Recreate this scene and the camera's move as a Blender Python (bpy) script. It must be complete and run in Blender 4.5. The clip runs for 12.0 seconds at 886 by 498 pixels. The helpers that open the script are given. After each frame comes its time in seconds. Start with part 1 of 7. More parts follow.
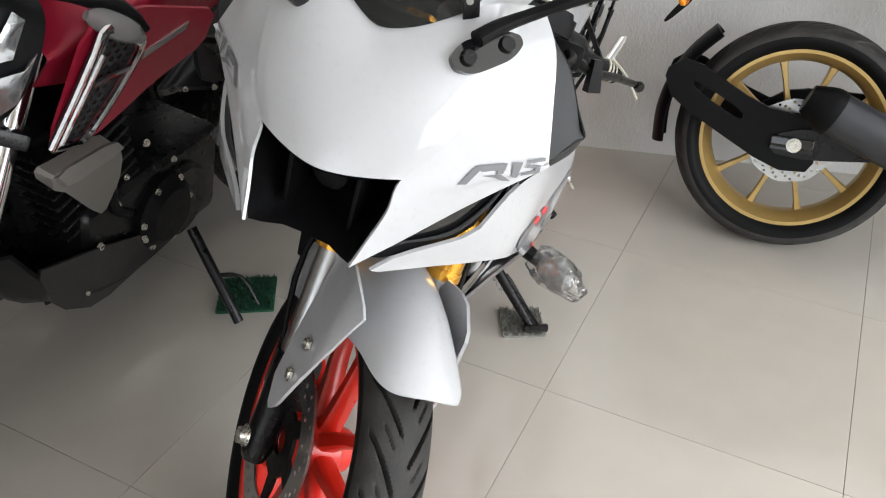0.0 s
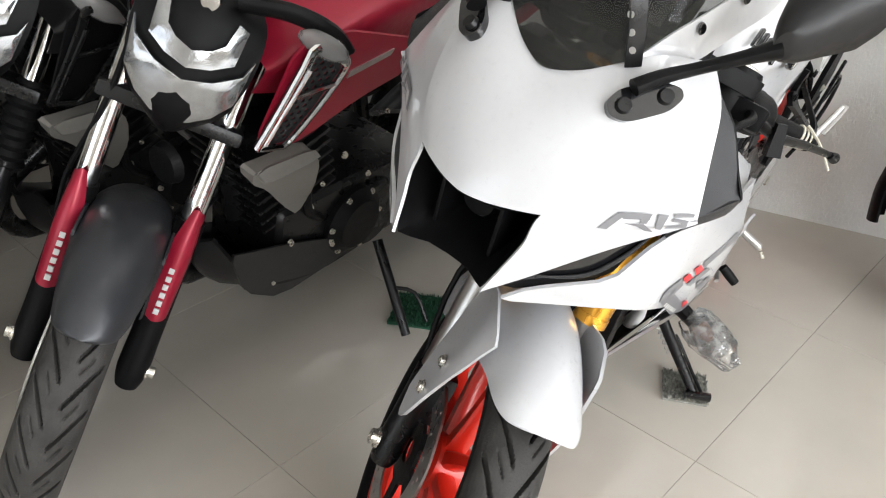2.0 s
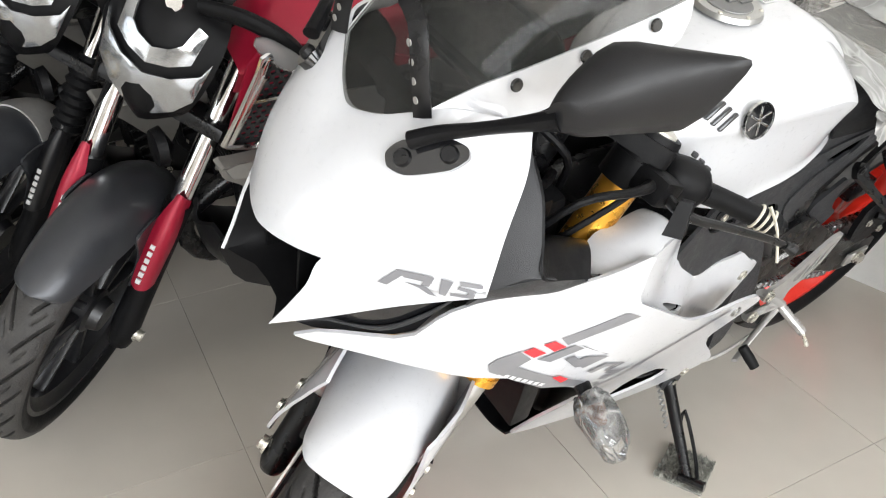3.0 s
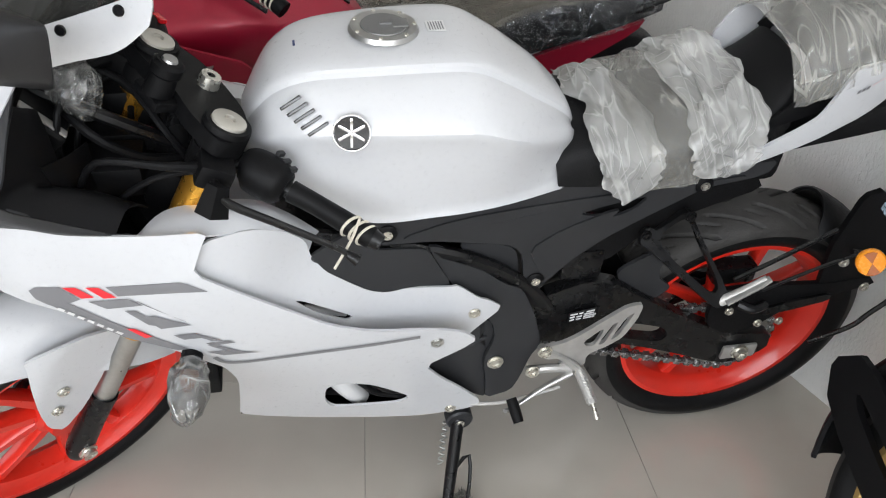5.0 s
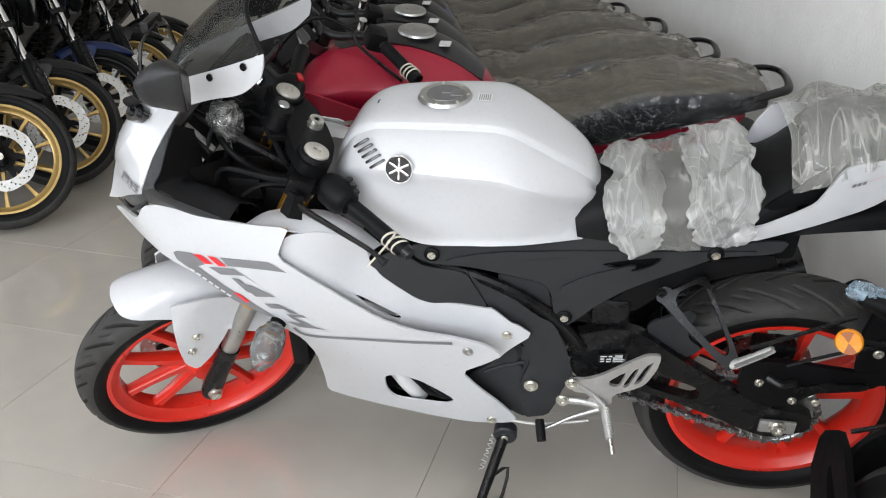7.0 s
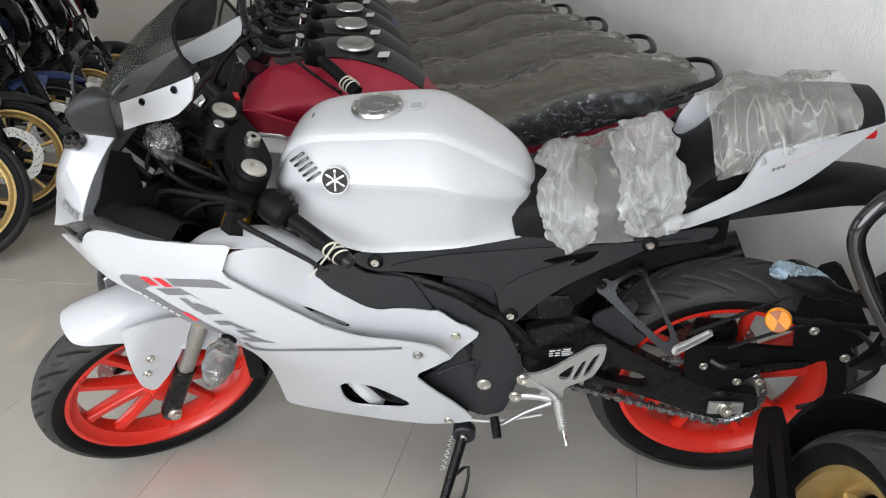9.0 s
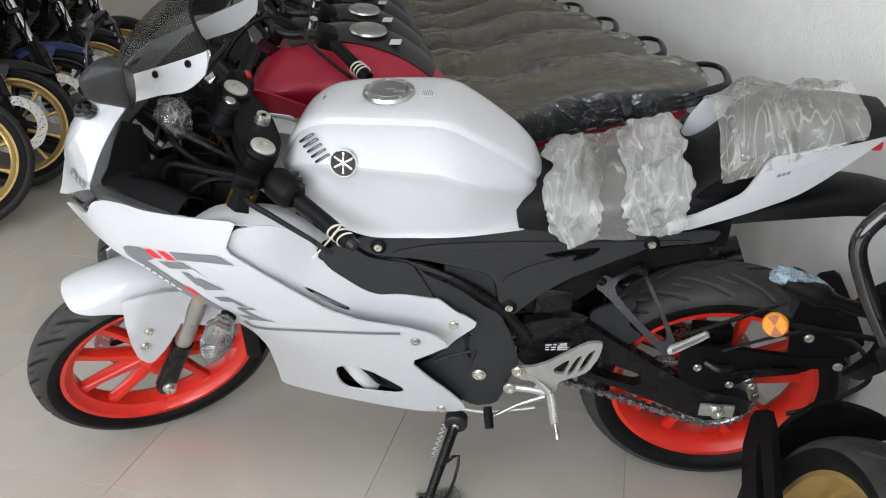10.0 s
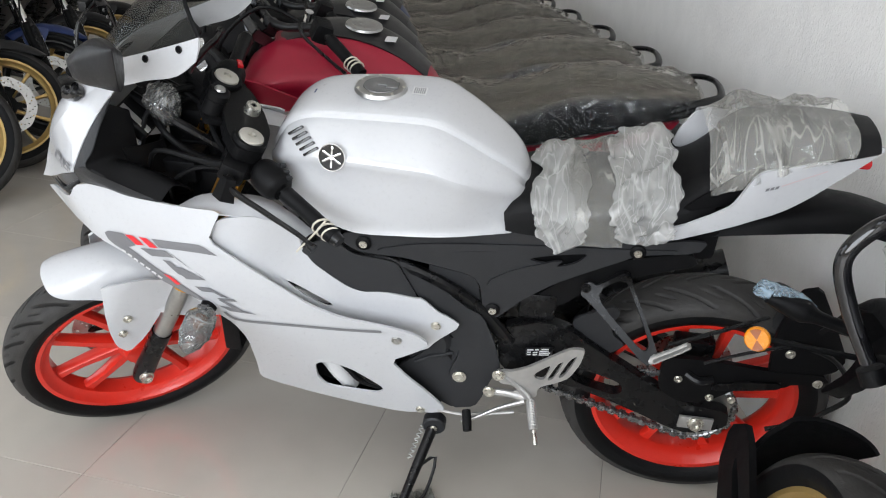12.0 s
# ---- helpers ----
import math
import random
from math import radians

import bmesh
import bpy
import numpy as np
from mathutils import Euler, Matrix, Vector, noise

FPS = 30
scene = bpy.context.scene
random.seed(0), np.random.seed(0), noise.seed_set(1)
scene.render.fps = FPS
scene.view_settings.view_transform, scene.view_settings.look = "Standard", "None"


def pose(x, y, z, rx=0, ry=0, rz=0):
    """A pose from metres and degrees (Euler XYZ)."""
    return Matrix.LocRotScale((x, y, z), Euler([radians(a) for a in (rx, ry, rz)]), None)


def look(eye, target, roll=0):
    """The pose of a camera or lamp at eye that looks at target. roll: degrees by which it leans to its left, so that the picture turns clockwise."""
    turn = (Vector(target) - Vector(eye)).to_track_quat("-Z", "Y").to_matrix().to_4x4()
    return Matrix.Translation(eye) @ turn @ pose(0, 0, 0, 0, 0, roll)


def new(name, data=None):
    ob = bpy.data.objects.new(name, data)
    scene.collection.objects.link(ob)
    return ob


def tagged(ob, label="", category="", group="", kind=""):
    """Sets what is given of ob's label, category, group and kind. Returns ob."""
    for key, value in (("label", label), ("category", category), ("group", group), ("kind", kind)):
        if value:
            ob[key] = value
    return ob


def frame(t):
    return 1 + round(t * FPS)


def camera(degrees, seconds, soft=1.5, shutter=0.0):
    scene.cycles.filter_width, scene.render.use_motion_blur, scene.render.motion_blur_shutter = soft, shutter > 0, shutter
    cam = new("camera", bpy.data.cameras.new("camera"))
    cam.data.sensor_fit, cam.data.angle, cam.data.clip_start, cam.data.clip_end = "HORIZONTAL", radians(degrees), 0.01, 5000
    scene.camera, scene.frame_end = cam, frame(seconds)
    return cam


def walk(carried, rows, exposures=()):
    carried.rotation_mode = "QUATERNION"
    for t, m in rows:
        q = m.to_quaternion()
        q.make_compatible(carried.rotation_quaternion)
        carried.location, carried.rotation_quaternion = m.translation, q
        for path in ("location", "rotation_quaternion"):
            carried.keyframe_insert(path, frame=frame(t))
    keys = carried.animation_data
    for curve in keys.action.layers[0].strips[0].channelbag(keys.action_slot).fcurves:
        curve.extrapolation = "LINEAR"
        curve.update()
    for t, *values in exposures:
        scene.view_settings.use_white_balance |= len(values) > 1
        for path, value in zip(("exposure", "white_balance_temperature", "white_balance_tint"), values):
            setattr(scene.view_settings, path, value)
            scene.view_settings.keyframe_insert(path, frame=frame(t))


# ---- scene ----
cam = camera(56.8, 12.0, 1.1)

PATH = [
    (0, (-1.429, -0.716, 1.274), (0.06, -0.007, 0.143), 1.5),
    (0.5, (-1.45, -0.742, 1.272), (0.092, -0.054, 0.201), 1.4),
    (1, (-1.46, -0.751, 1.271), (0.14, -0.09, 0.269), 2.0),
    (1.5, (-1.453, -0.757, 1.267), (0.117, -0.037, 0.26), 2.1),
    (1.8, (-1.445, -0.772, 1.278), (-0.009, 0.164, 0.247), 1.7),
    (2, (-1.407, -0.802, 1.281), (-0.162, 0.352, 0.224), 1.0),
    (2.2, (-1.346, -0.838, 1.286), (-0.296, 0.481, 0.211), 0.3),
    (2.5, (-1.201, -0.924, 1.294), (-0.305, 0.508, 0.223), 1.6),
    (3, (-0.985, -1.049, 1.311), (-0.178, 0.436, 0.242), 1.0),
    (3.5, (-0.786, -1.084, 1.287), (-0.063, 0.451, 0.228), -2.1),
    (3.7, (-0.698, -1.132, 1.279), (0.017, 0.408, 0.223), -2.8),
    (5.3, (0.003, -1.491, 1.274), (0.017, 0.291, 0.365), 0.3),
    (5.5, (0.044, -1.525, 1.286), (-0.011, 0.27, 0.407), -0.8),
    (6, (0.049, -1.671, 1.312), (-0.061, 0.129, 0.448), -1.4),
    (6.3, (0.094, -1.728, 1.332), (-0.189, 0.068, 0.5), -0.9),
    (6.5, (0.171, -1.746, 1.33), (-0.253, 0.038, 0.532), -0.3),
    (7, (0.319, -1.743, 1.329), (-0.145, 0.042, 0.556), 1.0),
    (7.2, (0.352, -1.764, 1.328), (-0.087, 0.041, 0.585), 0.9),
    (9, (0.395, -1.758, 1.337), (-0.016, 0.047, 0.58), -2.0),
    (9.5, (0.397, -1.763, 1.332), (-0.007, 0.039, 0.563), -1.4),
    (10, (0.383, -1.775, 1.329), (-0.016, 0.027, 0.56), 1.2),
    (10.5, (0.378, -1.78, 1.331), (-0.023, 0.022, 0.56), 2.9),
    (11, (0.382, -1.778, 1.327), (-0.023, 0.025, 0.562), 3.5),
    (11.5, (0.384, -1.774, 1.324), (-0.015, 0.03, 0.558), 3.7),
    (12, (0.388, -1.766, 1.32), (0.015, 0.045, 0.558), 4.1),
]
walk(cam, [(t, look(eye, target, roll)) for t, eye, target, roll in PATH], [(0, -0.2, 6450, 10), (1.1, -0.28, 6500, 10), (1.9, 0.0, 6550, 10), (2.4, 0.32, 6650, 10), (3.0, 0.25, 6550, 10), (3.6, -0.14, 6250, 10), (5.3, -0.3, 6350, 10), (6.5, -0.3, 6300, 10), (7.2, -0.25, 6300, 10), (9, -0.27, 6250, 10), (12, -0.34, 6250, 10)])

# ---- world and light ----
world = bpy.data.worlds.new("world")
scene.world = world
world.use_nodes = True
wn = world.node_tree.nodes
sky = wn.new("ShaderNodeTexSky")
sky.sky_type, sky.sun_disc = "NISHITA", False
sky.sun_elevation, sky.sun_rotation = radians(48), radians(200)
wn["Background"].inputs[1].default_value = 0.12
world.node_tree.links.new(sky.outputs[0], wn["Background"].inputs[0])

sun = new("sun", bpy.data.lights.new("sun", "SUN"))
sun.data.energy, sun.data.angle, sun.data.color = 2.0, radians(0.6), (1.0, 0.95, 0.88)
sun.matrix_world = look((-2, -12, 14), (0, 0, 0))


def window_light(name, place, target, w, h, power, colour):
    ob = new(name, bpy.data.lights.new(name, "AREA"))
    ob.data.shape, ob.data.size, ob.data.size_y = "RECTANGLE", w, h
    ob.data.energy, ob.data.color = power, colour
    ob.matrix_world = look(place, target)
    return ob


# daylight through the glazed shop front, and a fill lamp added in an assumed side opening
window_light("shopfront_daylight", (-1.2, -4.9, 1.75), (-1.0, 0, 1.0), 6.0, 2.4, 340, (0.96, 0.98, 1.0))
window_light("side_fill", (-5.9, -0.6, 1.6), (0, -0.2, 0.9), 3.0, 2.2, 45, (0.97, 0.98, 1.0))

# ---- materials ----


def material(name, colour, rough=0.5, metal=0.0, coat=0.0, grain=0.0, scale=40.0, bump=0.0, bump_scale=200.0, random=0.0, spec=0.5, mottle=None):
    """Principled surface with two scales of colour and gloss variation and fine relief."""
    m = bpy.data.materials.new(name)
    m.use_nodes = True
    nt = m.node_tree
    n, l = nt.nodes, nt.links
    b = n["Principled BSDF"]
    b.inputs["Base Color"].default_value = (*colour, 1)
    b.inputs["Roughness"].default_value = rough
    b.inputs["Metallic"].default_value = metal
    b.inputs["Coat Weight"].default_value = coat
    b.inputs["Coat Roughness"].default_value = 0.04
    b.inputs["Specular IOR Level"].default_value = spec
    tc = n.new("ShaderNodeTexCoord")
    if grain > 0:
        coarse, fine = n.new("ShaderNodeTexNoise"), n.new("ShaderNodeTexNoise")
        coarse.inputs["Scale"].default_value, fine.inputs["Scale"].default_value = scale / 8, scale
        coarse.inputs["Detail"].default_value, fine.inputs["Detail"].default_value = 4, 3
        for t in (coarse, fine):
            l.new(tc.outputs["Object"], t.inputs["Vector"])
        add = n.new("ShaderNodeMath")
        add.operation = "ADD"
        l.new(coarse.outputs[0], add.inputs[0])
        l.new(fine.outputs[0], add.inputs[1])
        half = n.new("ShaderNodeMapRange")
        half.inputs[1].default_value, half.inputs[2].default_value = 0.6, 1.4
        half.inputs[3].default_value, half.inputs[4].default_value = 1 - grain, 1 + grain
        l.new(add.outputs[0], half.inputs[0])
        mul = n.new("ShaderNodeMix")
        mul.data_type, mul.blend_type = "RGBA", "MULTIPLY"
        mul.inputs[0].default_value = 1
        mul.inputs[6].default_value = (*colour, 1)
        l.new(half.outputs[0], mul.inputs[7])
        l.new(mul.outputs[2], b.inputs["Base Color"])
        rr = n.new("ShaderNodeMapRange")
        rr.inputs[1].default_value, rr.inputs[2].default_value = 0.7, 1.3
        rr.inputs[3].default_value, rr.inputs[4].default_value = max(0.02, rough - 0.08), min(1, rough + 0.08)
        l.new(add.outputs[0], rr.inputs[0])
        l.new(rr.outputs[0], b.inputs["Roughness"])
    if bump > 0:
        t, bp = n.new("ShaderNodeTexNoise"), n.new("ShaderNodeBump")
        t.inputs["Scale"].default_value, t.inputs["Detail"].default_value = bump_scale, 4
        l.new(tc.outputs["Object"], t.inputs["Vector"])
        l.new(t.outputs[0], bp.inputs["Height"])
        bp.inputs["Strength"].default_value, bp.inputs["Distance"].default_value = bump, 0.002
        l.new(bp.outputs[0], b.inputs["Normal"])
    return m


def film_material(name, tint, cover, rough=0.12, grain=14, stretch=(1, 1, 1), crease=0.2, width=0.06):
    """Clear crumpled packing film: see-through, glossy at a slant, milky where it is creased; the milky lines also
    paint in glints.
    """
    m = bpy.data.materials.new(name)
    m.use_nodes = True
    nt = m.node_tree
    n, l = nt.nodes, nt.links
    b = n["Principled BSDF"]
    b.inputs["Base Color"].default_value = (*tint, 1)
    b.inputs["Roughness"].default_value = rough + 0.15
    tc = n.new("ShaderNodeTexCoord")
    waves, lines = [], []
    for k, slant in ((1.0, 0.45), (2.1, -0.35)):
        turn, mp = n.new("ShaderNodeMapping"), n.new("ShaderNodeMapping")
        turn.inputs["Rotation"].default_value = (0, slant, slant * 0.5)
        mp.inputs["Scale"].default_value = stretch
        l.new(tc.outputs["Object"], turn.inputs[0])
        l.new(turn.outputs[0], mp.inputs[0])
        t, off, size, ridge = n.new("ShaderNodeTexNoise"), n.new("ShaderNodeMath"), n.new("ShaderNodeMath"), n.new("ShaderNodeMapRange")
        t.inputs["Scale"].default_value, t.inputs["Detail"].default_value, t.inputs["Distortion"].default_value = grain * k, 0.7, 0.15
        l.new(mp.outputs[0], t.inputs["Vector"])
        off.operation, size.operation = "SUBTRACT", "ABSOLUTE"
        off.inputs[1].default_value = 0.5
        l.new(t.outputs[0], off.inputs[0])
        l.new(off.outputs[0], size.inputs[0])
        l.new(size.outputs[0], ridge.inputs[0])
        ridge.inputs[1].default_value, ridge.inputs[2].default_value, ridge.inputs[3].default_value, ridge.inputs[4].default_value = 0.0, width, 1.0, 0.0
        waves.append(t)
        lines.append(ridge)
    top, height, amount, patchy = n.new("ShaderNodeMath"), n.new("ShaderNodeMath"), n.new("ShaderNodeMapRange"), n.new("ShaderNodeMath")
    top.operation, height.operation, patchy.operation = "MAXIMUM", "MULTIPLY_ADD", "MULTIPLY"
    l.new(lines[0].outputs[0], top.inputs[0])
    l.new(lines[1].outputs[0], top.inputs[1])
    where = n.new("ShaderNodeTexNoise")
    where.inputs["Scale"].default_value, where.inputs["Detail"].default_value = 22, 2
    l.new(tc.outputs["Object"], where.inputs["Vector"])
    l.new(top.outputs[0], patchy.inputs[0])
    l.new(where.outputs[0], patchy.inputs[1])
    height.inputs[1].default_value = 0.5
    l.new(top.outputs[0], height.inputs[0])
    l.new(waves[1].outputs[0], height.inputs[2])
    bp = n.new("ShaderNodeBump")
    bp.inputs["Strength"].default_value, bp.inputs["Distance"].default_value = 0.7, 0.004
    l.new(height.outputs[0], bp.inputs["Height"])
    # Ridges gain pale cover, so crease glints are part of the colour.
    amount.inputs[3].default_value, amount.inputs[4].default_value = cover, min(1, cover + crease * 2)
    l.new(patchy.outputs[0], amount.inputs[0])
    tr, gl, fr, sheen, mx = n.new("ShaderNodeBsdfTransparent"), n.new("ShaderNodeBsdfGlossy"), n.new("ShaderNodeFresnel"), n.new("ShaderNodeMixShader"), n.new("ShaderNodeMixShader")
    gl.inputs["Roughness"].default_value = rough
    fr.inputs["IOR"].default_value = 1.5
    for node in (b, gl, fr):
        l.new(bp.outputs[0], node.inputs["Normal"])
    l.new(fr.outputs[0], sheen.inputs[0])
    l.new(tr.outputs[0], sheen.inputs[1])
    l.new(gl.outputs[0], sheen.inputs[2])
    l.new(amount.outputs[0], mx.inputs[0])
    l.new(sheen.outputs[0], mx.inputs[1])
    l.new(b.outputs[0], mx.inputs[2])
    l.new(mx.outputs[0], n["Material Output"].inputs[0])
    return m


def glass_material(name, tint, rough=0.02, clear=0.75, through_tint=None):
    m = bpy.data.materials.new(name)
    m.use_nodes = True
    n, l = m.node_tree.nodes, m.node_tree.links
    b = n["Principled BSDF"]
    b.inputs["Base Color"].default_value = (*tint, 1)
    b.inputs["Roughness"].default_value = rough
    tr, mx = n.new("ShaderNodeBsdfTransparent"), n.new("ShaderNodeMixShader")
    tr.inputs[0].default_value = (*(through_tint or [0.35 + 0.65 * c for c in tint]), 1)
    mx.inputs[0].default_value = 1 - clear
    l.new(tr.outputs[0], mx.inputs[1])
    l.new(b.outputs[0], mx.inputs[2])
    l.new(mx.outputs[0], n["Material Output"].inputs[0])
    return m


WHITE = material("pearl_white_paint", (0.53, 0.537, 0.555), 0.34, 0.0, 0.9, 0.02, 900)
BLACK = material("black_moulded_plastic", (0.0048, 0.0048, 0.0053), 0.44, 0, 0, 0.2, 60, 0.25, 900, spec=0.13)
SATIN = material("satin_black_metal", (0.0055, 0.0055, 0.006), 0.30, 0.0, 0, 0.15, 50, 0.1, 500, spec=0.32)
GREYP = material("dark_grey_plastic", (0.026, 0.0266, 0.0285), 0.42, 0, 0, 0.1, 60, 0.25, 900, spec=0.28)
MIRS = material("black_mirror_plastic", (0.011, 0.011, 0.012), 0.38, 0, 0, 0.1, 80, 0.15, 900, spec=0.3)
GLOSS = material("gloss_black", (0.008, 0.008, 0.009), 0.08, 0, 0.5)
RUBBER = material("tyre_rubber", (0.006, 0.006, 0.0063), 0.55, 0, 0, 0.3, 30, 0.3, 260, spec=0.14)
TREAD = material("dusty_tyre_tread", (0.040, 0.038, 0.036), 0.58, 0, 0, 0.45, 26, 0.4, 260, spec=0.25)
ORANGE = material("orange_red_wheel_paint", (0.66, 0.024, 0.011), 0.34, 0, 0.35, 0.05, 40)
GOLD = material("gold_fork_anodising", (0.72, 0.36, 0.05), 0.28, 0.9, 0, 0.06, 60)
GOLDW = material("gold_wheel_paint", (0.50, 0.34, 0.12), 0.36, 0.55, 0.2, 0.07, 60)
CHROME = material("chrome", (0.75, 0.75, 0.75), 0.12, 1.0, 0, 0.05, 50)
STEEL = material("brushed_steel", (0.5, 0.5, 0.49), 0.34, 1.0, 0, 0.12, 90, 0.1, 600)
CHAIN = material("oiled_chain_steel", (0.24, 0.24, 0.24), 0.28, 0.85, 0, 0.5, 200)
CAPG = material("grey_cap_metal", (0.20, 0.20, 0.20), 0.4, 0.6, 0, 0.1, 200)
ALLOY = material("cast_aluminium", (0.50, 0.49, 0.475), 0.44, 0.7, 0, 0.12, 80, 0.2, 500)
BOLT = material("zinc_bolt", (0.66, 0.64, 0.58), 0.3, 0.9, 0, 0.1, 200)
CREAM = material("fork_cap_metal", (0.50, 0.48, 0.43), 0.38, 0.45, 0, 0.06, 90)
DECAL = material("grey_decal", (0.17, 0.17, 0.18), 0.4, 0, 0.3)
DECALR = material("red_decal", (0.75, 0.02, 0.03), 0.4, 0, 0.3)
PINK = material("faded_pink_printing", (0.56, 0.44, 0.45), 0.45)
PALEB = material("pale_printing", (0.6, 0.6, 0.6), 0.5)
REDP = material("matt_crimson_paint", (0.32, 0.008, 0.030), 0.40, 0.25, 0.15, 0.08, 500)
BLUEP = material("deep_blue_paint", (0.012, 0.03, 0.12), 0.35, 0.2, 0.3, 0.05, 500)
TITAN = material("titanium_grey_paint", (0.22, 0.21, 0.195), 0.45, 0.35, 0, 0.08, 100)
DARKT = material("matt_black_paint", (0.007, 0.007, 0.008), 0.36, 0.0, 0.05, 0.06, 300)
GREYF = material("graphite_fender_paint", (0.040, 0.042, 0.047), 0.36, 0.35, 0.1, 0.08, 300)
VINYL = material("seat_vinyl", (0.007, 0.007, 0.0075), 0.5, 0, 0, 0.1, 120, 0.5, 700, spec=0.16)
FILM = film_material("packing_film", (0.80, 0.80, 0.78), 0.33, 0.16, 8, (4.6, 0.7, 0.6), 0.15, 0.034)
FILMP = film_material("pillion_packing_film", (0.76, 0.75, 0.70), 0.20, 0.14, 8, (4.0, 0.7, 0.6), 0.18, 0.032)
FILMC = film_material("clear_packing_film", (0.78, 0.78, 0.76), 0.07, 0.08, 12, (2.0, 1, 1), 0.22, 0.045)
# Row seats: sheen on top and shade on the sides put into two tints.
FILMD = film_material("sheen_top_film", (0.50, 0.455, 0.36), 0.10, 0.18, 9, (0.6, 4.2, 3.6), 0.18, 0.05)
FILMS = film_material("shaded_side_film", (0.55, 0.58, 0.62), 0.015, 0.12, 9, (1.6, 3.0, 2.0), 0.16, 0.03)
FILMM = film_material("thin_packing_film", (0.76, 0.75, 0.70), 0.15, 0.24, 8, (4.0, 0.7, 0.6), 0.16, 0.03)
FILMB = film_material("blue_packing_film", (0.45, 0.60, 0.72), 0.30, 0.10, 24, (1, 1, 1), 0.25, 0.05)
SMOKE = glass_material("smoked_screen", (0.10, 0.10, 0.095), 0.03, 0.84, (0.72, 0.72, 0.71))
CLEARI = glass_material("pale_indicator_lens", (0.42, 0.42, 0.42), 0.08, 0.62)
CLEARD = glass_material("clear_indicator_lens", (0.30, 0.30, 0.30), 0.05, 0.72)
LENS = material("faceted_light_lens", (0.36, 0.37, 0.38), 0.16, 0.8, 0.6, 0.25, 60, 0.35, 60)
AMBER = material("amber_reflector", (0.80, 0.27, 0.004), 0.25, 0, 0.2, 0.12, 200)
AMBERD = material("dark_amber_facet", (0.30, 0.07, 0.006), 0.2, 0, 0.5)
REDL = material("red_lens", (0.55, 0.01, 0.015), 0.12, 0, 0.6)
TWINE = material("white_twine", (0.62, 0.58, 0.49), 0.85, 0, 0, 0.15, 300)
PADG = material("green_turf_pad", (0.012, 0.07, 0.035), 0.95, 0, 0, 0.5, 300, 0.8, 700)
PADW = material("speckled_turf_pad", (0.27, 0.27, 0.24), 0.95, 0, 0, 0.85, 500, 0.8, 700)


def tile_material():
    m = material("glazed_floor_tile", (0.555, 0.518, 0.458), 0.13, 0, 0.35, 0.05, 9, spec=0.6)
    n, l = m.node_tree.nodes, m.node_tree.links
    b = n["Principled BSDF"]
    info = n.new("ShaderNodeObjectInfo")
    hsv, mr = n.new("ShaderNodeHueSaturation"), n.new("ShaderNodeMapRange")
    mr.inputs[3].default_value, mr.inputs[4].default_value = 0.97, 1.03
    l.new(info.outputs["Random"], mr.inputs[0])
    l.new(mr.outputs[0], hsv.inputs["Value"])
    src = b.inputs["Base Color"].links[0].from_socket
    l.new(src, hsv.inputs["Color"])
    l.new(hsv.outputs[0], b.inputs["Base Color"])
    return m


def plaster_material():
    m = material("rough_white_plaster", (0.86, 0.85, 0.83), 0.62, 0, 0, 0.05, 12)
    n, l = m.node_tree.nodes, m.node_tree.links
    tc = n.new("ShaderNodeTexCoord")
    mp, t, v, add, bp = n.new("ShaderNodeMapping"), n.new("ShaderNodeTexNoise"), n.new("ShaderNodeTexNoise"), n.new("ShaderNodeMath"), n.new("ShaderNodeBump")
    mp.inputs["Scale"].default_value = (1, 1, 0.55)
    t.inputs["Scale"].default_value, t.inputs["Detail"].default_value, t.inputs["Distortion"].default_value = 120, 6, 0.6
    v.inputs["Scale"].default_value, v.inputs["Detail"].default_value = 9, 3
    l.new(tc.outputs["Object"], mp.inputs[0])
    l.new(mp.outputs[0], t.inputs["Vector"])
    l.new(tc.outputs["Object"], v.inputs["Vector"])
    l.new(t.outputs[0], add.inputs[0])
    l.new(v.outputs[0], add.inputs[1])
    l.new(add.outputs[0], bp.inputs["Height"])
    bp.inputs["Strength"].default_value, bp.inputs["Distance"].default_value = 0.55, 0.006
    l.new(bp.outputs[0], n["Principled BSDF"].inputs["Normal"])
    return m


TILE = tile_material()
GROUT = material("grey_grout", (0.30, 0.285, 0.26), 0.8, 0, 0, 0.2, 40)
PLASTER = plaster_material()
CEIL = material("ceiling_paint", (0.85, 0.84, 0.82), 0.7, 0, 0, 0.03, 6)
SIDEW = material("cream_wall_paint", (0.60, 0.57, 0.52), 0.6, 0, 0, 0.05, 6)

# ---- mesh helpers ----


def curve(points, steps=4, closed=False):
    """Points of a smooth Catmull-Rom curve through the given ones."""
    p = [np.array(q, float) for q in points]
    n = len(p)
    out = []
    for i in range(n if closed else n - 1):
        a, b, c, d = (p[(i + k) % n] for k in (-1, 0, 1, 2)) if closed else (p[max(i - 1, 0)], p[i], p[i + 1], p[min(i + 2, n - 1)])
        for s in range(steps):
            t = s / steps
            out.append(0.5 * (2 * b + (c - a) * t + (2 * a - 5 * b + 4 * c - d) * t * t + (3 * b - a - 3 * c + d) * t ** 3))
    if not closed:
        out.append(p[-1])
    return out


def rounded(outline, times=2):
    """A closed outline with its corners cut round."""
    p = [np.array(q, float) for q in outline]
    for _ in range(times):
        q = []
        for a, b in zip(p, p[1:] + p[:1]):
            q += [a * 0.82 + b * 0.18, a * 0.18 + b * 0.82] if _ == 0 else [a * 0.75 + b * 0.25, a * 0.25 + b * 0.75]
        p = q
    return p


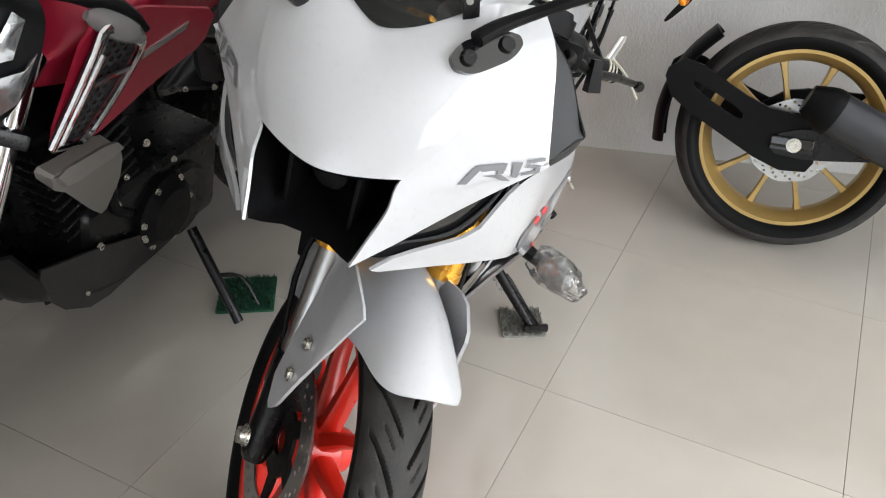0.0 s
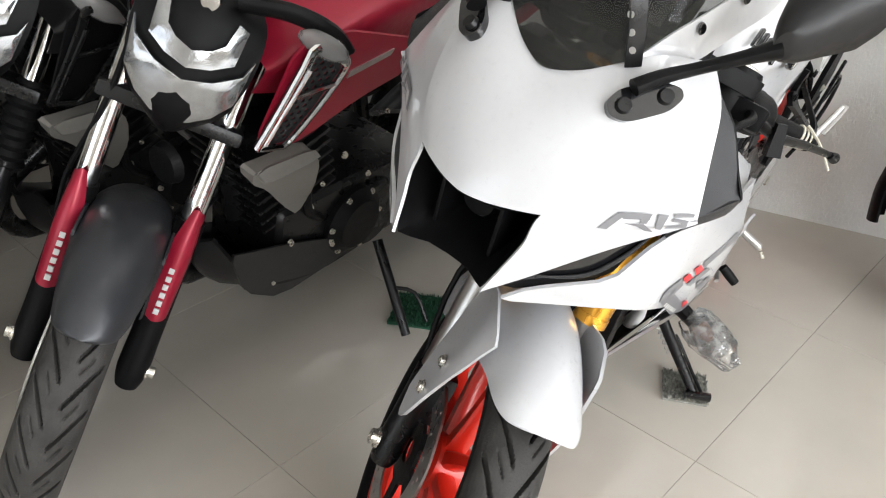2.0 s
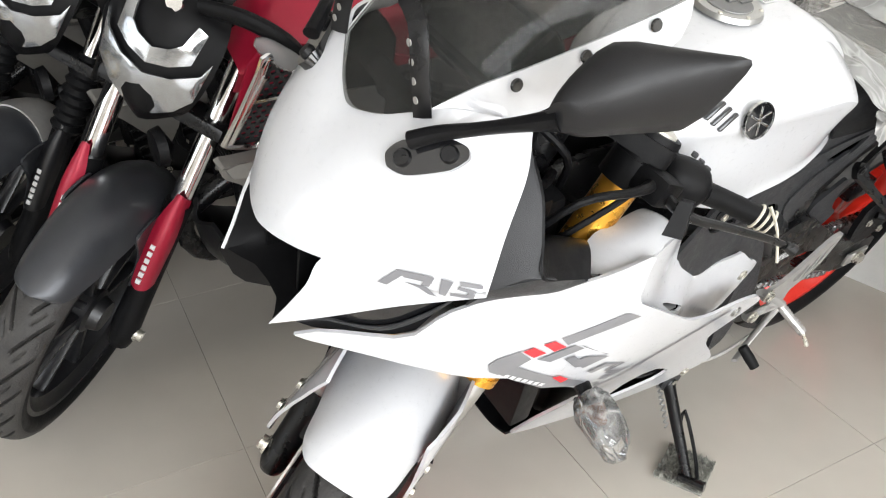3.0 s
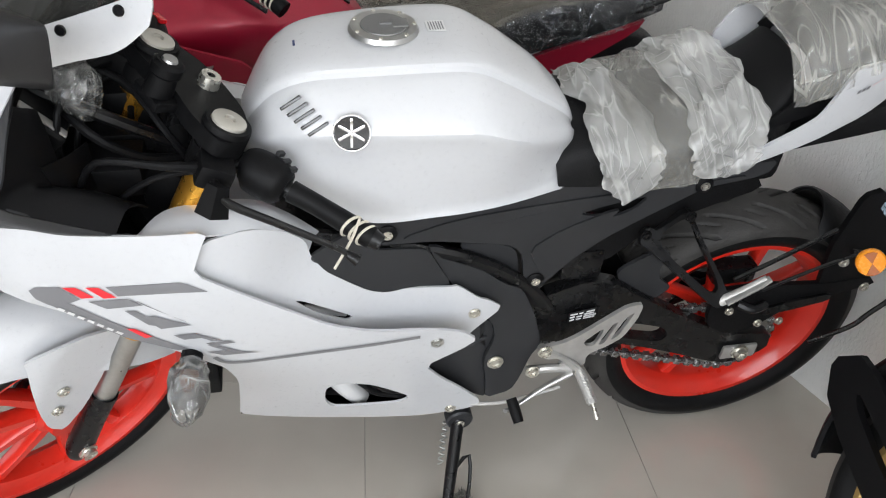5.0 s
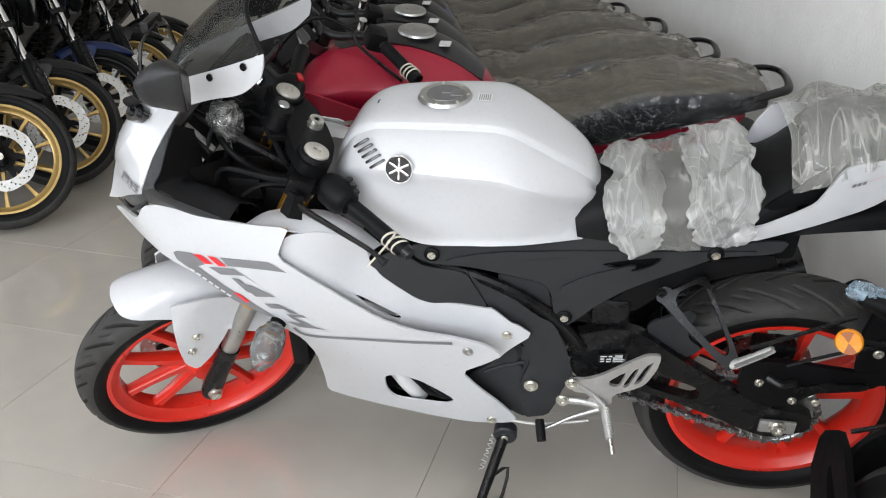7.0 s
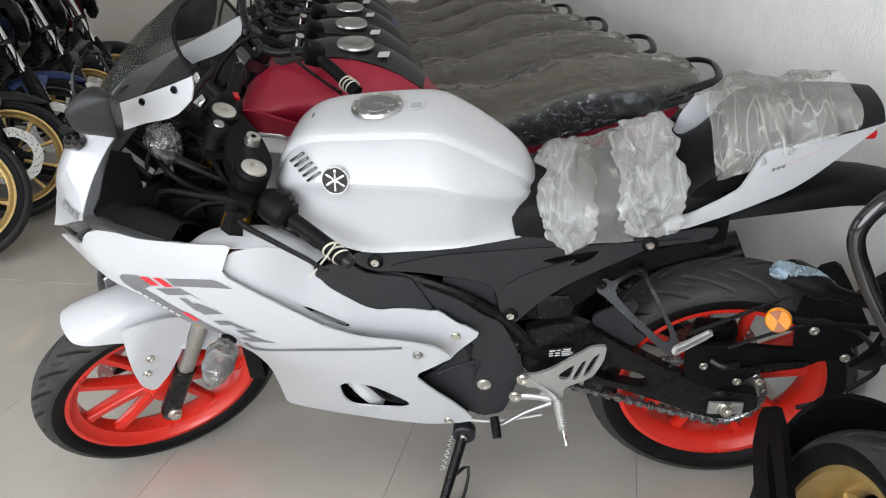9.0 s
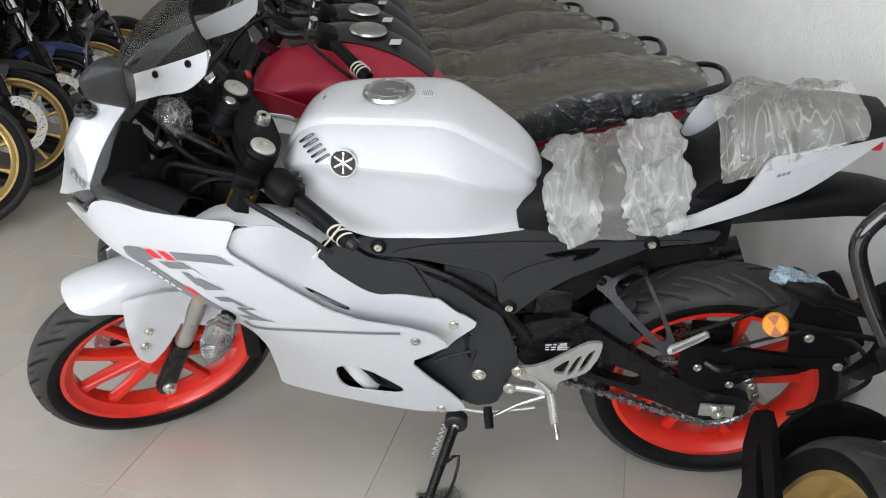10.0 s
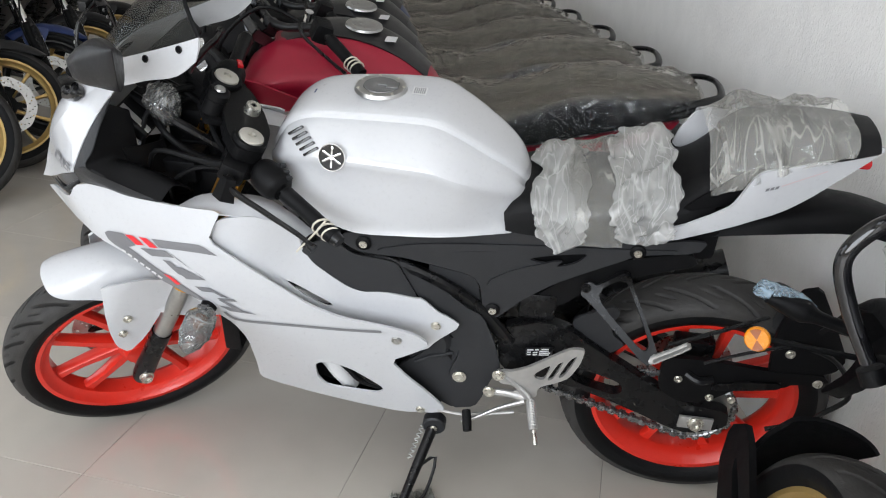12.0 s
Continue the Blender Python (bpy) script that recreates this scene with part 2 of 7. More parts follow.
class Sheet:
    """A smooth height over a plane through a few known heights (thin plate)."""

    def __init__(self, *known):
        self.p = np.array([k[:2] for k in known])
        n = len(known)
        k = self.bend(np.linalg.norm(self.p[:, None] - self.p[None], axis=2)) + np.eye(n) * 1e-3
        q = np.c_[np.ones(n), self.p]
        self.w = np.linalg.solve(np.block([[k, q], [q.T, np.zeros((3, 3))]]), np.r_[[k[2] for k in known], 0, 0, 0])

    @staticmethod
    def bend(r):
        return r * r * np.log(np.maximum(r, 1e-9))

    def __call__(self, x, z):
        r = np.linalg.norm(self.p - (x, z), axis=1)
        return float(self.bend(r) @ self.w[:-3] + self.w[-3] + self.w[-2] * x + self.w[-1] * z)


def inside(p, poly):
    x, y = p
    hit = False
    for (ax, ay), (bx, by) in zip(poly, poly[1:] + poly[:1]):
        if (ay > y) != (by > y) and x < (bx - ax) * (y - ay) / (by - ay) + ax:
            hit = not hit
    return hit


from mathutils.geometry import delaunay_2d_cdt


def fill(outline, holes=(), cell=0.02):
    """Triangles of a flat outline with holes, with inner points every cell."""
    loops = [[tuple(map(float, q)) for q in o] for o in (outline, *holes)]
    pts, edges = [], []
    for o in loops:
        s = len(pts)
        pts += o
        edges += [(s + i, s + (i + 1) % len(o)) for i in range(len(o))]
    xs, ys = [p[0] for p in loops[0]], [p[1] for p in loops[0]]
    gap = cell * 0.45
    rim = np.array(pts)
    for j, y in enumerate(np.arange(min(ys) + gap, max(ys), cell * 0.87)):
        for x in np.arange(min(xs) + (j % 2) * cell / 2, max(xs), cell):
            if np.min(np.hypot(rim[:, 0] - x, rim[:, 1] - y)) > gap and inside((x, y), loops[0]) and not any(inside((x, y), h) for h in loops[1:]):
                pts.append((x, y))
    v, _, f, *_ = delaunay_2d_cdt([Vector(p) for p in pts], edges, [], 1, 1e-6)
    faces = []
    for t in f:
        c = sum((v[i] for i in t), Vector((0, 0))) / len(t)
        if inside(c, loops[0]) and not any(inside(c, h) for h in loops[1:]):
            faces.append(t)
    return v, faces


def thicken(bm, t):
    """Gives an open sheet a thickness t behind its face, with a closed rim."""
    bm.normal_update()
    verts, faces = bm.verts[:], bm.faces[:]
    rim = [e for e in bm.edges if len(e.link_faces) == 1]
    back = {v: bm.verts.new(v.co - v.normal * t) for v in verts}
    sides = []
    for e in rim:
        lp = e.link_loops[0]
        sides.append((lp.vert, lp.link_loop_next.vert))
    for f in faces:
        bm.faces.new([back[v] for v in reversed(f.verts)])
    for a, b in sides:
        bm.faces.new((b, a, back[a], back[b]))
    return bm


def panel(outline, depth, holes=(), cell=0.02, thick=0.004, round_times=2, side=1):
    """A bodywork panel: an outline in the side view (x, z), lying at y = side * depth(x, z)."""
    v, f = fill(rounded(outline, round_times) if round_times else outline, [rounded(h, 2) for h in holes], cell)
    bm = bmesh.new()
    vs = [bm.verts.new((p.x, side * depth(p.x, p.y), p.y)) for p in v]
    for t in f:
        try:
            bm.faces.new([vs[i] for i in t])
        except ValueError:
            pass
    loose = [q for q in bm.verts if not q.link_faces]
    bmesh.ops.delete(bm, geom=loose, context="VERTS")
    bmesh.ops.recalc_face_normals(bm, faces=bm.faces)
    out = sum(q.normal.y * q.calc_area() for q in bm.faces)
    if out * (side * depth(*outline[0]) or 1) < 0:
        bmesh.ops.reverse_faces(bm, faces=bm.faces)
    if thick:
        thicken(bm, thick)
    return bm


def plate(outline, y, thick, holes=(), round_times=2, cell=0.05):
    """A flat plate in the x-z plane from y to y + thick."""
    v, f = fill(rounded(outline, round_times) if round_times else outline, [rounded(h, 2) for h in holes], cell)
    bm = bmesh.new()
    vs = [bm.verts.new((p.x, y, p.y)) for p in v]
    for t in f:
        bm.faces.new([vs[i] for i in t])
    bmesh.ops.delete(bm, geom=[q for q in bm.verts if not q.link_faces], context="VERTS")
    top = bmesh.ops.extrude_face_region(bm, geom=bm.faces[:])
    bmesh.ops.translate(bm, verts=[g for g in top["geom"] if isinstance(g, bmesh.types.BMVert)], vec=(0, thick, 0))
    bmesh.ops.recalc_face_normals(bm, faces=bm.faces)
    return bm


def skin(rows, su=4, sv=4, thick=0.0, closed=False):
    """A smooth surface through a grid of points (rows of equal length)."""
    a = [curve(r, sv, closed) for r in rows]
    cols = [curve(c, su) for c in zip(*a)]
    bm = bmesh.new()
    g = [[bm.verts.new(p) for p in c] for c in cols]
    m = len(g)
    for i in range(m if closed else m - 1):
        for j in range(len(g[0]) - 1):
            bm.faces.new((g[i][j], g[(i + 1) % m][j], g[(i + 1) % m][j + 1], g[i][j + 1]))
    if closed:
        bm.faces.new([c[0] for c in g])
        bm.faces.new([c[-1] for c in reversed(g)])
    bmesh.ops.remove_doubles(bm, verts=bm.verts, dist=1e-5)
    bmesh.ops.recalc_face_normals(bm, faces=bm.faces)
    if thick:
        thicken(bm, thick)
    return bm


def mirrored(rows):
    """Half rows from the middle plane outwards (y < 0), completed to the other side."""
    return [[(x, -y, z) for x, y, z in reversed(r[1:])] + list(r) for r in rows]


def tube(points, radius, n=10, steps=4, flat=1.0):
    """A round bar along a smooth line; radius may be a number or one for each point."""
    r = radius if isinstance(radius, (list, tuple)) else [radius] * len(points)
    q = curve([(*p, k) for p, k in zip(points, r)], steps) if steps > 1 else [np.array((*p, k)) for p, k in zip(points, r)]
    bm = bmesh.new()
    rings, ref = [], None
    for i, p in enumerate(q):
        d = Vector(q[min(i + 1, len(q) - 1)][:3] - q[max(i - 1, 0)][:3]).normalized()
        if ref is None:
            ref = d.orthogonal().normalized()
        ref = (ref - d * ref.dot(d)).normalized()
        s = d.cross(ref)
        rings.append([bm.verts.new(Vector(p[:3]) + (ref * math.cos(a) * flat + s * math.sin(a)) * p[3]) for a in np.linspace(0, 2 * math.pi, n, endpoint=False)])
    for a, b in zip(rings, rings[1:]):
        for i in range(n):
            bm.faces.new((a[i], a[(i + 1) % n], b[(i + 1) % n], b[i]))
    bm.faces.new(rings[0])
    bm.faces.new(rings[-1])
    bmesh.ops.recalc_face_normals(bm, faces=bm.faces)
    return bm


def lathe(profile, n=40, closed=True, about="y"):
    """A turned shape: (radius, along) points round an axis."""
    bm = bmesh.new()
    rings = []
    for a in np.linspace(0, 2 * math.pi, n, endpoint=False):
        c, s = math.cos(a), math.sin(a)
        rings.append([bm.verts.new((r * c, h, r * s) if about == "y" else (r * c, r * s, h) if about == "z" else (h, r * c, r * s)) for r, h in profile])
    k = len(profile)
    for i in range(n):
        a, b = rings[i], rings[(i + 1) % n]
        for j in range(k if closed else k - 1):
            bm.faces.new((a[j], b[j], b[(j + 1) % k], a[(j + 1) % k]))
    bmesh.ops.remove_doubles(bm, verts=bm.verts, dist=1e-6)
    bmesh.ops.recalc_face_normals(bm, faces=bm.faces)
    return bm


def box(x0, x1, y0, y1, z0, z1, bevel=0.004, seg=2):
    bm = bmesh.new()
    bmesh.ops.create_cube(bm, size=1)
    bmesh.ops.scale(bm, verts=bm.verts, vec=(x1 - x0, y1 - y0, z1 - z0))
    bmesh.ops.translate(bm, verts=bm.verts, vec=((x0 + x1) / 2, (y0 + y1) / 2, (z0 + z1) / 2))
    if bevel:
        bmesh.ops.bevel(bm, geom=bm.edges[:], offset=bevel, segments=seg, affect="EDGES", profile=0.6)
    return bm


def bolt(place, along, r=0.009, h=0.006):
    """A hexagon bolt head on a washer."""
    bm = lathe([(0, 0), (r * 1.35, 0), (r * 1.35, h * 0.3), (r, h * 0.3), (r, h), (r * 0.55, h), (r * 0.5, h * 0.6), (0, h * 0.6)], 12, False, "z")
    bmesh.ops.transform(bm, matrix=Matrix.Translation(place) @ Vector(along).to_track_quat("Z", "Y").to_matrix().to_4x4(), verts=bm.verts)
    return bm


def joined(*parts):
    bm = bmesh.new()
    for b in parts:
        me = bpy.data.meshes.new("join")
        b.to_mesh(me)
        bm.from_mesh(me)
        bpy.data.meshes.remove(me)
        b.free()
    return bm


def moved(bm, m):
    bmesh.ops.transform(bm, matrix=m, verts=bm.verts)
    return bm


def crumpled(bm, amount, scale=9.0, seed=0.0):
    """Sharp creases and folds, as in thin packing film."""
    bm.normal_update()
    for v in bm.verts:
        p = v.co * scale + Vector((seed, seed * 0.7, 0))
        fold = 1 - abs(noise.noise(Vector((p.x * 2.2 + p.z * 0.5, p.y * 0.5, p.z * 0.5)))) * 2.4
        big, small = (noise.voronoi(p * k + Vector((3, 1, 2)))[0] for k in (1.2, 3.1))
        v.co += v.normal * amount * (1.0 * fold + 0.9 * (big[1] - big[0]) + 0.35 * (small[1] - small[0]) - 0.05)
    return bm


def ragged(bm, amount, seed=0.0):
    """Uneven, torn-looking edges along x."""
    for v in bm.verts:
        p = v.co
        v.co.x += amount * (noise.noise(Vector((seed, p.y * 7, p.z * 24))) + 0.45 * noise.noise(Vector((p.x * 20, p.y * 25 + seed, p.z * 70))))
        v.co.z += 0.5 * amount * noise.noise(Vector((p.x * 45, seed, p.y * 6)))
    return bm


def part(name, bm, mat, parent=None, label="", m=None, sharp=35):
    me = bpy.data.meshes.new(name)
    for f in bm.faces:
        f.smooth = True
    bm.to_mesh(me)
    bm.free()
    me.set_sharp_from_angle(angle=radians(sharp))
    me.materials.append(mat)
    ob = new(name, me)
    ob.parent = parent
    if m is not None:
        ob.matrix_basis = m
    return tagged(ob, label) if label else ob


def thing(name, m, label, category, group=""):
    ob = new(name)
    ob.empty_display_size = 0.1
    ob.matrix_basis = m
    return tagged(ob, label, category, group)


def shared(name, ob, parent, m):
    """One more piece on the same mesh."""
    piece = new(name, ob.data)
    piece.parent, piece.matrix_basis = parent, m
    return piece

# ---- wheels ----


def tyre_mesh(outer, half, n=288, pitch=26, lean=1.0, steps=4):
    """A tyre with slanting tread grooves cut into it."""
    rim = 0.231
    h = outer - rim
    prof = [(rim, half * 0.70), (rim + h * 0.25, half * 0.95), (rim + h * 0.48, half), (rim + h * 0.72, half * 0.9), (rim + h * 0.90, half * 0.6), (outer, 0)]
    prof = prof + [(r, -y) for r, y in reversed(prof[:-1])]
    prof = [tuple(p) for p in curve(prof, steps)]
    bm = bmesh.new()
    rings, cut = [], {}
    for i in range(n):
        a = 2 * math.pi * i / n
        ring = []
        for r, y in prof:
            w = abs(y) / half
            d = 0.0
            if r > rim + h * 0.55 and w > 0.12:
                ph = (i * pitch / n + lean * (w - 0.2) * 1.1 + (0.5 if y > 0 else 0)) % 1
                fade = min(1.0, max(0.0, (0.90 - w) / 0.08)) * min(1.0, max(0.0, (w - 0.12) / 0.06))
                d = 0.010 * min(1.0, 1.6 * max(0.0, 1 - abs(ph - 0.09) / 0.085)) * fade
                d += 0.005 * max(0.0, 1 - abs(ph - 0.56) / 0.07) * min(1.0, max(0.0, (0.62 - w) / 0.08)) * min(1.0, max(0.0, (w - 0.28) / 0.06))
            rr = r - d
            cut[len(rings), len(ring)] = r < rim + h * 0.50
            ring.append(bm.verts.new((rr * math.cos(a), y, rr * math.sin(a))))
        rings.append(ring)
    k = len(prof)
    for i in range(n):
        a, b = rings[i], rings[(i + 1) % n]
        for j in range(k - 1):
            face = bm.faces.new((a[j], b[j], b[j + 1], a[j + 1]))
            face.material_index = 0 if cut[i, j] or cut[(i + 1) % n, j] or cut[i, j + 1] else 1
        bm.faces.new((a[k - 1], b[k - 1], b[0], a[0]))
    return bm


def spoke(a, r0, r1, w0, w1, t, twist=0.0, y=0.0):
    """A tapered cast spoke from the hub to the rim, with a channelled face."""
    bm = bmesh.new()
    rows = []
    for k, s in enumerate((0, 0.25, 0.6, 0.85, 1.0)):
        r = r0 + (r1 - r0) * s
        w = w0 + (w1 - w0) * min(1, s * 1.4) + (0.012 if s == 1 else 0.005 if s == 0.85 else 0)
        th = t * (1.25 - 0.35 * s)
        b = a + twist * s
        d, q = Vector((math.cos(b), 0, math.sin(b))), Vector((-math.sin(b), 0, math.cos(b)))
        sec = [(-1, -0.6), (-0.7, -1), (0.7, -1), (1, -0.6), (1, 0.6), (0.7, 1), (-0.7, 1), (-1, 0.6)]
        rows.append([bm.verts.new(d * r + q * (w * u / 2) + Vector((0, y + th * v / 2, 0))) for u, v in sec])
    for p, q in zip(rows, rows[1:]):
        for i in range(8):
            bm.faces.new((p[i], p[(i + 1) % 8], q[(i + 1) % 8], q[i]))
    bm.faces.new(rows[0])
    bm.faces.new(rows[-1])
    return bm


def rim_mesh(half):
    w = half
    half_rim = [(0.241, w), (0.241, w - 0.006), (0.226, w - 0.014), (0.219, 0.012)]
    inner_rim = [(0.203, 0.013), (0.204, 0.020), (0.214, w - 0.014), (0.222, w - 0.004), (0.226, w + 0.001), (0.236, w + 0.002)]
    return lathe(half_rim + [(r, -y) for r, y in reversed(half_rim)] + [(r, -y) for r, y in reversed(inner_rim)] + inner_rim, 96)


def disc_mesh(r, y):
    """A drilled brake disc with a spidered carrier."""
    holes = []
    for k in range(18):
        a = 2 * math.pi * k / 18
        for rr, da in ((0.93, 0), (0.86, 0.12), (0.78, 0.22)):
            c = (r * rr * math.cos(a + da), r * rr * math.sin(a + da))
            holes.append([(c[0] + 0.0042 * math.cos(t), c[1] + 0.0042 * math.sin(t)) for t in np.linspace(0, 2 * math.pi, 5, endpoint=False)])
    ring = [(r * (1 + 0.012 * math.cos(9 * t)) * math.cos(t), r * (1 + 0.012 * math.cos(9 * t)) * math.sin(t)) for t in np.linspace(0, 2 * math.pi, 72, endpoint=False)]
    inner = [(r * 0.68 * math.cos(t), r * 0.68 * math.sin(t)) for t in np.linspace(0, 2 * math.pi, 36, endpoint=False)]
    v, f = fill(ring, [inner, *holes], 0.3)
    bm = bmesh.new()
    vs = [bm.verts.new((p.x, y, p.y)) for p in v]
    for t in f:
        bm.faces.new([vs[i] for i in t])
    bmesh.ops.delete(bm, geom=[q for q in bm.verts if not q.link_faces], context="VERTS")
    return thicken(bm, 0.004)


def carrier_mesh(r, y):
    star = []
    for k in range(72):
        a = 2 * math.pi * k / 72
        rr = r * (0.40 + 0.36 * max(0.0, math.cos(6 * a)) ** 1.5)
        star.append((rr * math.cos(a + 0.5 * rr / r), rr * math.sin(a + 0.5 * rr / r)))
    return plate(star, y - 0.003, 0.006, [[(0.022 * math.cos(t), 0.022 * math.sin(t)) for t in np.linspace(0, 2 * math.pi, 12, endpoint=False)]], 0)


def wheel(name, parent, m, outer, half, paint, disc=0.0, spokes=10, pair=0.0, thin=False, disc_mat=None, tyre=None, label="", fine=False):
    w = part(name, rim_mesh(half * 0.74), paint, parent, label, m)
    part("hub", lathe([(0.0, -0.05), (0.034, -0.05), (0.04, -0.03), (0.05, -0.024), (0.05, 0.024), (0.04, 0.03), (0.034, 0.05), (0.0, 0.05)], 28, False), paint, w)
    arms = [part("spoke", spoke(0, 0.035, 0.209, 0.030 if not thin else 0.02, 0.018 if not thin else 0.012, 0.028, t), paint, w) for t in ((0.12, -0.12) if pair else (0.0,))]
    for k in range(spokes):
        turn = Matrix.Rotation(-(2 * math.pi * k / spokes + (pair if k % 2 else -pair)), 4, "Y")
        if k < len(arms):
            arms[k].matrix_basis = turn
        else:
            shared("spoke", arms[k % len(arms)], w, turn)
    part("tyre", tyre_mesh(outer, half, 720 if fine else 240, tyre or 24, 1.25, 14 if fine else 4), RUBBER, w, "black road tyre with slanting grooves").data.materials.append(TREAD)
    if disc:
        part("brake_disc", disc_mesh(disc, 0.062), disc_mat or STEEL, w, "drilled wavy brake disc")
        part("disc_carrier", carrier_mesh(disc, 0.058), BLACK, w)
    return w


def steer_frame(centre, rake, turn):
    """The frame of a front end: axle at the origin, z along the fork, y to the rider's right, turned to the left."""
    u = Vector((math.sin(rake), 0, math.cos(rake)))
    f = Vector((-math.cos(rake), 0, math.sin(rake)))
    r = Vector((0, math.cos(turn), 0)) + f * math.sin(turn)
    x = r.cross(u)
    return Matrix(((x.x, r.x, u.x, centre[0]), (x.y, r.y, u.y, centre[1]), (x.z, r.z, u.z, centre[2]), (0, 0, 0, 1)))


def arc_fender(r, b0, b1, widths, drops, thick=0.004, n=9, angles=None):
    """A mudguard over a wheel at the origin, from angle b0 to b1 (degrees above forward)."""
    rows = []
    k = len(widths)
    for i, w in enumerate(widths):
        drop = drops[i] if isinstance(drops, list) else drops
        b = radians(angles[i] if angles else b0 + (b1 - b0) * i / (k - 1))
        row = []
        for s in np.linspace(-1, 1, n):
            y, rr = w * math.sin(s * 1.35) / math.sin(1.35), r - drop * (1 - math.cos(s * 1.35)) / (1 - math.cos(1.35))
            row.append((-rr * math.cos(b), y, rr * math.sin(b)))
        rows.append(row)
    return skin(rows, 4, 2, thick)


# ---- the white sports motorcycle ----
FAIRING = Sheet((-0.746, 0.822, 0.150), (-0.785, 0.790, 0.104), (-0.628, 0.749, 0.220), (-0.566, 0.755, 0.226), (-0.393, 0.779, 0.240), (-0.352, 0.569, 0.226),
                (-0.029, 0.544, 0.208), (-0.063, 0.346, 0.168), (0.071, 0.309, 0.170), (-0.38, 0.271, 0.105), (-0.215, 0.376, 0.168), (-0.6, 0.6, 0.19), (-0.378, 0.828, 0.223), (-0.5, 0.846, 0.226), (-0.62, 0.86, 0.208), (-0.15, 0.6, 0.222), (-0.26, 0.67, 0.232), (-0.36, 0.42, 0.165))
UPPER = Sheet((-0.40, 0.80, 0.224), (-0.37, 0.835, 0.212), (-0.30, 0.80, 0.198), (-0.245, 0.735, 0.174), (-0.25, 0.62, 0.208), (-0.178, 0.587, 0.192), (-0.2, 0.5, 0.175), (0.047, 0.549, 0.155), (0.099, 0.545, 0.146), (-0.136, 0.62, 0.166), (-0.05, 0.61, 0.155), (-0.35, 0.70, 0.227), (-0.42, 0.74, 0.226))
COVER = Sheet((-0.109, 0.742, 0.143), (0.164, 0.581, 0.116), (0.205, 0.769, 0.108), (0.442, 0.765, 0.108), (0.104, 0.395, 0.143), (0.047, 0.549, 0.135), (-0.2, 0.69, 0.165))
TAIL = Sheet((0.3, 0.8, 0.12), (0.442, 0.790, 0.122), (0.647, 0.981, 0.132), (0.9, 1.05, 0.03), (0.58, 0.87, 0.14), (0.8, 0.99, 0.08))


def strip(line, width, sheet, lift=0.0015, side=-1):
    """A thin printed band along a line on a body panel."""
    p = curve([(x, 0, z) for x, z in line], 6)
    bm = bmesh.new()
    rows = []
    for i, q in enumerate(p):
        d = p[min(i + 1, len(p) - 1)] - p[max(i - 1, 0)]
        n = np.array((-d[2], 0, d[0])) / np.hypot(d[0], d[2])
        rows.append([bm.verts.new((a[0], side * (sheet(a[0], a[2]) + lift), a[2])) for a in (q - n * width / 2, q, q + n * width / 2)])
    for a, b in zip(rows, rows[1:]):
        for j in range(2):
            bm.faces.new((a[j], a[j + 1], b[j + 1], b[j]))
    return bm


def patch(outline, sheet, lift=0.0015, side=-1, cell=0.03):
    return panel(outline, lambda x, z: sheet(x, z) + lift, (), cell, 0, 0, side)


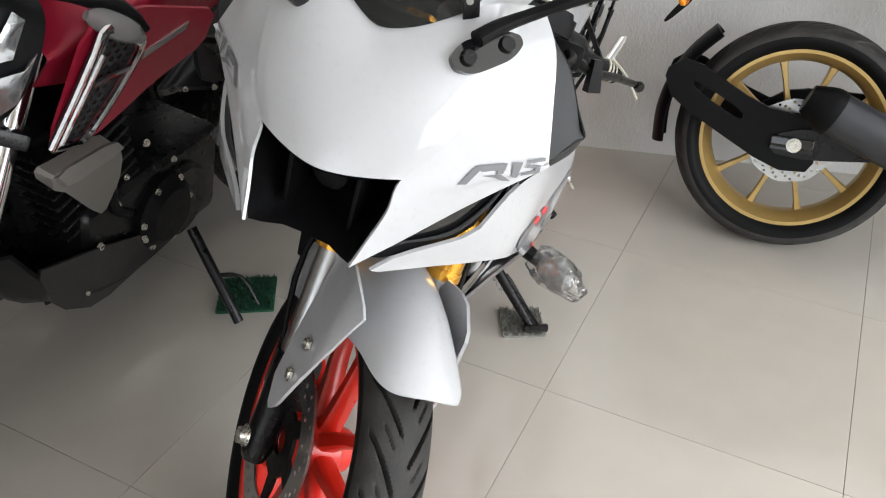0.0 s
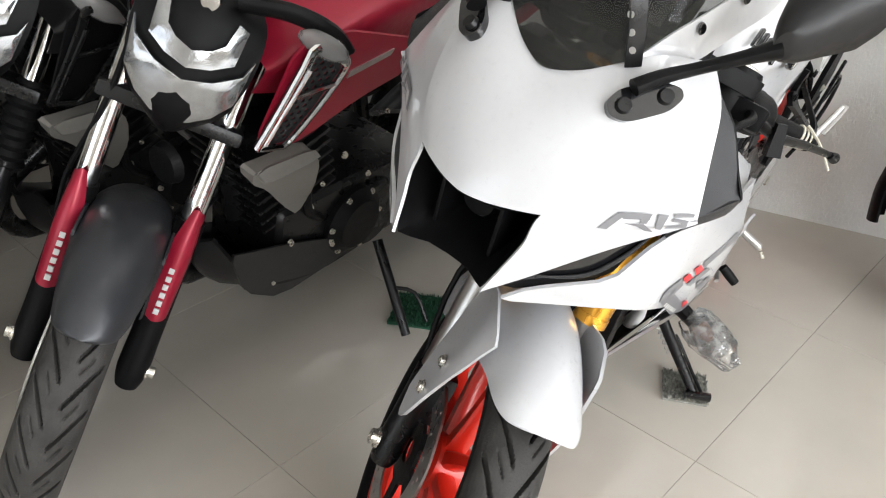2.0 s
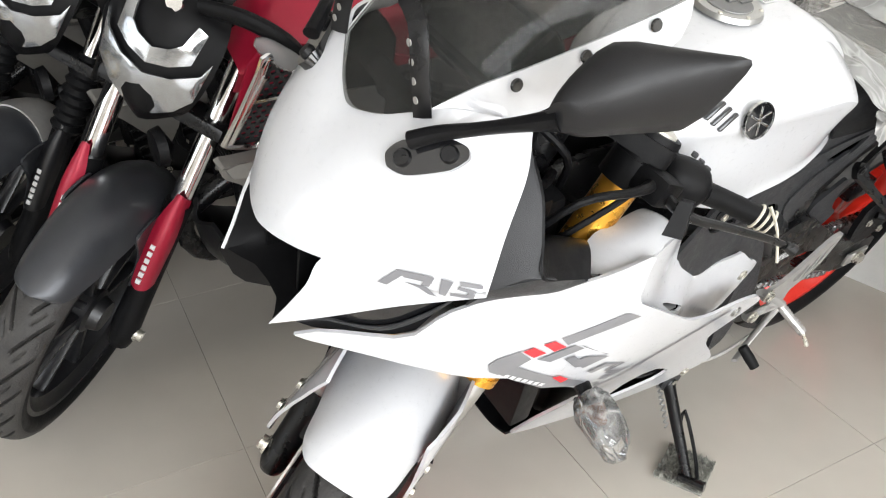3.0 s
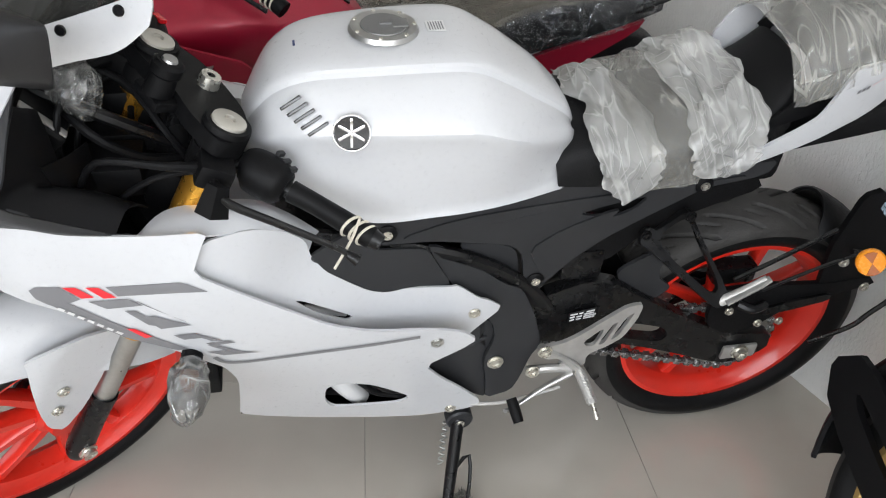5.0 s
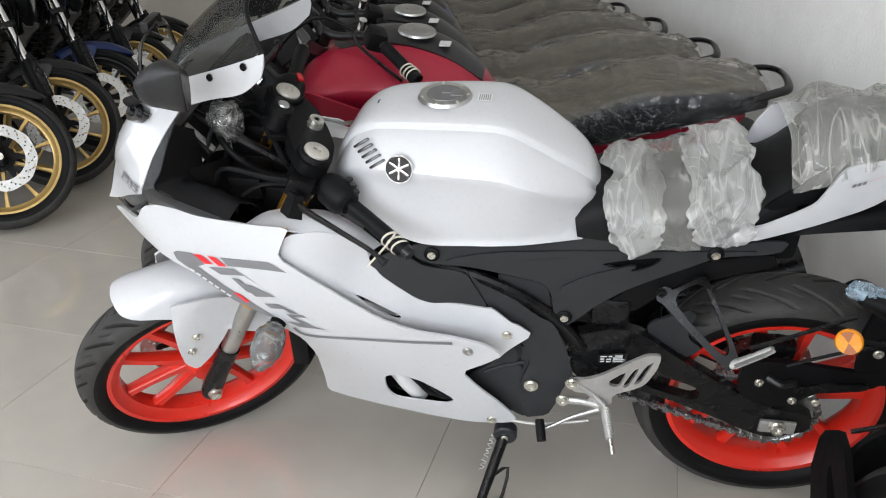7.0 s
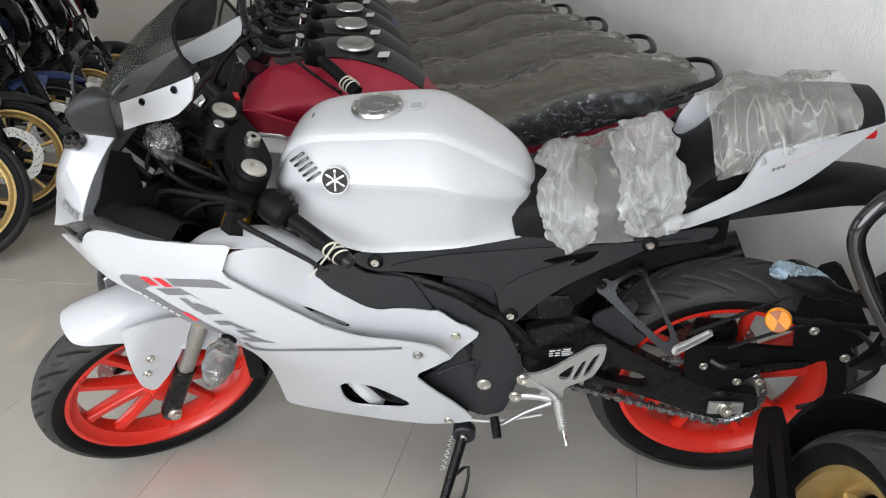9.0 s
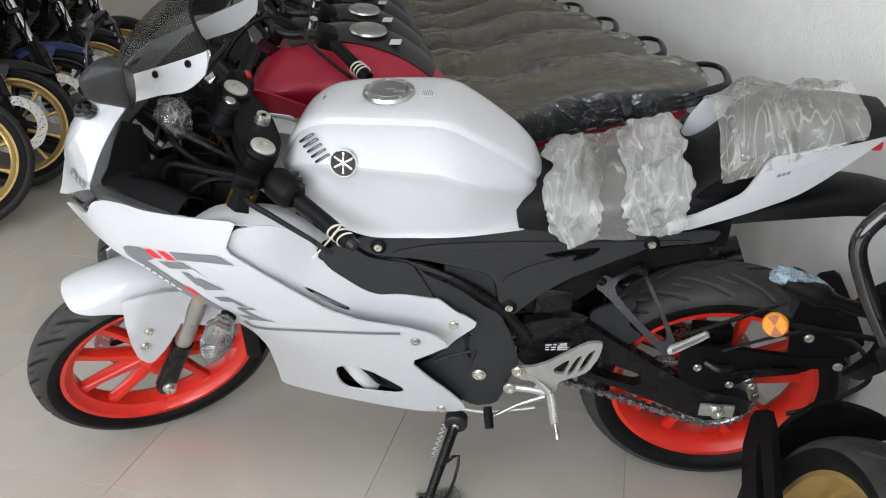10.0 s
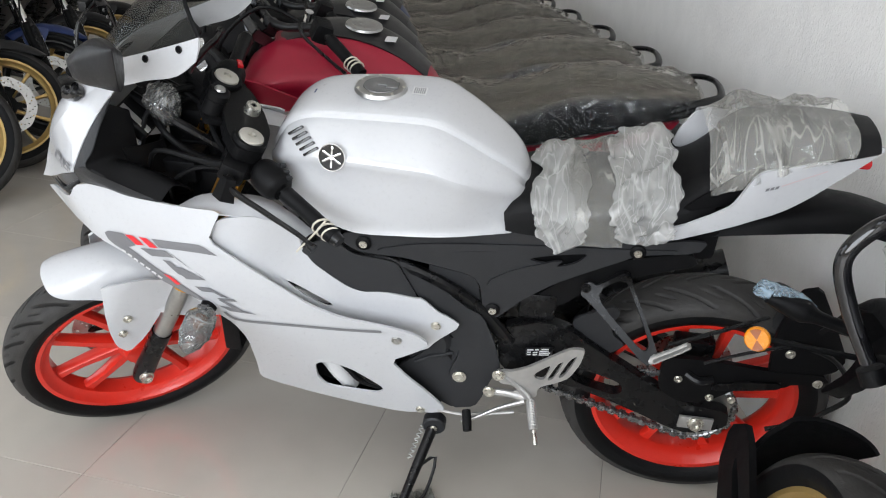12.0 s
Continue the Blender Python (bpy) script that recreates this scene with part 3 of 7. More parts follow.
def sport_bike(m):
    bike = thing("sports_motorcycle", m, "pearl white sports motorcycle with orange-red wheels on its side stand", "motorcycle")
    F = steer_frame((-0.716, -0.051, 0.300), radians(26.7), radians(35.5))

    # front end
    wheel("front_wheel", bike, F, 0.300, 0.052, ORANGE, 0.141, 10, 0.06, label="orange-red cast front wheel", fine=True)
    for s in (-1, 1):
        part("axle_nut", bolt((0, s * 0.114, 0), (0, s, 0), 0.013, 0.014), BOLT, bike, "", F)
    for s in (-1, 1):
        y = s * 0.092
        part("fork_leg", joined(tube([(0, y, 0.10), (0, y, 0.42)], 0.0205, 18, 1)), STEEL, bike, "grey steel fork stanchion", F)
        part("fork_clamp", joined(tube([(0.0, y, -0.035), (0, y, -0.01), (0, y, 0.06), (0, y, 0.15)], [0.019, 0.0245, 0.0235, 0.0245], 18)), SATIN, bike, "", F)
        part("fork_tube", tube([(0, y, 0.335), (0, y, 0.752)], 0.027, 20, 1), GOLD, bike, "gold anodised fork tube", F)
        part("fork_seal", lathe([(0.021, 0.322), (0.0285, 0.322), (0.0285, 0.338), (0.021, 0.338)], 20, True, "z"), GOLD, bike, "", F @ Matrix.Translation((0, y, 0)))
        part("fork_cap", lathe([(0, 0.757), (0.007, 0.757), (0.008, 0.7625), (0.0205, 0.762), (0.0245, 0.760), (0.0255, 0.752), (0.0, 0.752)], 28, False, "z"), CREAM, bike, "cream fork cap", F @ Matrix.Translation((0, y, 0)))
        part("cap_collar", lathe([(0.0262, 0.70), (0.0335, 0.70), (0.0345, 0.752), (0.0325, 0.757), (0.0262, 0.757)], 28, True, "z"), BLACK, bike, "", F @ Matrix.Translation((0, y, 0)))
        back = 0.026 if s > 0 else 0.032
        wide = 0.124 if s > 0 else 0.100
        arm = panel([(-0.170, 0.290), (-0.158, 0.258), (-0.146, 0.218), (-0.122, 0.158), (-0.094, 0.106), (-0.060, 0.082), (-0.050 + back * 0.4, 0.14), (-0.056 + back, 0.22), (-0.052 + back, 0.330), (-0.10, 0.330)],
                    lambda x, z: wide - (0.18 if s > 0 else 0.05) * max(0, z - 0.13) - 0.42 * max(0, -0.135 - x), (), 0.02, 0.005, 1, s)
        part("fender_arm", arm, WHITE, bike, "", F)
        for z, x in ((0.205, -0.094), (0.155, -0.092)):
            part("bolt", bolt((x, s * (wide + 0.001 - (0.18 if s > 0 else 0.05) * max(0, z - 0.13)), z), (0, s, 0), 0.008), BOLT, bike, "", F)
    fender = arc_fender(0.356, 0, 0, [0.018, 0.043, 0.057, 0.067, 0.074, 0.084, 0.095, 0.102, 0.104, 0.100], [0.004, 0.012, 0.024, 0.038, 0.064, 0.095, 0.124, 0.132, 0.128, 0.11], 0.004, 11, [41.5, 42, 43.8, 47.5, 56, 67, 80, 94, 106, 118])
    part("front_fender", fender, WHITE, bike, "pearl white front mudguard", F)
    caliper = joined(box(-0.02, 0.065, 0.045, 0.1, 0.06, 0.15, 0.01))
    part("brake_caliper", caliper, SATIN, bike, "", F)
    part("brake_hose", tube([(0.03, 0.1, 0.13), (0.03, 0.12, 0.3), (0.02, 0.07, 0.5), (-0.03, 0.06, 0.66)], 0.005, 8), BLACK, bike, "", F)
    for z, t in ((0.52, 0.03), (0.722, 0.026)):
        o = [(-0.035, -0.125), (0.02, -0.128), (0.055, -0.06), (0.06, 0.0), (0.055, 0.06), (0.02, 0.128), (-0.035, 0.125), (-0.04, 0.06), (-0.03, 0), (-0.04, -0.06)]
        hole = [[(0.261, 0.443), (0.276, 0.461), (0.296, 0.471), (0.288, 0.450), (0.281, 0.429), (0.273, 0.430)], [(0.288, 0.427), (0.306, 0.463), (0.327, 0.498), (0.348, 0.512), (0.350, 0.506), (0.341, 0.492), (0.326, 0.470), (0.311, 0.442), (0.300, 0.428)], [(0.321, 0.448), (0.336, 0.478), (0.348, 0.484), (0.350, 0.477), (0.345, 0.454), (0.339, 0.446), (0.325, 0.440)]]
        part("triple_clamp", moved(plate(o, 0, t, hole if z > 0.6 else ()), Matrix(((1, 0, 0, 0), (0, 0, 1, 0), (0, 1, 0, z), (0, 0, 0, 1)))), BLACK, bike, "black slotted fork clamp", F)
    part("ignition_lock", joined(lathe([(0.0, 0.790), (0.017, 0.790), (0.0225, 0.785), (0.0225, 0.772), (0.019, 0.768), (0.021, 0.745), (0.021, 0.735), (0, 0.735)], 20, False, "z")), BLACK, bike, "", F @ Matrix.Translation((-0.050, 0.0, 0.0)))
    part("key_slot", lathe([(0.0, 0.793), (0.010, 0.793), (0.012, 0.789), (0, 0.789)], 16, False, "z"), STEEL, bike, "", F @ Matrix.Translation((-0.050, 0.0, 0.0)))
    part("stem_nut", lathe([(0.006, 0.765), (0.015, 0.765), (0.017, 0.752), (0.017, 0.73), (0, 0.73)], 16, False, "z"), BOLT, bike, "", F @ Matrix.Translation((0.03, 0, 0)))
    for s in (-1, 1):
        def bar(x, y, z):
            return (x * 0.93, s * y, z + 0.022)
        part("bar_clamp", lathe([(0.027, 0.676), (0.036, 0.676), (0.036, 0.716), (0.027, 0.716)], 20, True, "z"), BLACK, bike, "", F @ Matrix.Translation((0, s * 0.092, 0)))
        part("handlebar", tube([bar(0.0, 0.1, 0.672), bar(0.03, 0.135, 0.683), bar(0.065, 0.2, 0.69)], 0.0125, 12), SATIN, bike, "", F)
        grip = [bar(0.062, 0.195, 0.69), bar(0.085, 0.235, 0.693), bar(0.115, 0.29, 0.695), bar(0.128, 0.313, 0.696)]
        part("grip", tube(grip, [0.0165, 0.0155, 0.0165, 0.0175], 16), BLACK, bike, "ribbed black rubber grip", F)
        part("bar_end", tube([bar(0.128, 0.313, 0.696), bar(0.135, 0.327, 0.697)], [0.015, 0.012], 14, 1), SATIN, bike, "", F)
        sw = part("switch_housing", tube([bar(0.022, 0.128, 0.684), bar(0.030, 0.140, 0.687), bar(0.05, 0.175, 0.690), bar(0.058, 0.19, 0.691)], [0.020, 0.032, 0.033, 0.022], 20, 5), BLACK, bike, "", F)
        part("switch_button", joined(*(moved(box(-0.006, 0.006, -0.004, 0.004, 0, 0.007, 0.0015), Matrix.Translation(bar(0.055 + 0.004 * i, 0.155 + 0.013 * i, 0.722 - 0.004 * i))) for i in range(3))), GREYP if s < 0 else REDL, sw)
        lever = [bar(-0.03, 0.13, 0.68), bar(-0.045, 0.175, 0.672), bar(-0.002, 0.24, 0.682), bar(0.050, 0.3, 0.688), bar(0.068, 0.328, 0.690)]
        part("lever", tube(lever, [0.010, 0.0095, 0.008, 0.007, 0.0065], 10, 5, 0.7), SATIN, bike, "black clutch lever" if s < 0 else "", F)
        part("lever_ball", tube([bar(0.064, 0.325, 0.690), bar(0.074, 0.34, 0.690)], [0.006, 0.0095], 12), SATIN, bike, "", F)
        part("lever_perch", moved(box(-0.03, 0.02, -0.03, 0.03, -0.022, 0.016, 0.008), Matrix.Translation(bar(-0.02, 0.125, 0.682)) @ Matrix.Rotation(s * 0.55, 4, "Z")), BLACK, bike, "", F)
        part("cable_boot", tube([bar(-0.045, 0.12, 0.68), bar(-0.10, 0.10, 0.672), bar(-0.16, 0.05, 0.64), bar(-0.14, 0.02, 0.55)], [0.009, 0.006, 0.005, 0.005], 10), BLACK, bike, "", F)
        part("cable", tube([bar(-0.03, 0.11, 0.665), bar(-0.09, 0.09, 0.64), bar(-0.10, 0.05, 0.55), bar(-0.04, 0.02, 0.45)], 0.0045, 8), BLACK, bike, "", F)
    part("lock_bracket", box(-0.07, 0.0, -0.03, 0.03, 0.722, 0.738, 0.006), BLACK, bike, "", F)
    # Flared rubber cable boot hanging from the clutch lever perch.
    fan = moved(joined(tube([(0, 0, 0), (0.0, -0.012, -0.045)], [0.015, 0.023], 4, 1, 0.6)), Matrix.Translation((-0.05, -0.165, 0.712)))
    part("flared_boot", fan, BLACK, bike, "", F)
    part("twine", joined(*(tube([(0.102 + 0.006 * i + 0.0175 * math.cos(a), -0.283 - 0.011 * i, 0.717 + 0.0175 * math.sin(a)) for a in np.linspace(0.3 * i, 0.3 * i + 6.2, 9)], 0.0022, 6, 2) for i in range(3)),
                      tube([(0.10, -0.29, 0.738), (0.075, -0.31, 0.72), (0.045, -0.328, 0.690)], 0.0022, 6)), TWINE, bike, "white twine tied round the grip", F)

    # nose cowl with the dark intake and single lamp
    rows = [[(-0.700, 0, 1.000), (-0.690, -0.040, 1.012), (-0.668, -0.075, 1.033), (-0.645, -0.106, 1.050), (-0.600, -0.132, 1.044)],
            [(-0.745, 0, 0.966), (-0.740, -0.040, 0.970), (-0.724, -0.078, 0.979), (-0.703, -0.110, 0.985), (-0.680, -0.135, 0.986)],
            [(-0.785, 0, 0.918), (-0.781, -0.035, 0.919), (-0.769, -0.068, 0.922), (-0.755, -0.096, 0.924), (-0.739, -0.118, 0.925)],
            [(-0.810, 0, 0.872), (-0.806, -0.025, 0.873), (-0.798, -0.048, 0.875), (-0.788, -0.069, 0.877), (-0.776, -0.087, 0.878)]]
    cowl = skin(mirrored(rows), 5, 4, 0.004)
    blade = [[(-0.600, -0.132, 1.044), (-0.592, -0.138, 1.043), (-0.585, -0.144, 1.039), (-0.577, -0.150, 1.035)],
             [(-0.680, -0.135, 0.986), (-0.652, -0.153, 0.993), (-0.625, -0.168, 1.000), (-0.598, -0.179, 1.005)],
             [(-0.739, -0.118, 0.925), (-0.703, -0.151, 0.934), (-0.666, -0.180, 0.946), (-0.628, -0.201, 0.955)],
             [(-0.776, -0.087, 0.878), (-0.742, -0.131, 0.884), (-0.700, -0.177, 0.892), (-0.654, -0.222, 0.898)],
             [(-0.792, -0.085, 0.842), (-0.756, -0.122, 0.852), (-0.708, -0.170, 0.874), (-0.655, -0.222, 0.896)],
             [(-0.810, -0.076, 0.806), (-0.769, -0.114, 0.820), (-0.714, -0.166, 0.858), (-0.656, -0.222, 0.894)],
             [(-0.828, -0.068, 0.776), (-0.780, -0.106, 0.802), (-0.718, -0.162, 0.848), (-0.657, -0.222, 0.892)]]
    blades = [skin([[(x, s * y, z) for x, y, z in r] for r in blade], 5, 4, 0.004) for s in (1, -1)]
    part("nose_cowl", joined(cowl, *blades), WHITE, bike, "pearl white nose cowl", sharp=28)
    rim = [(-0.808, 0.0, 0.868), (-0.798, -0.045, 0.870), (-0.775, -0.085, 0.874), (-0.79, -0.082, 0.840), (-0.806, -0.073, 0.805), (-0.822, -0.064, 0.776), (-0.80, -0.03, 0.770)]
    loop = rim + [(x, -y, z) for x, y, z in reversed(rim[1:])] + [(-0.79, 0.0, 0.768)][:0]
    mid = [(x + 0.05, y * 0.9, 0.82 + (z - 0.82) * 0.9) for x, y, z in loop]
    deep = [(-0.66, y * 0.55, 0.83 + (z - 0.82) * 0.55) for x, y, z in loop]
    intake = skin([[*q, q[0]] for q in (loop, mid, deep, [(-0.655, 0, 0.83)] * len(loop))], 3, 2)
    part("intake_duct", intake, BLACK, bike, "black intake duct below the nose")
    part("headlamp", moved(lathe([(0, -0.03), (0.022, -0.026), (0.032, -0.012), (0.035, 0.0), (0.035, 0.03), (0, 0.03)], 24, False, "x"), Matrix.Translation((-0.735, 0.0, 0.838))), BLACK, bike, "round projector headlamp")
    for s in (-1, 1):
        part("intake_fin", box(-0.78, -0.68, s * 0.042 - 0.003, s * 0.042 + 0.003, 0.785, 0.862, 0.002), BLACK, bike)
        rib = [(-0.812, 0.782), (-0.779, 0.770), (-0.70, 0.795), (-0.676, 0.84), (-0.638, 0.858), (-0.60, 0.866), (-0.645, 0.874), (-0.70, 0.852), (-0.76, 0.822)]
        part("running_light", panel(rib, lambda x, z: FAIRING(x, z) - 0.014 - 0.10 * max(0, z - 0.85), (), 0.015, 0.004, 1, s), GLOSS, bike, "slim black running light")
        tubeline = [(-0.775, 0.797), (-0.73, 0.803), (-0.695, 0.83), (-0.665, 0.855)]
        part("light_lens", tube([(x, s * (FAIRING(x, z) - 0.010), z) for x, z in tubeline], [0.002, 0.005, 0.005, 0.002], 10, 4, 0.6), GREYP, bike)
        # dark wing behind the nose, its lip along the fairing and the hollow inside it
        wing = [[(-0.577, 0.147, 1.035), (-0.580, 0.155, 1.025), (-0.583, 0.163, 1.014)], [(-0.598, 0.176, 1.005), (-0.594, 0.187, 0.998), (-0.590, 0.198, 0.990)],
                [(-0.628, 0.198, 0.955), (-0.614, 0.212, 0.954), (-0.600, 0.226, 0.950)], [(-0.653, 0.219, 0.898), (-0.632, 0.235, 0.911), (-0.608, 0.247, 0.922)]]
        part("inner_panel", skin([[(x, s * y, z) for x, y, z in r] for r in wing], 4, 4, 0.003), GREYP, bike, "dark grey inner fairing wing")
        lip = [[(-0.653, 0.219, 0.898), (-0.608, 0.247, 0.922), (-0.555, 0.237, 0.886), (-0.490, 0.219, 0.843)], [(-0.655, 0.212, 0.880), (-0.608, 0.236, 0.888), (-0.552, 0.234, 0.866), (-0.485, 0.221, 0.842)],
               [(-0.658, 0.200, 0.858), (-0.600, 0.212, 0.857), (-0.548, 0.221, 0.849), (-0.470, 0.220, 0.840)]]
        part("cockpit_lip", skin([[(x, s * y, z) for x, y, z in r] for r in lip], 4, 4, 0.003), GREYP, bike)
        bowl = [[(-0.583, 0.163, 1.014), (-0.590, 0.198, 0.990), (-0.600, 0.226, 0.950), (-0.608, 0.247, 0.922), (-0.555, 0.237, 0.886), (-0.490, 0.219, 0.843)],
                [(-0.578, 0.152, 1.005), (-0.582, 0.178, 0.978), (-0.586, 0.200, 0.942), (-0.588, 0.212, 0.920), (-0.545, 0.206, 0.900), (-0.475, 0.194, 0.862)],
                [(-0.574, 0.142, 0.998), (-0.574, 0.162, 0.966), (-0.574, 0.178, 0.930), (-0.572, 0.188, 0.908), (-0.530, 0.184, 0.894), (-0.462, 0.172, 0.852)],
                [(-0.570, 0.125, 0.985), (-0.562, 0.135, 0.945), (-0.556, 0.145, 0.900), (-0.548, 0.150, 0.870), (-0.510, 0.148, 0.858), (-0.455, 0.145, 0.825)]]
        part("cockpit_bowl", skin([[(x, s * y, z) for x, y, z in r] for r in bowl], 4, 4, 0.003), BLACK, bike, "dark grey moulded cockpit lining", sharp=40)
        back = [[(-0.570, s * 0.176, 0.930), (-0.545, s * 0.135, 0.918), (-0.530, s * 0.085, 0.905)], [(-0.564, s * 0.172, 0.90), (-0.540, s * 0.140, 0.88), (-0.528, s * 0.092, 0.872)], [(-0.558, s * 0.168, 0.875), (-0.535, s * 0.145, 0.855), (-0.525, s * 0.10, 0.840)]]
        part("cockpit_wall", skin(back, 4, 4, 0.003), BLACK, bike)

        # side fairing
        main = [(-0.812, 0.762), (-0.779, 0.782), (-0.708, 0.800), (-0.678, 0.843), (-0.640, 0.858), (-0.600, 0.859), (-0.548, 0.850), (-0.445, 0.842), (-0.370, 0.837), (-0.383, 0.812), (-0.397, 0.777),
                (-0.339, 0.733), (-0.269, 0.678), (-0.207, 0.630), (-0.140, 0.600), (-0.047, 0.584), (0.012, 0.568), (0.042, 0.541), (0.017, 0.514), (-0.045, 0.468), (-0.008, 0.415), (0.036, 0.368), (0.078, 0.315),
                (0.062, 0.290), (-0.028, 0.264), (-0.111, 0.264), (-0.252, 0.269), (-0.338, 0.271), (-0.382, 0.280), (-0.374, 0.353), (-0.364, 0.484), (-0.379, 0.547), (-0.407, 0.575), (-0.441, 0.608),
                (-0.494, 0.646), (-0.564, 0.700), (-0.644, 0.735), (-0.720, 0.752)]
        vent = [(-0.220, 0.420), (-0.188, 0.437), (-0.139, 0.420), (-0.098, 0.386), (-0.069, 0.360), (-0.066, 0.345), (-0.084, 0.329), (-0.153, 0.326), (-0.205, 0.324), (-0.221, 0.356)]
        part("side_fairing", panel(main, FAIRING, [vent], 0.018, 0.005, 1, s), WHITE, bike, "pearl white side fairing")
        upper = [(-0.415, 0.770), (-0.383, 0.815), (-0.318, 0.820), (-0.268, 0.798), (-0.237, 0.764), (-0.230, 0.729), (-0.209, 0.698), (-0.182, 0.675), (-0.139, 0.638), (-0.111, 0.625), (-0.069, 0.626), (0.002, 0.615), (0.015, 0.616),
                 (0.056, 0.580), (0.071, 0.574), (0.102, 0.548), (0.050, 0.505), (0.028, 0.475), (-0.02, 0.47), (-0.139, 0.49), (-0.204, 0.53), (-0.265, 0.57), (-0.336, 0.62), (-0.40, 0.70)]
        slots = [[(-0.352, 0.712), (-0.335, 0.708), (-0.279, 0.664), (-0.216, 0.613), (-0.228, 0.606), (-0.277, 0.640), (-0.326, 0.686)], [(-0.262, 0.668), (-0.246, 0.661), (-0.166, 0.602), (-0.178, 0.598), (-0.228, 0.634)]]
        shelf = [[(-0.466, 0.203, 0.826), (-0.462, 0.210, 0.830), (-0.455, 0.219, 0.834)], [(-0.432, 0.157, 0.829), (-0.420, 0.186, 0.833), (-0.400, 0.219, 0.830)], [(-0.370, 0.146, 0.831), (-0.350, 0.175, 0.835), (-0.335, UPPER(-0.335, 0.818) - 0.001, 0.818)],
                 [(-0.310, 0.136, 0.822), (-0.300, 0.162, 0.824), (-0.290, UPPER(-0.290, 0.808) - 0.001, 0.808)], [(-0.258, 0.130, 0.786), (-0.256, 0.152, 0.790), (-0.254, UPPER(-0.254, 0.781) - 0.001, 0.781)], [(-0.214, 0.130, 0.745), (-0.224, 0.150, 0.748), (-0.233, UPPER(-0.233, 0.740) - 0.001, 0.740)]]
        part("upper_fairing", joined(panel(upper, UPPER, slots, 0.018, 0.005, 1, s), skin([[(x, s * y, z) for x, y, z in r] for r in shelf], 4, 4, 0.004)), WHITE, bike, "pearl white upper fairing with louvres")
        part("louvre_bar", joined(*(tube([(x, s * (UPPER(x, z) - 0.010), z) for x, z in q], [0.003, 0.006, 0.003], 8, 4) for q in (((-0.335, 0.690), (-0.285, 0.652), (-0.232, 0.614)), ((-0.245, 0.645), (-0.21, 0.622), (-0.18, 0.602))))), STEEL, bike)
        part("louvre_backing", panel([(-0.37, 0.71), (-0.22, 0.67), (-0.15, 0.63), (-0.16, 0.59), (-0.3, 0.60)], lambda x, z: UPPER(x, z) - 0.022, (), 0.04, 0.003, 1, s), SATIN, bike)
        inside_duct = [(-0.25, 0.44), (-0.12, 0.44), (-0.03, 0.36), (-0.05, 0.29), (-0.2, 0.28), (-0.26, 0.33)]
        part("engine_duct", panel(inside_duct, lambda x, z: FAIRING(x, z) - 0.045, (), 0.04, 0.003, 1, s), GREYP, bike)
        # Pale tube paints the reflection on the duct's curved inner surface.
        part("duct_sheen", tube([(-0.235, s * 0.12, 0.44), (-0.205, s * 0.122, 0.395), (-0.175, s * 0.122, 0.345), (-0.15, s * 0.116, 0.30)], [0.018, 0.022, 0.022, 0.018], 14), PALEB, bike, "pale tube standing in for the reflecting duct surface")
        part("drain_hose", tube([(-0.20, s * 0.145, 0.43), (-0.15, s * 0.152, 0.385), (-0.12, s * 0.150, 0.35), (-0.05, s * 0.145, 0.325)], 0.007, 8), BLACK, bike)
        part("drain_hose", tube([(-0.15, s * 0.140, 0.42), (-0.12, s * 0.150, 0.37), (-0.08, s * 0.145, 0.34), (-0.04, s * 0.14, 0.335)], 0.006, 8), SATIN, bike)
        for x, z, sh in ((-0.029, 0.544, FAIRING), (0.047, 0.549, UPPER), (0.02, 0.292, FAIRING)):
            part("bolt", bolt((x, s * (sh(x, z) + 0.001), z), (0, s, 0), 0.0085, 0.004), BOLT if z != 0.544 else STEEL, bike)
        # side graphics
        fold = [[(-0.620, 0.757), (-0.610, 0.764), (-0.578, 0.764), (-0.555, 0.739), (-0.572, 0.731), (-0.600, 0.727), (-0.615, 0.740)], [(-0.517, 0.763), (-0.417, 0.767), (-0.406, 0.763), (-0.380, 0.745), (-0.418, 0.748), (-0.503, 0.745)],
                [(-0.600, 0.729), (-0.572, 0.731), (-0.522, 0.690), (-0.474, 0.656), (-0.423, 0.617), (-0.442, 0.614), (-0.511, 0.650), (-0.567, 0.697)]]
        part("side_graphic", joined(*(patch(g, FAIRING, 0.0015, s, 0.015) for g in fold), strip([(-0.390, 0.588), (-0.378, 0.571), (-0.355, 0.5655), (-0.307, 0.565), (-0.138, 0.5645), (-0.060, 0.5675)], 0.0085, FAIRING, 0.0015, s)), DECAL, bike, "grey side graphic")
        marks = [[(-0.546, 0.735), (-0.491, 0.741), (-0.472, 0.727), (-0.523, 0.720)], [(-0.500, 0.716), (-0.484, 0.716), (-0.450, 0.679), (-0.472, 0.684)], [(-0.480, 0.737), (-0.470, 0.727), (-0.412, 0.684), (-0.424, 0.692)], [(-0.480, 0.701), (-0.462, 0.705), (-0.412, 0.680), (-0.456, 0.674)],
                 [(-0.441, 0.657), (-0.410, 0.660), (-0.372, 0.636), (-0.388, 0.637), (-0.402, 0.647), (-0.428, 0.645)], [(-0.398, 0.632), (-0.363, 0.634), (-0.355, 0.627), (-0.390, 0.624)], [(-0.396, 0.626), (-0.384, 0.626), (-0.343, 0.598), (-0.358, 0.597)], [(-0.400, 0.608), (-0.368, 0.607), (-0.320, 0.592), (-0.376, 0.594)]]
        part("model_mark", joined(*(patch(g, FAIRING, 0.0022, s) for g in marks)), DECAL, bike, "grey model mark in plain shapes")
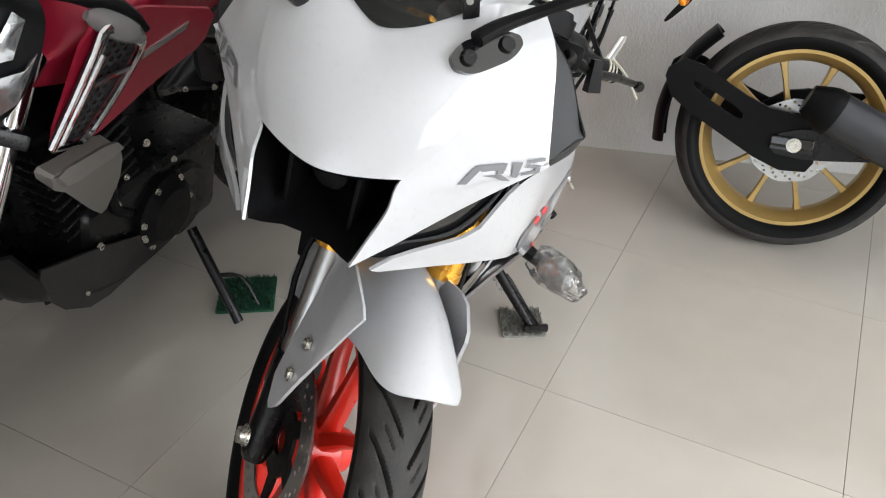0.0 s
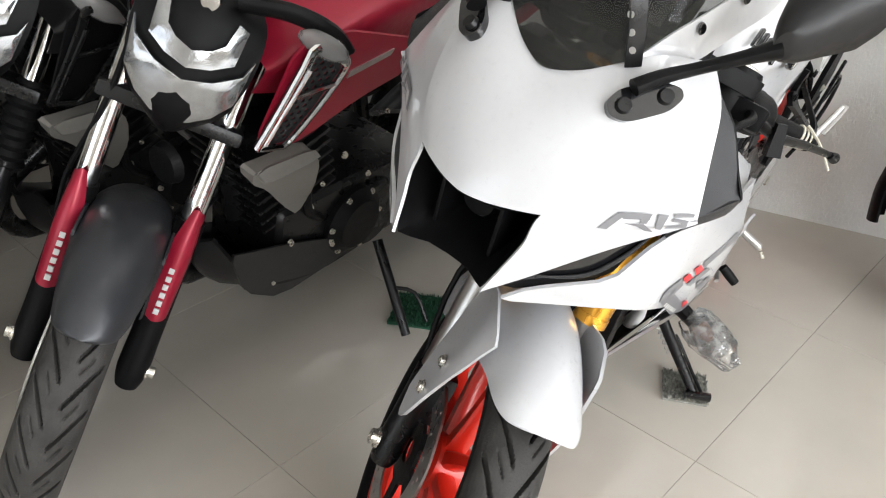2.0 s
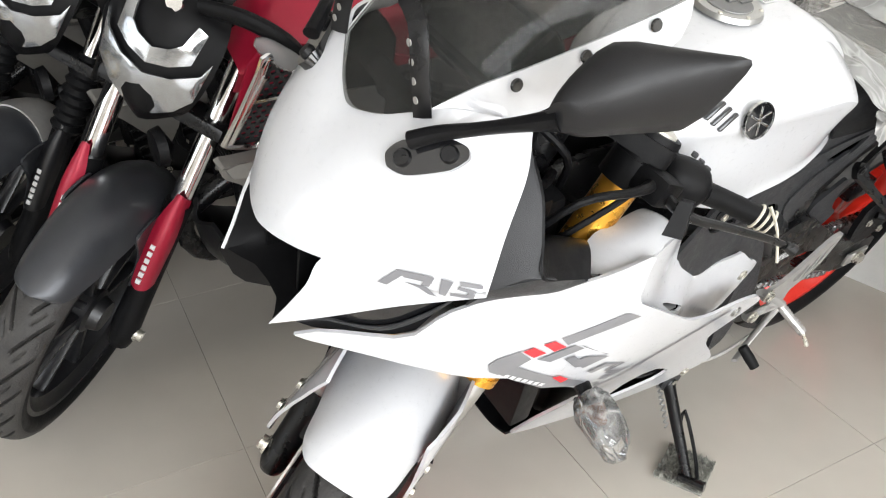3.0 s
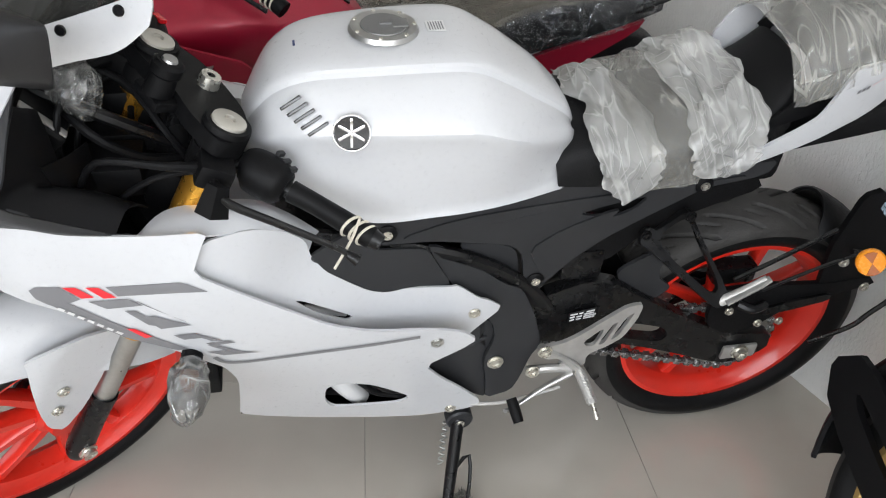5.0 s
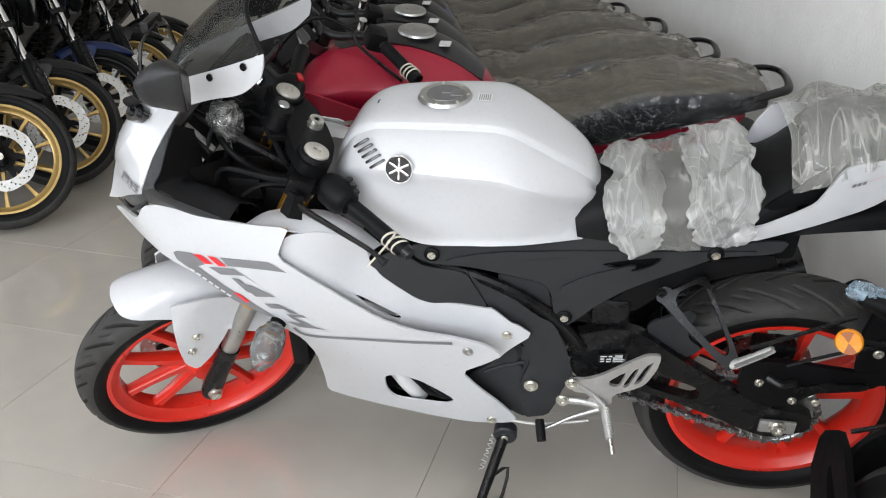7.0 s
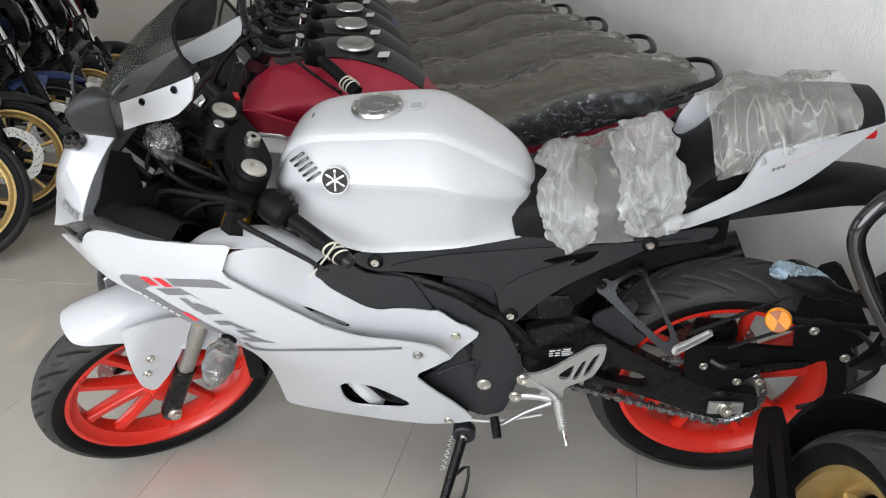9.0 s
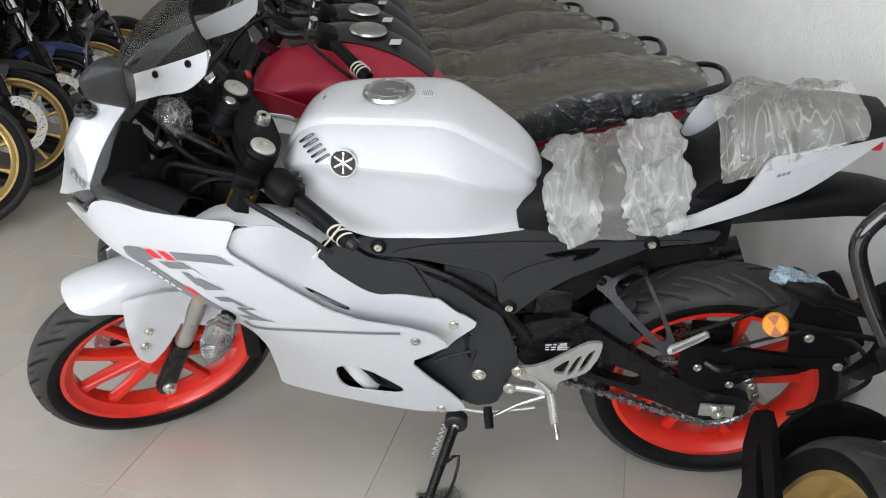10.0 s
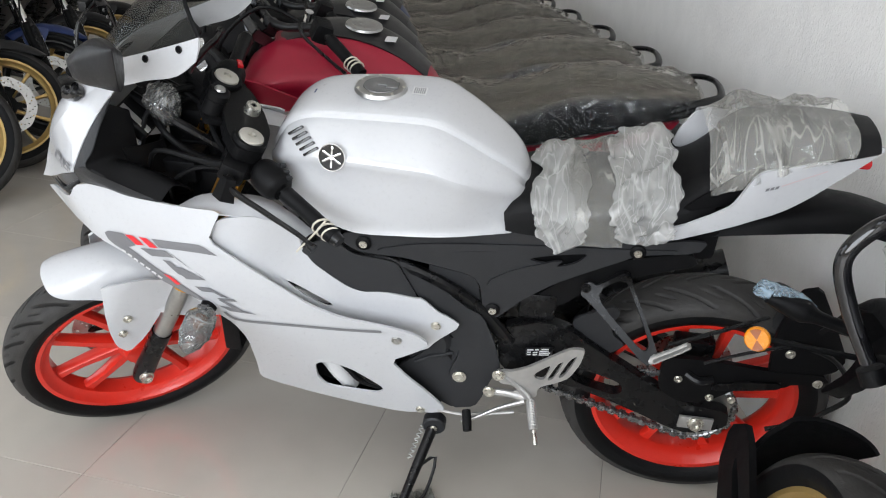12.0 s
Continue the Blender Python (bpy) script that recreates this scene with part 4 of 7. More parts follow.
        part("graphic_print", joined(*(patch([(-0.588 + 0.0115 * k, 0.7235 - 0.0090 * k), (-0.580 + 0.0115 * k, 0.7180 - 0.0090 * k), (-0.584 + 0.0115 * k, 0.7130 - 0.0090 * k), (-0.592 + 0.0115 * k, 0.7190 - 0.0090 * k)], FAIRING, 0.0026, s) for k in range(7))), PALEB, bike, "pale bars of small print")
        for k in range(2):
            part("red_flash", patch([(-0.574 + 0.030 * k, 0.7625), (-0.557 + 0.030 * k, 0.7625), (-0.535 + 0.030 * k, 0.7435), (-0.553 + 0.030 * k, 0.7415)], FAIRING, 0.0024, s), DECALR, bike, "red flash")
        part("red_dot", patch([(-0.505, 0.676), (-0.493, 0.675), (-0.472, 0.656), (-0.482, 0.651)], FAIRING, 0.0028, s), DECALR, bike)
        nm = Sheet((-0.742, 0.884, 0.131), (-0.700, 0.892, 0.177), (-0.654, 0.898, 0.222), (-0.756, 0.852, 0.122), (-0.708, 0.874, 0.170), (-0.666, 0.946, 0.180), (-0.703, 0.934, 0.151), (-0.628, 0.955, 0.201))
        marks = [[(-0.738, 0.876), (-0.731, 0.876), (-0.716, 0.897), (-0.724, 0.896)], [(-0.724, 0.898), (-0.700, 0.901), (-0.697, 0.894), (-0.718, 0.891)], [(-0.718, 0.886), (-0.702, 0.888), (-0.694, 0.880), (-0.701, 0.880), (-0.707, 0.884)], [(-0.700, 0.901), (-0.695, 0.901), (-0.700, 0.889), (-0.706, 0.888)],
                 [(-0.690, 0.902), (-0.681, 0.902), (-0.688, 0.884), (-0.693, 0.884)], [(-0.676, 0.904), (-0.658, 0.906), (-0.659, 0.902), (-0.676, 0.900)], [(-0.677, 0.899), (-0.664, 0.898), (-0.667, 0.889), (-0.685, 0.886), (-0.684, 0.889), (-0.671, 0.892), (-0.671, 0.895), (-0.679, 0.895)]]
        part("nose_mark", joined(*(patch(g, nm, 0.0045, s, 0.05) for g in marks)), DECAL, bike, "small grey model mark in plain shapes")

        # indicator in its bag
        part("indicator_stalk", tube([(-0.42, s * 0.215, 0.605), (-0.425, s * 0.255, 0.595)], [0.019, 0.016], 10, 1, 0.7), BLACK, bike)
        lens = tube([(-0.425, s * 0.252, 0.598), (-0.427, s * 0.275, 0.592), (-0.43, s * 0.305, 0.582), (-0.432, s * 0.318, 0.578)], [0.014, 0.030, 0.026, 0.008], 14, 4, 0.8)
        part("indicator", lens, CLEARD, bike, "clear indicator lens")
        part("indicator_bulb", tube([(-0.426, s * 0.262, 0.596), (-0.428, s * 0.275, 0.592), (-0.43, s * 0.29, 0.587)], [0.015, 0.014, 0.006], 10), AMBERD, bike)
        bag = crumpled(tube([(-0.424, s * 0.245, 0.600), (-0.427, s * 0.270, 0.593), (-0.431, s * 0.31, 0.580), (-0.434, s * 0.335, 0.572)], [0.016, 0.027, 0.024, 0.008], 18, 6), 0.005, 34, 3)
        part("indicator_bag", bag, FILMC, bike, "clear film over the indicator")

        # mirror
        up = Vector((-0.62, s * 0.42, 0.66)).normalized()
        way = Vector((0.06, s * 0.055, 0.03))
        way = (way - up * way.dot(up)).normalized()
        foot = Matrix.Translation((-0.680, s * 0.116, 1.008)) @ Matrix((way, up.cross(way), up)).transposed().to_4x4()
        base = part("mirror_base", moved(plate([(-0.042, -0.008), (-0.024, -0.019), (0.024, -0.017), (0.044, -0.006), (0.044, 0.006), (0.024, 0.017), (-0.024, 0.019), (-0.042, 0.008)], 0, 0.012, (), 2), foot @ Matrix.Rotation(math.pi / 2, 4, "X") @ Matrix.Translation((0, -0.006, 0))), GLOSS, bike, "black mirror foot")
        for k in (-1, 1):
            part("foot_bolt", moved(lathe([(0, 0.006), (0.008, 0.006), (0.010, 0.0), (0, 0)], 12, False, "z"), foot @ Matrix.Translation((0.024 * k, 0, 0.006))), SATIN, base)
        part("mirror_arm", tube([(-0.697, s * 0.106, 1.026), (-0.676, s * 0.122, 1.040), (-0.650, s * 0.148, 1.056), (-0.630, s * 0.180, 1.078), (-0.608, s * 0.207, 1.096)], [0.014, 0.012, 0.010, 0.011, 0.016], 12, 5, 0.7), BLACK, bike)
        leaf = [[(-0.614, 0.205, 1.086), (-0.622, 0.202, 1.104), (-0.620, 0.206, 1.116), (-0.615, 0.214, 1.120), (-0.610, 0.222, 1.112), (-0.608, 0.218, 1.090)],
                [(-0.592, 0.203, 1.080), (-0.600, 0.192, 1.114), (-0.596, 0.198, 1.136), (-0.588, 0.220, 1.146), (-0.586, 0.240, 1.128), (-0.587, 0.230, 1.087)],
                [(-0.556, 0.205, 1.082), (-0.560, 0.186, 1.128), (-0.553, 0.194, 1.158), (-0.552, 0.232, 1.168), (-0.552, 0.256, 1.142), (-0.556, 0.242, 1.089)],
                [(-0.520, 0.214, 1.088), (-0.524, 0.198, 1.132), (-0.520, 0.212, 1.152), (-0.493, 0.277, 1.180), (-0.490, 0.288, 1.165), (-0.505, 0.263, 1.094)],
                [(-0.512, 0.218, 1.092), (-0.514, 0.204, 1.130), (-0.510, 0.217, 1.147), (-0.489, 0.273, 1.175), (-0.486, 0.283, 1.163), (-0.500, 0.259, 1.098)]]
        part("mirror_shell", skin([[(x, s * y, z) for x, y, z in r] for r in leaf], 4, 3, 0, True), MIRS, bike, "black folded mirror shell", sharp=42)

        # screen and its white edge
        edge = [[(-0.668, 0.082, 1.036), (-0.652, 0.094, 1.040), (-0.640, 0.102, 1.042), (-0.628, 0.112, 1.040)], [(-0.620, 0.100, 1.066), (-0.612, 0.107, 1.056), (-0.606, 0.114, 1.046), (-0.600, 0.123, 1.036)], [(-0.570, 0.114, 1.086), (-0.571, 0.118, 1.072), (-0.571, 0.123, 1.056), (-0.572, 0.128, 1.036)],
                [(-0.507, 0.128, 1.110), (-0.509, 0.132, 1.093), (-0.511, 0.136, 1.077), (-0.513, 0.141, 1.058)], [(-0.441, 0.141, 1.136), (-0.442, 0.145, 1.118), (-0.444, 0.149, 1.100), (-0.447, 0.153, 1.078)], [(-0.396, 0.149, 1.155), (-0.396, 0.152, 1.142), (-0.398, 0.155, 1.130), (-0.404, 0.157, 1.112)]]
        part("screen_edge", skin([[(x, s * y, z) for x, y, z in r] for r in edge], 5, 4, 0.004), WHITE, bike, "white screen edge with fixing holes")
        for x, y, z in ((-0.582, 0.1135, 1.069), (-0.510, 0.1285, 1.096), (-0.436, 0.1425, 1.126)):
            part("screw_hole", moved(lathe([(0, 0.002), (0.006, 0.002), (0.0075, 0.0), (0, 0)], 12, False, "z"), Matrix.Translation((x - 0.001, s * (y + 0.004), z + 0.002)) @ Vector((-0.2, s, 0.35)).to_track_quat("Z", "Y").to_matrix().to_4x4()), GLOSS, bike)
        part("bracket_hole", joined(*(moved(lathe([(0, 0.001), (0.004, 0.001), (0.004, 0), (0, 0)], 10, False, "x"), Matrix.Translation((-0.6805, s * (0.084 - 0.008 * k), 1.055 + 0.017 * k)) @ Matrix.Rotation(math.pi, 4, "Z")) for k in range(4))), ALLOY, bike)
        part("screen_bracket", tube([(-0.672, s * 0.088, 1.035), (-0.675, s * 0.075, 1.085), (-0.672, s * 0.055, 1.125), (-0.665, s * 0.0, 1.145)], 0.011, 6, 3, 0.25), SATIN, bike)

        # rear covers
        rear = [(-0.155, 0.756), (-0.144, 0.764), (-0.117, 0.769), (-0.06, 0.773), (0.054, 0.775), (0.168, 0.779), (0.241, 0.783), (0.348, 0.786), (0.437, 0.780), (0.53, 0.800), (0.575, 0.800), (0.560, 0.772), (0.447, 0.756), (0.397, 0.727), (0.342, 0.695), (0.286, 0.660),
                (0.228, 0.614), (0.183, 0.566), (0.162, 0.552), (0.144, 0.576), (0.134, 0.639), (0.123, 0.657), (0.107, 0.669), (0.051, 0.685), (-0.03, 0.707), (-0.11, 0.718), (-0.132, 0.728), (-0.151, 0.744)]
        part("frame_cover", panel(rear, COVER, [[(0.224, 0.718), (0.266, 0.731), (0.350, 0.748), (0.329, 0.722), (0.296, 0.706), (0.267, 0.709)]], 0.03, 0.006, 1, s), GREYP, bike, "dark grey frame cover")
        part("cover_ridge", panel([(-0.085, 0.728), (0.0, 0.744), (0.2, 0.752), (0.45, 0.772), (0.52, 0.778), (0.50, 0.768), (0.2, 0.738), (0.02, 0.722), (-0.06, 0.718)], lambda x, z: COVER(x, z) + 0.004, (), 0.03, 0.006, 1, s), GREYP, bike)
        part("cover_ridge", panel([(0.145, 0.655), (0.20, 0.690), (0.30, 0.728), (0.28, 0.700), (0.225, 0.655), (0.185, 0.600), (0.165, 0.605)], lambda x, z: COVER(x, z) + 0.004, (), 0.03, 0.006, 1, s), GREYP, bike)
        part("cover_recess", panel([(0.21, 0.71), (0.24, 0.74), (0.42, 0.76), (0.40, 0.73), (0.3, 0.70)], lambda x, z: COVER(x, z) - 0.018, (), 0.05, 0.003, 0, s), BLACK, bike)
        knee = [(-0.234, 0.729), (-0.210, 0.743), (-0.175, 0.758), (-0.163, 0.761), (-0.154, 0.740), (-0.127, 0.716), (-0.042, 0.700), (-0.026, 0.670), (0.012, 0.597), (-0.071, 0.602), (-0.124, 0.610), (-0.163, 0.640), (-0.195, 0.670), (-0.219, 0.701)]
        part("knee_panel", panel(knee, lambda x, z: COVER(x, z) + 0.006, (), 0.025, 0.006, 2, s), GREYP, bike, "dark grey knee panel")
        casing = [(-0.040, 0.697), (-0.017, 0.692), (0.038, 0.646), (0.108, 0.581), (0.144, 0.562), (0.175, 0.494), (0.196, 0.418), (0.176, 0.391), (0.160, 0.339), (0.144, 0.307), (0.091, 0.300), (0.089, 0.347), (0.080, 0.405), (0.100, 0.457), (0.092, 0.492), (0.077, 0.513), (0.071, 0.547), (0.035, 0.583), (0.007, 0.604)]
        part("sprocket_cover", panel(casing, COVER, (), 0.025, 0.008, 1, s), GREYP, bike, "dark grey engine sprocket cover")
        case = [(-0.035, 0.412), (-0.002, 0.434), (0.03, 0.460), (0.047, 0.474), (0.076, 0.494), (0.100, 0.485), (0.108, 0.446), (0.090, 0.395), (0.098, 0.340), (0.095, 0.289), (0.067, 0.307), (0.026, 0.345), (-0.021, 0.389)]
        part("engine_case", panel(case, lambda x, z: COVER(x, z) - 0.012, (), 0.025, 0.006, 1, s), GREYP, bike, "dark grey engine case")
        part("case_rib", tube([(x, s * (COVER(x, z) - 0.010), z) for x, z in ((0.0, 0.425), (0.04, 0.442), (0.085, 0.452))], 0.004, 8), GREYP, bike)
        part("frame_gusset", panel([(0.005, 0.685), (0.110, 0.657), (0.128, 0.638), (0.138, 0.577), (0.107, 0.597)], lambda x, z: COVER(x, z) - 0.014, (), 0.03, 0.006, 1, s), GREYP, bike)
        part("frame_spar", tube([(-0.22, s * 0.09, 0.70), (0.0, s * 0.115, 0.66), (0.13, s * 0.105, 0.575), (0.2, s * 0.095, 0.48)], [0.03, 0.028, 0.026, 0.03], 10, 4, 0.5), SATIN, bike)
        for x, z in ((-0.109, 0.742), (0.164, 0.581), (0.442, 0.765)):
            part("cover_boss", moved(lathe([(0, 0.005), (0.012, 0.005), (0.0165, 0.002), (0.0165, 0), (0, 0)], 20, False, "z"), Matrix.Translation((x, s * (COVER(x, z) + 0.002), z)) @ Vector((0, s, 0)).to_track_quat("Z", "Y").to_matrix().to_4x4()), BLACK, bike)
            part("bolt", bolt((x, s * (COVER(x, z) + 0.005), z), (0, s, 0), 0.0085, 0.004), BOLT, bike)
        part("bolt", bolt((0.104, s * (COVER(0.104, 0.395) + 0.001), 0.395), (0, s, 0), 0.012, 0.007), BOLT, bike)

        # tail
        tail = [(0.356, 0.790), (0.489, 0.810), (0.585, 0.860), (0.683, 0.900), (0.722, 0.923), (0.779, 0.962), (0.868, 1.018), (0.769, 1.006), (0.686, 0.995), (0.627, 0.988), (0.611, 0.971), (0.600, 0.943), (0.586, 0.912), (0.565, 0.896), (0.500, 0.849), (0.424, 0.818), (0.356, 0.801)]
        part("tail_panel", panel(tail, TAIL, (), 0.02, 0.006, 1, s), WHITE, bike, "pearl white tail panel")
        part("tail_lettering", joined(*(patch([(0.637 + 0.0085 * k, 0.9475 + 0.002 * k), (0.6435 + 0.0085 * k, 0.949 + 0.002 * k), (0.645 + 0.0085 * k, 0.9555 + 0.002 * k), (0.6385 + 0.0085 * k, 0.954 + 0.002 * k)], TAIL, 0.0015, s, 0.1) for k in range(3))), DECAL, bike)
        part("tail_stripe", patch([(0.665, 0.9595), (0.746, 0.9845), (0.7465, 0.982), (0.6655, 0.957)], TAIL, 0.0015, s, 0.1), PINK, bike)
        part("seat_side", panel([(0.59, 0.90), (0.612, 0.914), (0.632, 0.964), (0.65, 0.985), (0.60, 0.975), (0.52, 0.90), (0.50, 0.87)], lambda x, z: TAIL(x, z) - 0.025, (), 0.03, 0.004, 1, s), BLACK, bike)
        # footrests
        heel = [(0.333, 0.525), (0.348, 0.530), (0.366, 0.531), (0.369, 0.524), (0.365, 0.491), (0.346, 0.444), (0.321, 0.425), (0.291, 0.410), (0.281, 0.399), (0.282, 0.376), (0.264, 0.369), (0.236, 0.372), (0.228, 0.384), (0.240, 0.394), (0.222, 0.403), (0.201, 0.403), (0.189, 0.414), (0.187, 0.431), (0.198, 0.442), (0.223, 0.444), (0.255, 0.461)]
        hole = [[(0.270, 0.444), (0.303, 0.476), (0.292, 0.432), (0.276, 0.432)], [(0.300, 0.434), (0.317, 0.480), (0.328, 0.488), (0.311, 0.435)], [(0.323, 0.444), (0.340, 0.494), (0.354, 0.508), (0.350, 0.493), (0.336, 0.453)]]
        wide = []
        for h in hole:
            cx, cz = sum(q[0] for q in h) / len(h), sum(q[1] for q in h) / len(h)
            wide.append([(cx + (x - cx) * 1.16, cz + (z - cz) * 1.16) for x, z in h])
        part("heel_plate", plate(heel, s * 0.155 - 0.004, 0.008, wide, 1, 0.012), ALLOY, bike, "bare aluminium heel plate")
        part("footrest_arm", tube([(0.19, s * 0.15, 0.43), (0.235, s * 0.155, 0.40), (0.262, s * 0.162, 0.376)], [0.014, 0.012, 0.016], 10, 4, 0.6), ALLOY, bike)
        peg = part("footpeg", tube([(0.268, s * 0.165, 0.370), (0.274, s * 0.20, 0.356), (0.281, s * 0.230, 0.344)], 0.0095, 10, 4), ALLOY, bike, "knurled aluminium footpeg")
        for i in range(10):
            part("peg_ring", moved(lathe([(0.0085, -0.002), (0.0115, 0), (0.0085, 0.002)], 10, True, "y"), Matrix.Translation((0.270 + 0.0011 * i, s * (0.172 + 0.0058 * i), 0.367 - 0.0023 * i))), ALLOY, peg)
        part("peg_feeler", tube([(0.281, s * 0.228, 0.345), (0.285, s * 0.238, 0.332), (0.289, s * 0.247, 0.318)], [0.004, 0.004, 0.0055], 8), BOLT, bike)
        for x, z in ((0.192, 0.432), (0.175, 0.378)):
            part("bolt", bolt((x, s * 0.162, z), (0, s, 0), 0.011, 0.008), BOLT, bike)
        part("shift_shaft", tube([(0.165, s * 0.155, 0.372), (0.21, s * 0.158, 0.376), (0.255, s * 0.16, 0.37)], 0.009, 10), ALLOY, bike)
        part("shift_lever", tube([(0.255, s * 0.165, 0.362), (0.2, s * 0.178, 0.345), (0.15, s * 0.19, 0.318), (0.118, s * 0.2, 0.312)], [0.011, 0.0085, 0.007, 0.007], 10, 4, 0.6), ALLOY, bike, "cast shift lever")
        part("lever_rubber", tube([(0.128, s * 0.196, 0.345), (0.132, s * 0.215, 0.333), (0.136, s * 0.235, 0.32)], [0.010, 0.011, 0.010], 12), RUBBER, bike)
        part("shift_rod", tube([(0.06, s * 0.165, 0.302), (0.12, s * 0.172, 0.304), (0.2, s * 0.172, 0.322), (0.235, s * 0.17, 0.33)], 0.004, 8), ALLOY, bike)
        # pillion footrest hanger
        hang = [(0.345, 0.676), (0.358, 0.684), (0.376, 0.676), (0.420, 0.714), (0.436, 0.710), (0.446, 0.684), (0.512, 0.572), (0.510, 0.553), (0.492, 0.546), (0.476, 0.556), (0.358, 0.650), (0.342, 0.658)]
        gap = [(0.367, 0.660), (0.423, 0.700), (0.434, 0.690), (0.496, 0.584), (0.484, 0.566)]
        part("footrest_hanger", panel(hang, lambda x, z: 0.118 + 0.62 * max(0, 0.68 - z), [gap], 0.02, 0.012, 1, s), SATIN, bike, "black pillion footrest hanger")
        ppeg = part("pillion_peg", tube([(0.498, s * 0.190, 0.552), (0.53, s * 0.200, 0.585), (0.562, s * 0.208, 0.62)], [0.010, 0.009, 0.008], 10, 4, 0.7), ALLOY, bike, "ribbed folding pillion peg")
        rib = part("peg_rib", box(-0.012, 0.012, -0.007, 0.007, -0.002, 0.002, 0.001), ALLOY, ppeg, "", Matrix.Translation((0.512, s * 0.203, 0.570)) @ Matrix.Rotation(-0.8, 4, "Y"))
        for i in range(1, 9):
            shared("peg_rib", rib, ppeg, Matrix.Translation((0.512 + 0.0055 * i, s * (0.203 + 0.0012 * i), 0.570 + 0.0058 * i)) @ Matrix.Rotation(-0.8, 4, "Y"))
        for p in ((0.352, 0.125, 0.672), (0.424, 0.128, 0.712)):
            part("bolt", bolt((p[0], s * p[1], p[2]), (0, s, 0), 0.008), SATIN, bike)
        # swingarm
        arm = [(0.18, 0.52), (0.281, 0.555), (0.342, 0.535), (0.393, 0.495), (0.537, 0.402), (0.63, 0.356), (0.72, 0.346), (0.725, 0.296), (0.645, 0.262), (0.590, 0.278), (0.522, 0.310), (0.416, 0.353), (0.287, 0.390), (0.19, 0.40)]
        hole = [(0.330, 0.425), (0.38, 0.428), (0.462, 0.402), (0.478, 0.376), (0.462, 0.358), (0.363, 0.386)]
        part("swingarm", plate(arm, s * 0.095 - 0.014, 0.028, [hole], 1), SATIN, bike, "black swingarm")
        part("axle_adjuster", box(0.612, 0.690, s * 0.117 - 0.004, s * 0.117 + 0.004, 0.292, 0.328, 0.003), ALLOY, bike)
        part("axle_nut", bolt((0.650, s * 0.121, 0.313), (0, s, 0), 0.014, 0.014), BOLT, bike)

    # smoked screen bubble
    sc = [[(-0.706, 0, 1.002), (-0.697, -0.030, 1.010), (-0.682, -0.058, 1.024), (-0.668, -0.080, 1.036)], [(-0.662, 0, 1.062), (-0.655, -0.040, 1.064), (-0.640, -0.074, 1.066), (-0.620, -0.098, 1.066)],
          [(-0.602, 0, 1.132), (-0.597, -0.050, 1.128), (-0.586, -0.088, 1.112), (-0.570, -0.112, 1.086)], [(-0.535, 0, 1.190), (-0.530, -0.056, 1.182), (-0.518, -0.100, 1.156), (-0.507, -0.126, 1.110)],
          [(-0.478, 0, 1.224), (-0.472, -0.060, 1.216), (-0.458, -0.110, 1.188), (-0.441, -0.139, 1.136)], [(-0.428, 0, 1.244), (-0.430, -0.060, 1.240), (-0.425, -0.120, 1.218), (-0.396, -0.147, 1.156)]]
    part("windscreen", skin(mirrored(sc), 5, 4, 0.003), SMOKE, bike, "smoked plastic windscreen")
    part("screen_trim", tube([tuple(p) for p in mirrored(sc)[-1]], 0.004, 8, 4), BLACK, bike)
    part("plate_bracket", box(-0.682, -0.664, -0.03, 0.03, 1.135, 1.155, 0.003), SATIN, bike)
    # instruments behind the screen
    part("dashboard", moved(box(-0.05, 0.05, -0.085, 0.085, -0.022, 0.022, 0.012, 3), Matrix.Translation((-0.535, 0, 1.055)) @ Matrix.Rotation(radians(-40), 4, "Y")), BLACK, bike, "black dashboard unit")
    part("dashboard_display", moved(box(-0.038, 0.038, -0.07, 0.07, 0.0225, 0.0245, 0.001), Matrix.Translation((-0.535, 0, 1.055)) @ Matrix.Rotation(radians(-40), 4, "Y")), GLOSS, bike)
    part("dash_cover", moved(joined(box(-0.040, 0.040, -0.115, 0.115, -0.014, 0.014, 0.010, 3)), Matrix.Translation((-0.582, 0.0, 0.945)) @ Matrix.Rotation(radians(48), 4, "Y")), BLACK, bike, "black dashboard hood")
    part("dash_strip", moved(box(-0.036, 0.036, -0.108, -0.094, 0.0135, 0.0165, 0.001), Matrix.Translation((-0.582, 0.0, 0.945)) @ Matrix.Rotation(radians(48), 4, "Y")), ALLOY, bike)
    part("dash_bag", crumpled(tube([(-0.545, -0.05, 1.005), (-0.535, -0.055, 0.985), (-0.528, -0.05, 0.955), (-0.525, -0.045, 0.925)], [0.014, 0.030, 0.028, 0.006], 20, 8), 0.007, 26, 4), FILMC, bike, "clear film bag hanging on the dashboard")
    part("fairing_stay", joined(tube([(-0.60, 0.05, 0.98), (-0.5, 0.05, 0.92), (-0.42, 0.03, 0.86)], 0.01, 8), tube([(-0.60, -0.05, 0.98), (-0.5, -0.05, 0.92), (-0.42, -0.03, 0.86)], 0.01, 8)), SATIN, bike)
    part("horn", moved(lathe([(0, 0.03), (0.03, 0.028), (0.036, 0.0), (0.03, -0.02), (0, -0.02)], 20, False, "x"), Matrix.Translation((-0.52, -0.06, 0.80))), BLACK, bike)
    part("control_box", joined(box(-0.54, -0.46, -0.11, -0.03, 0.82, 0.87, 0.008), box(-0.47, -0.41, -0.09, 0.06, 0.76, 0.84, 0.01)), BLACK, bike)
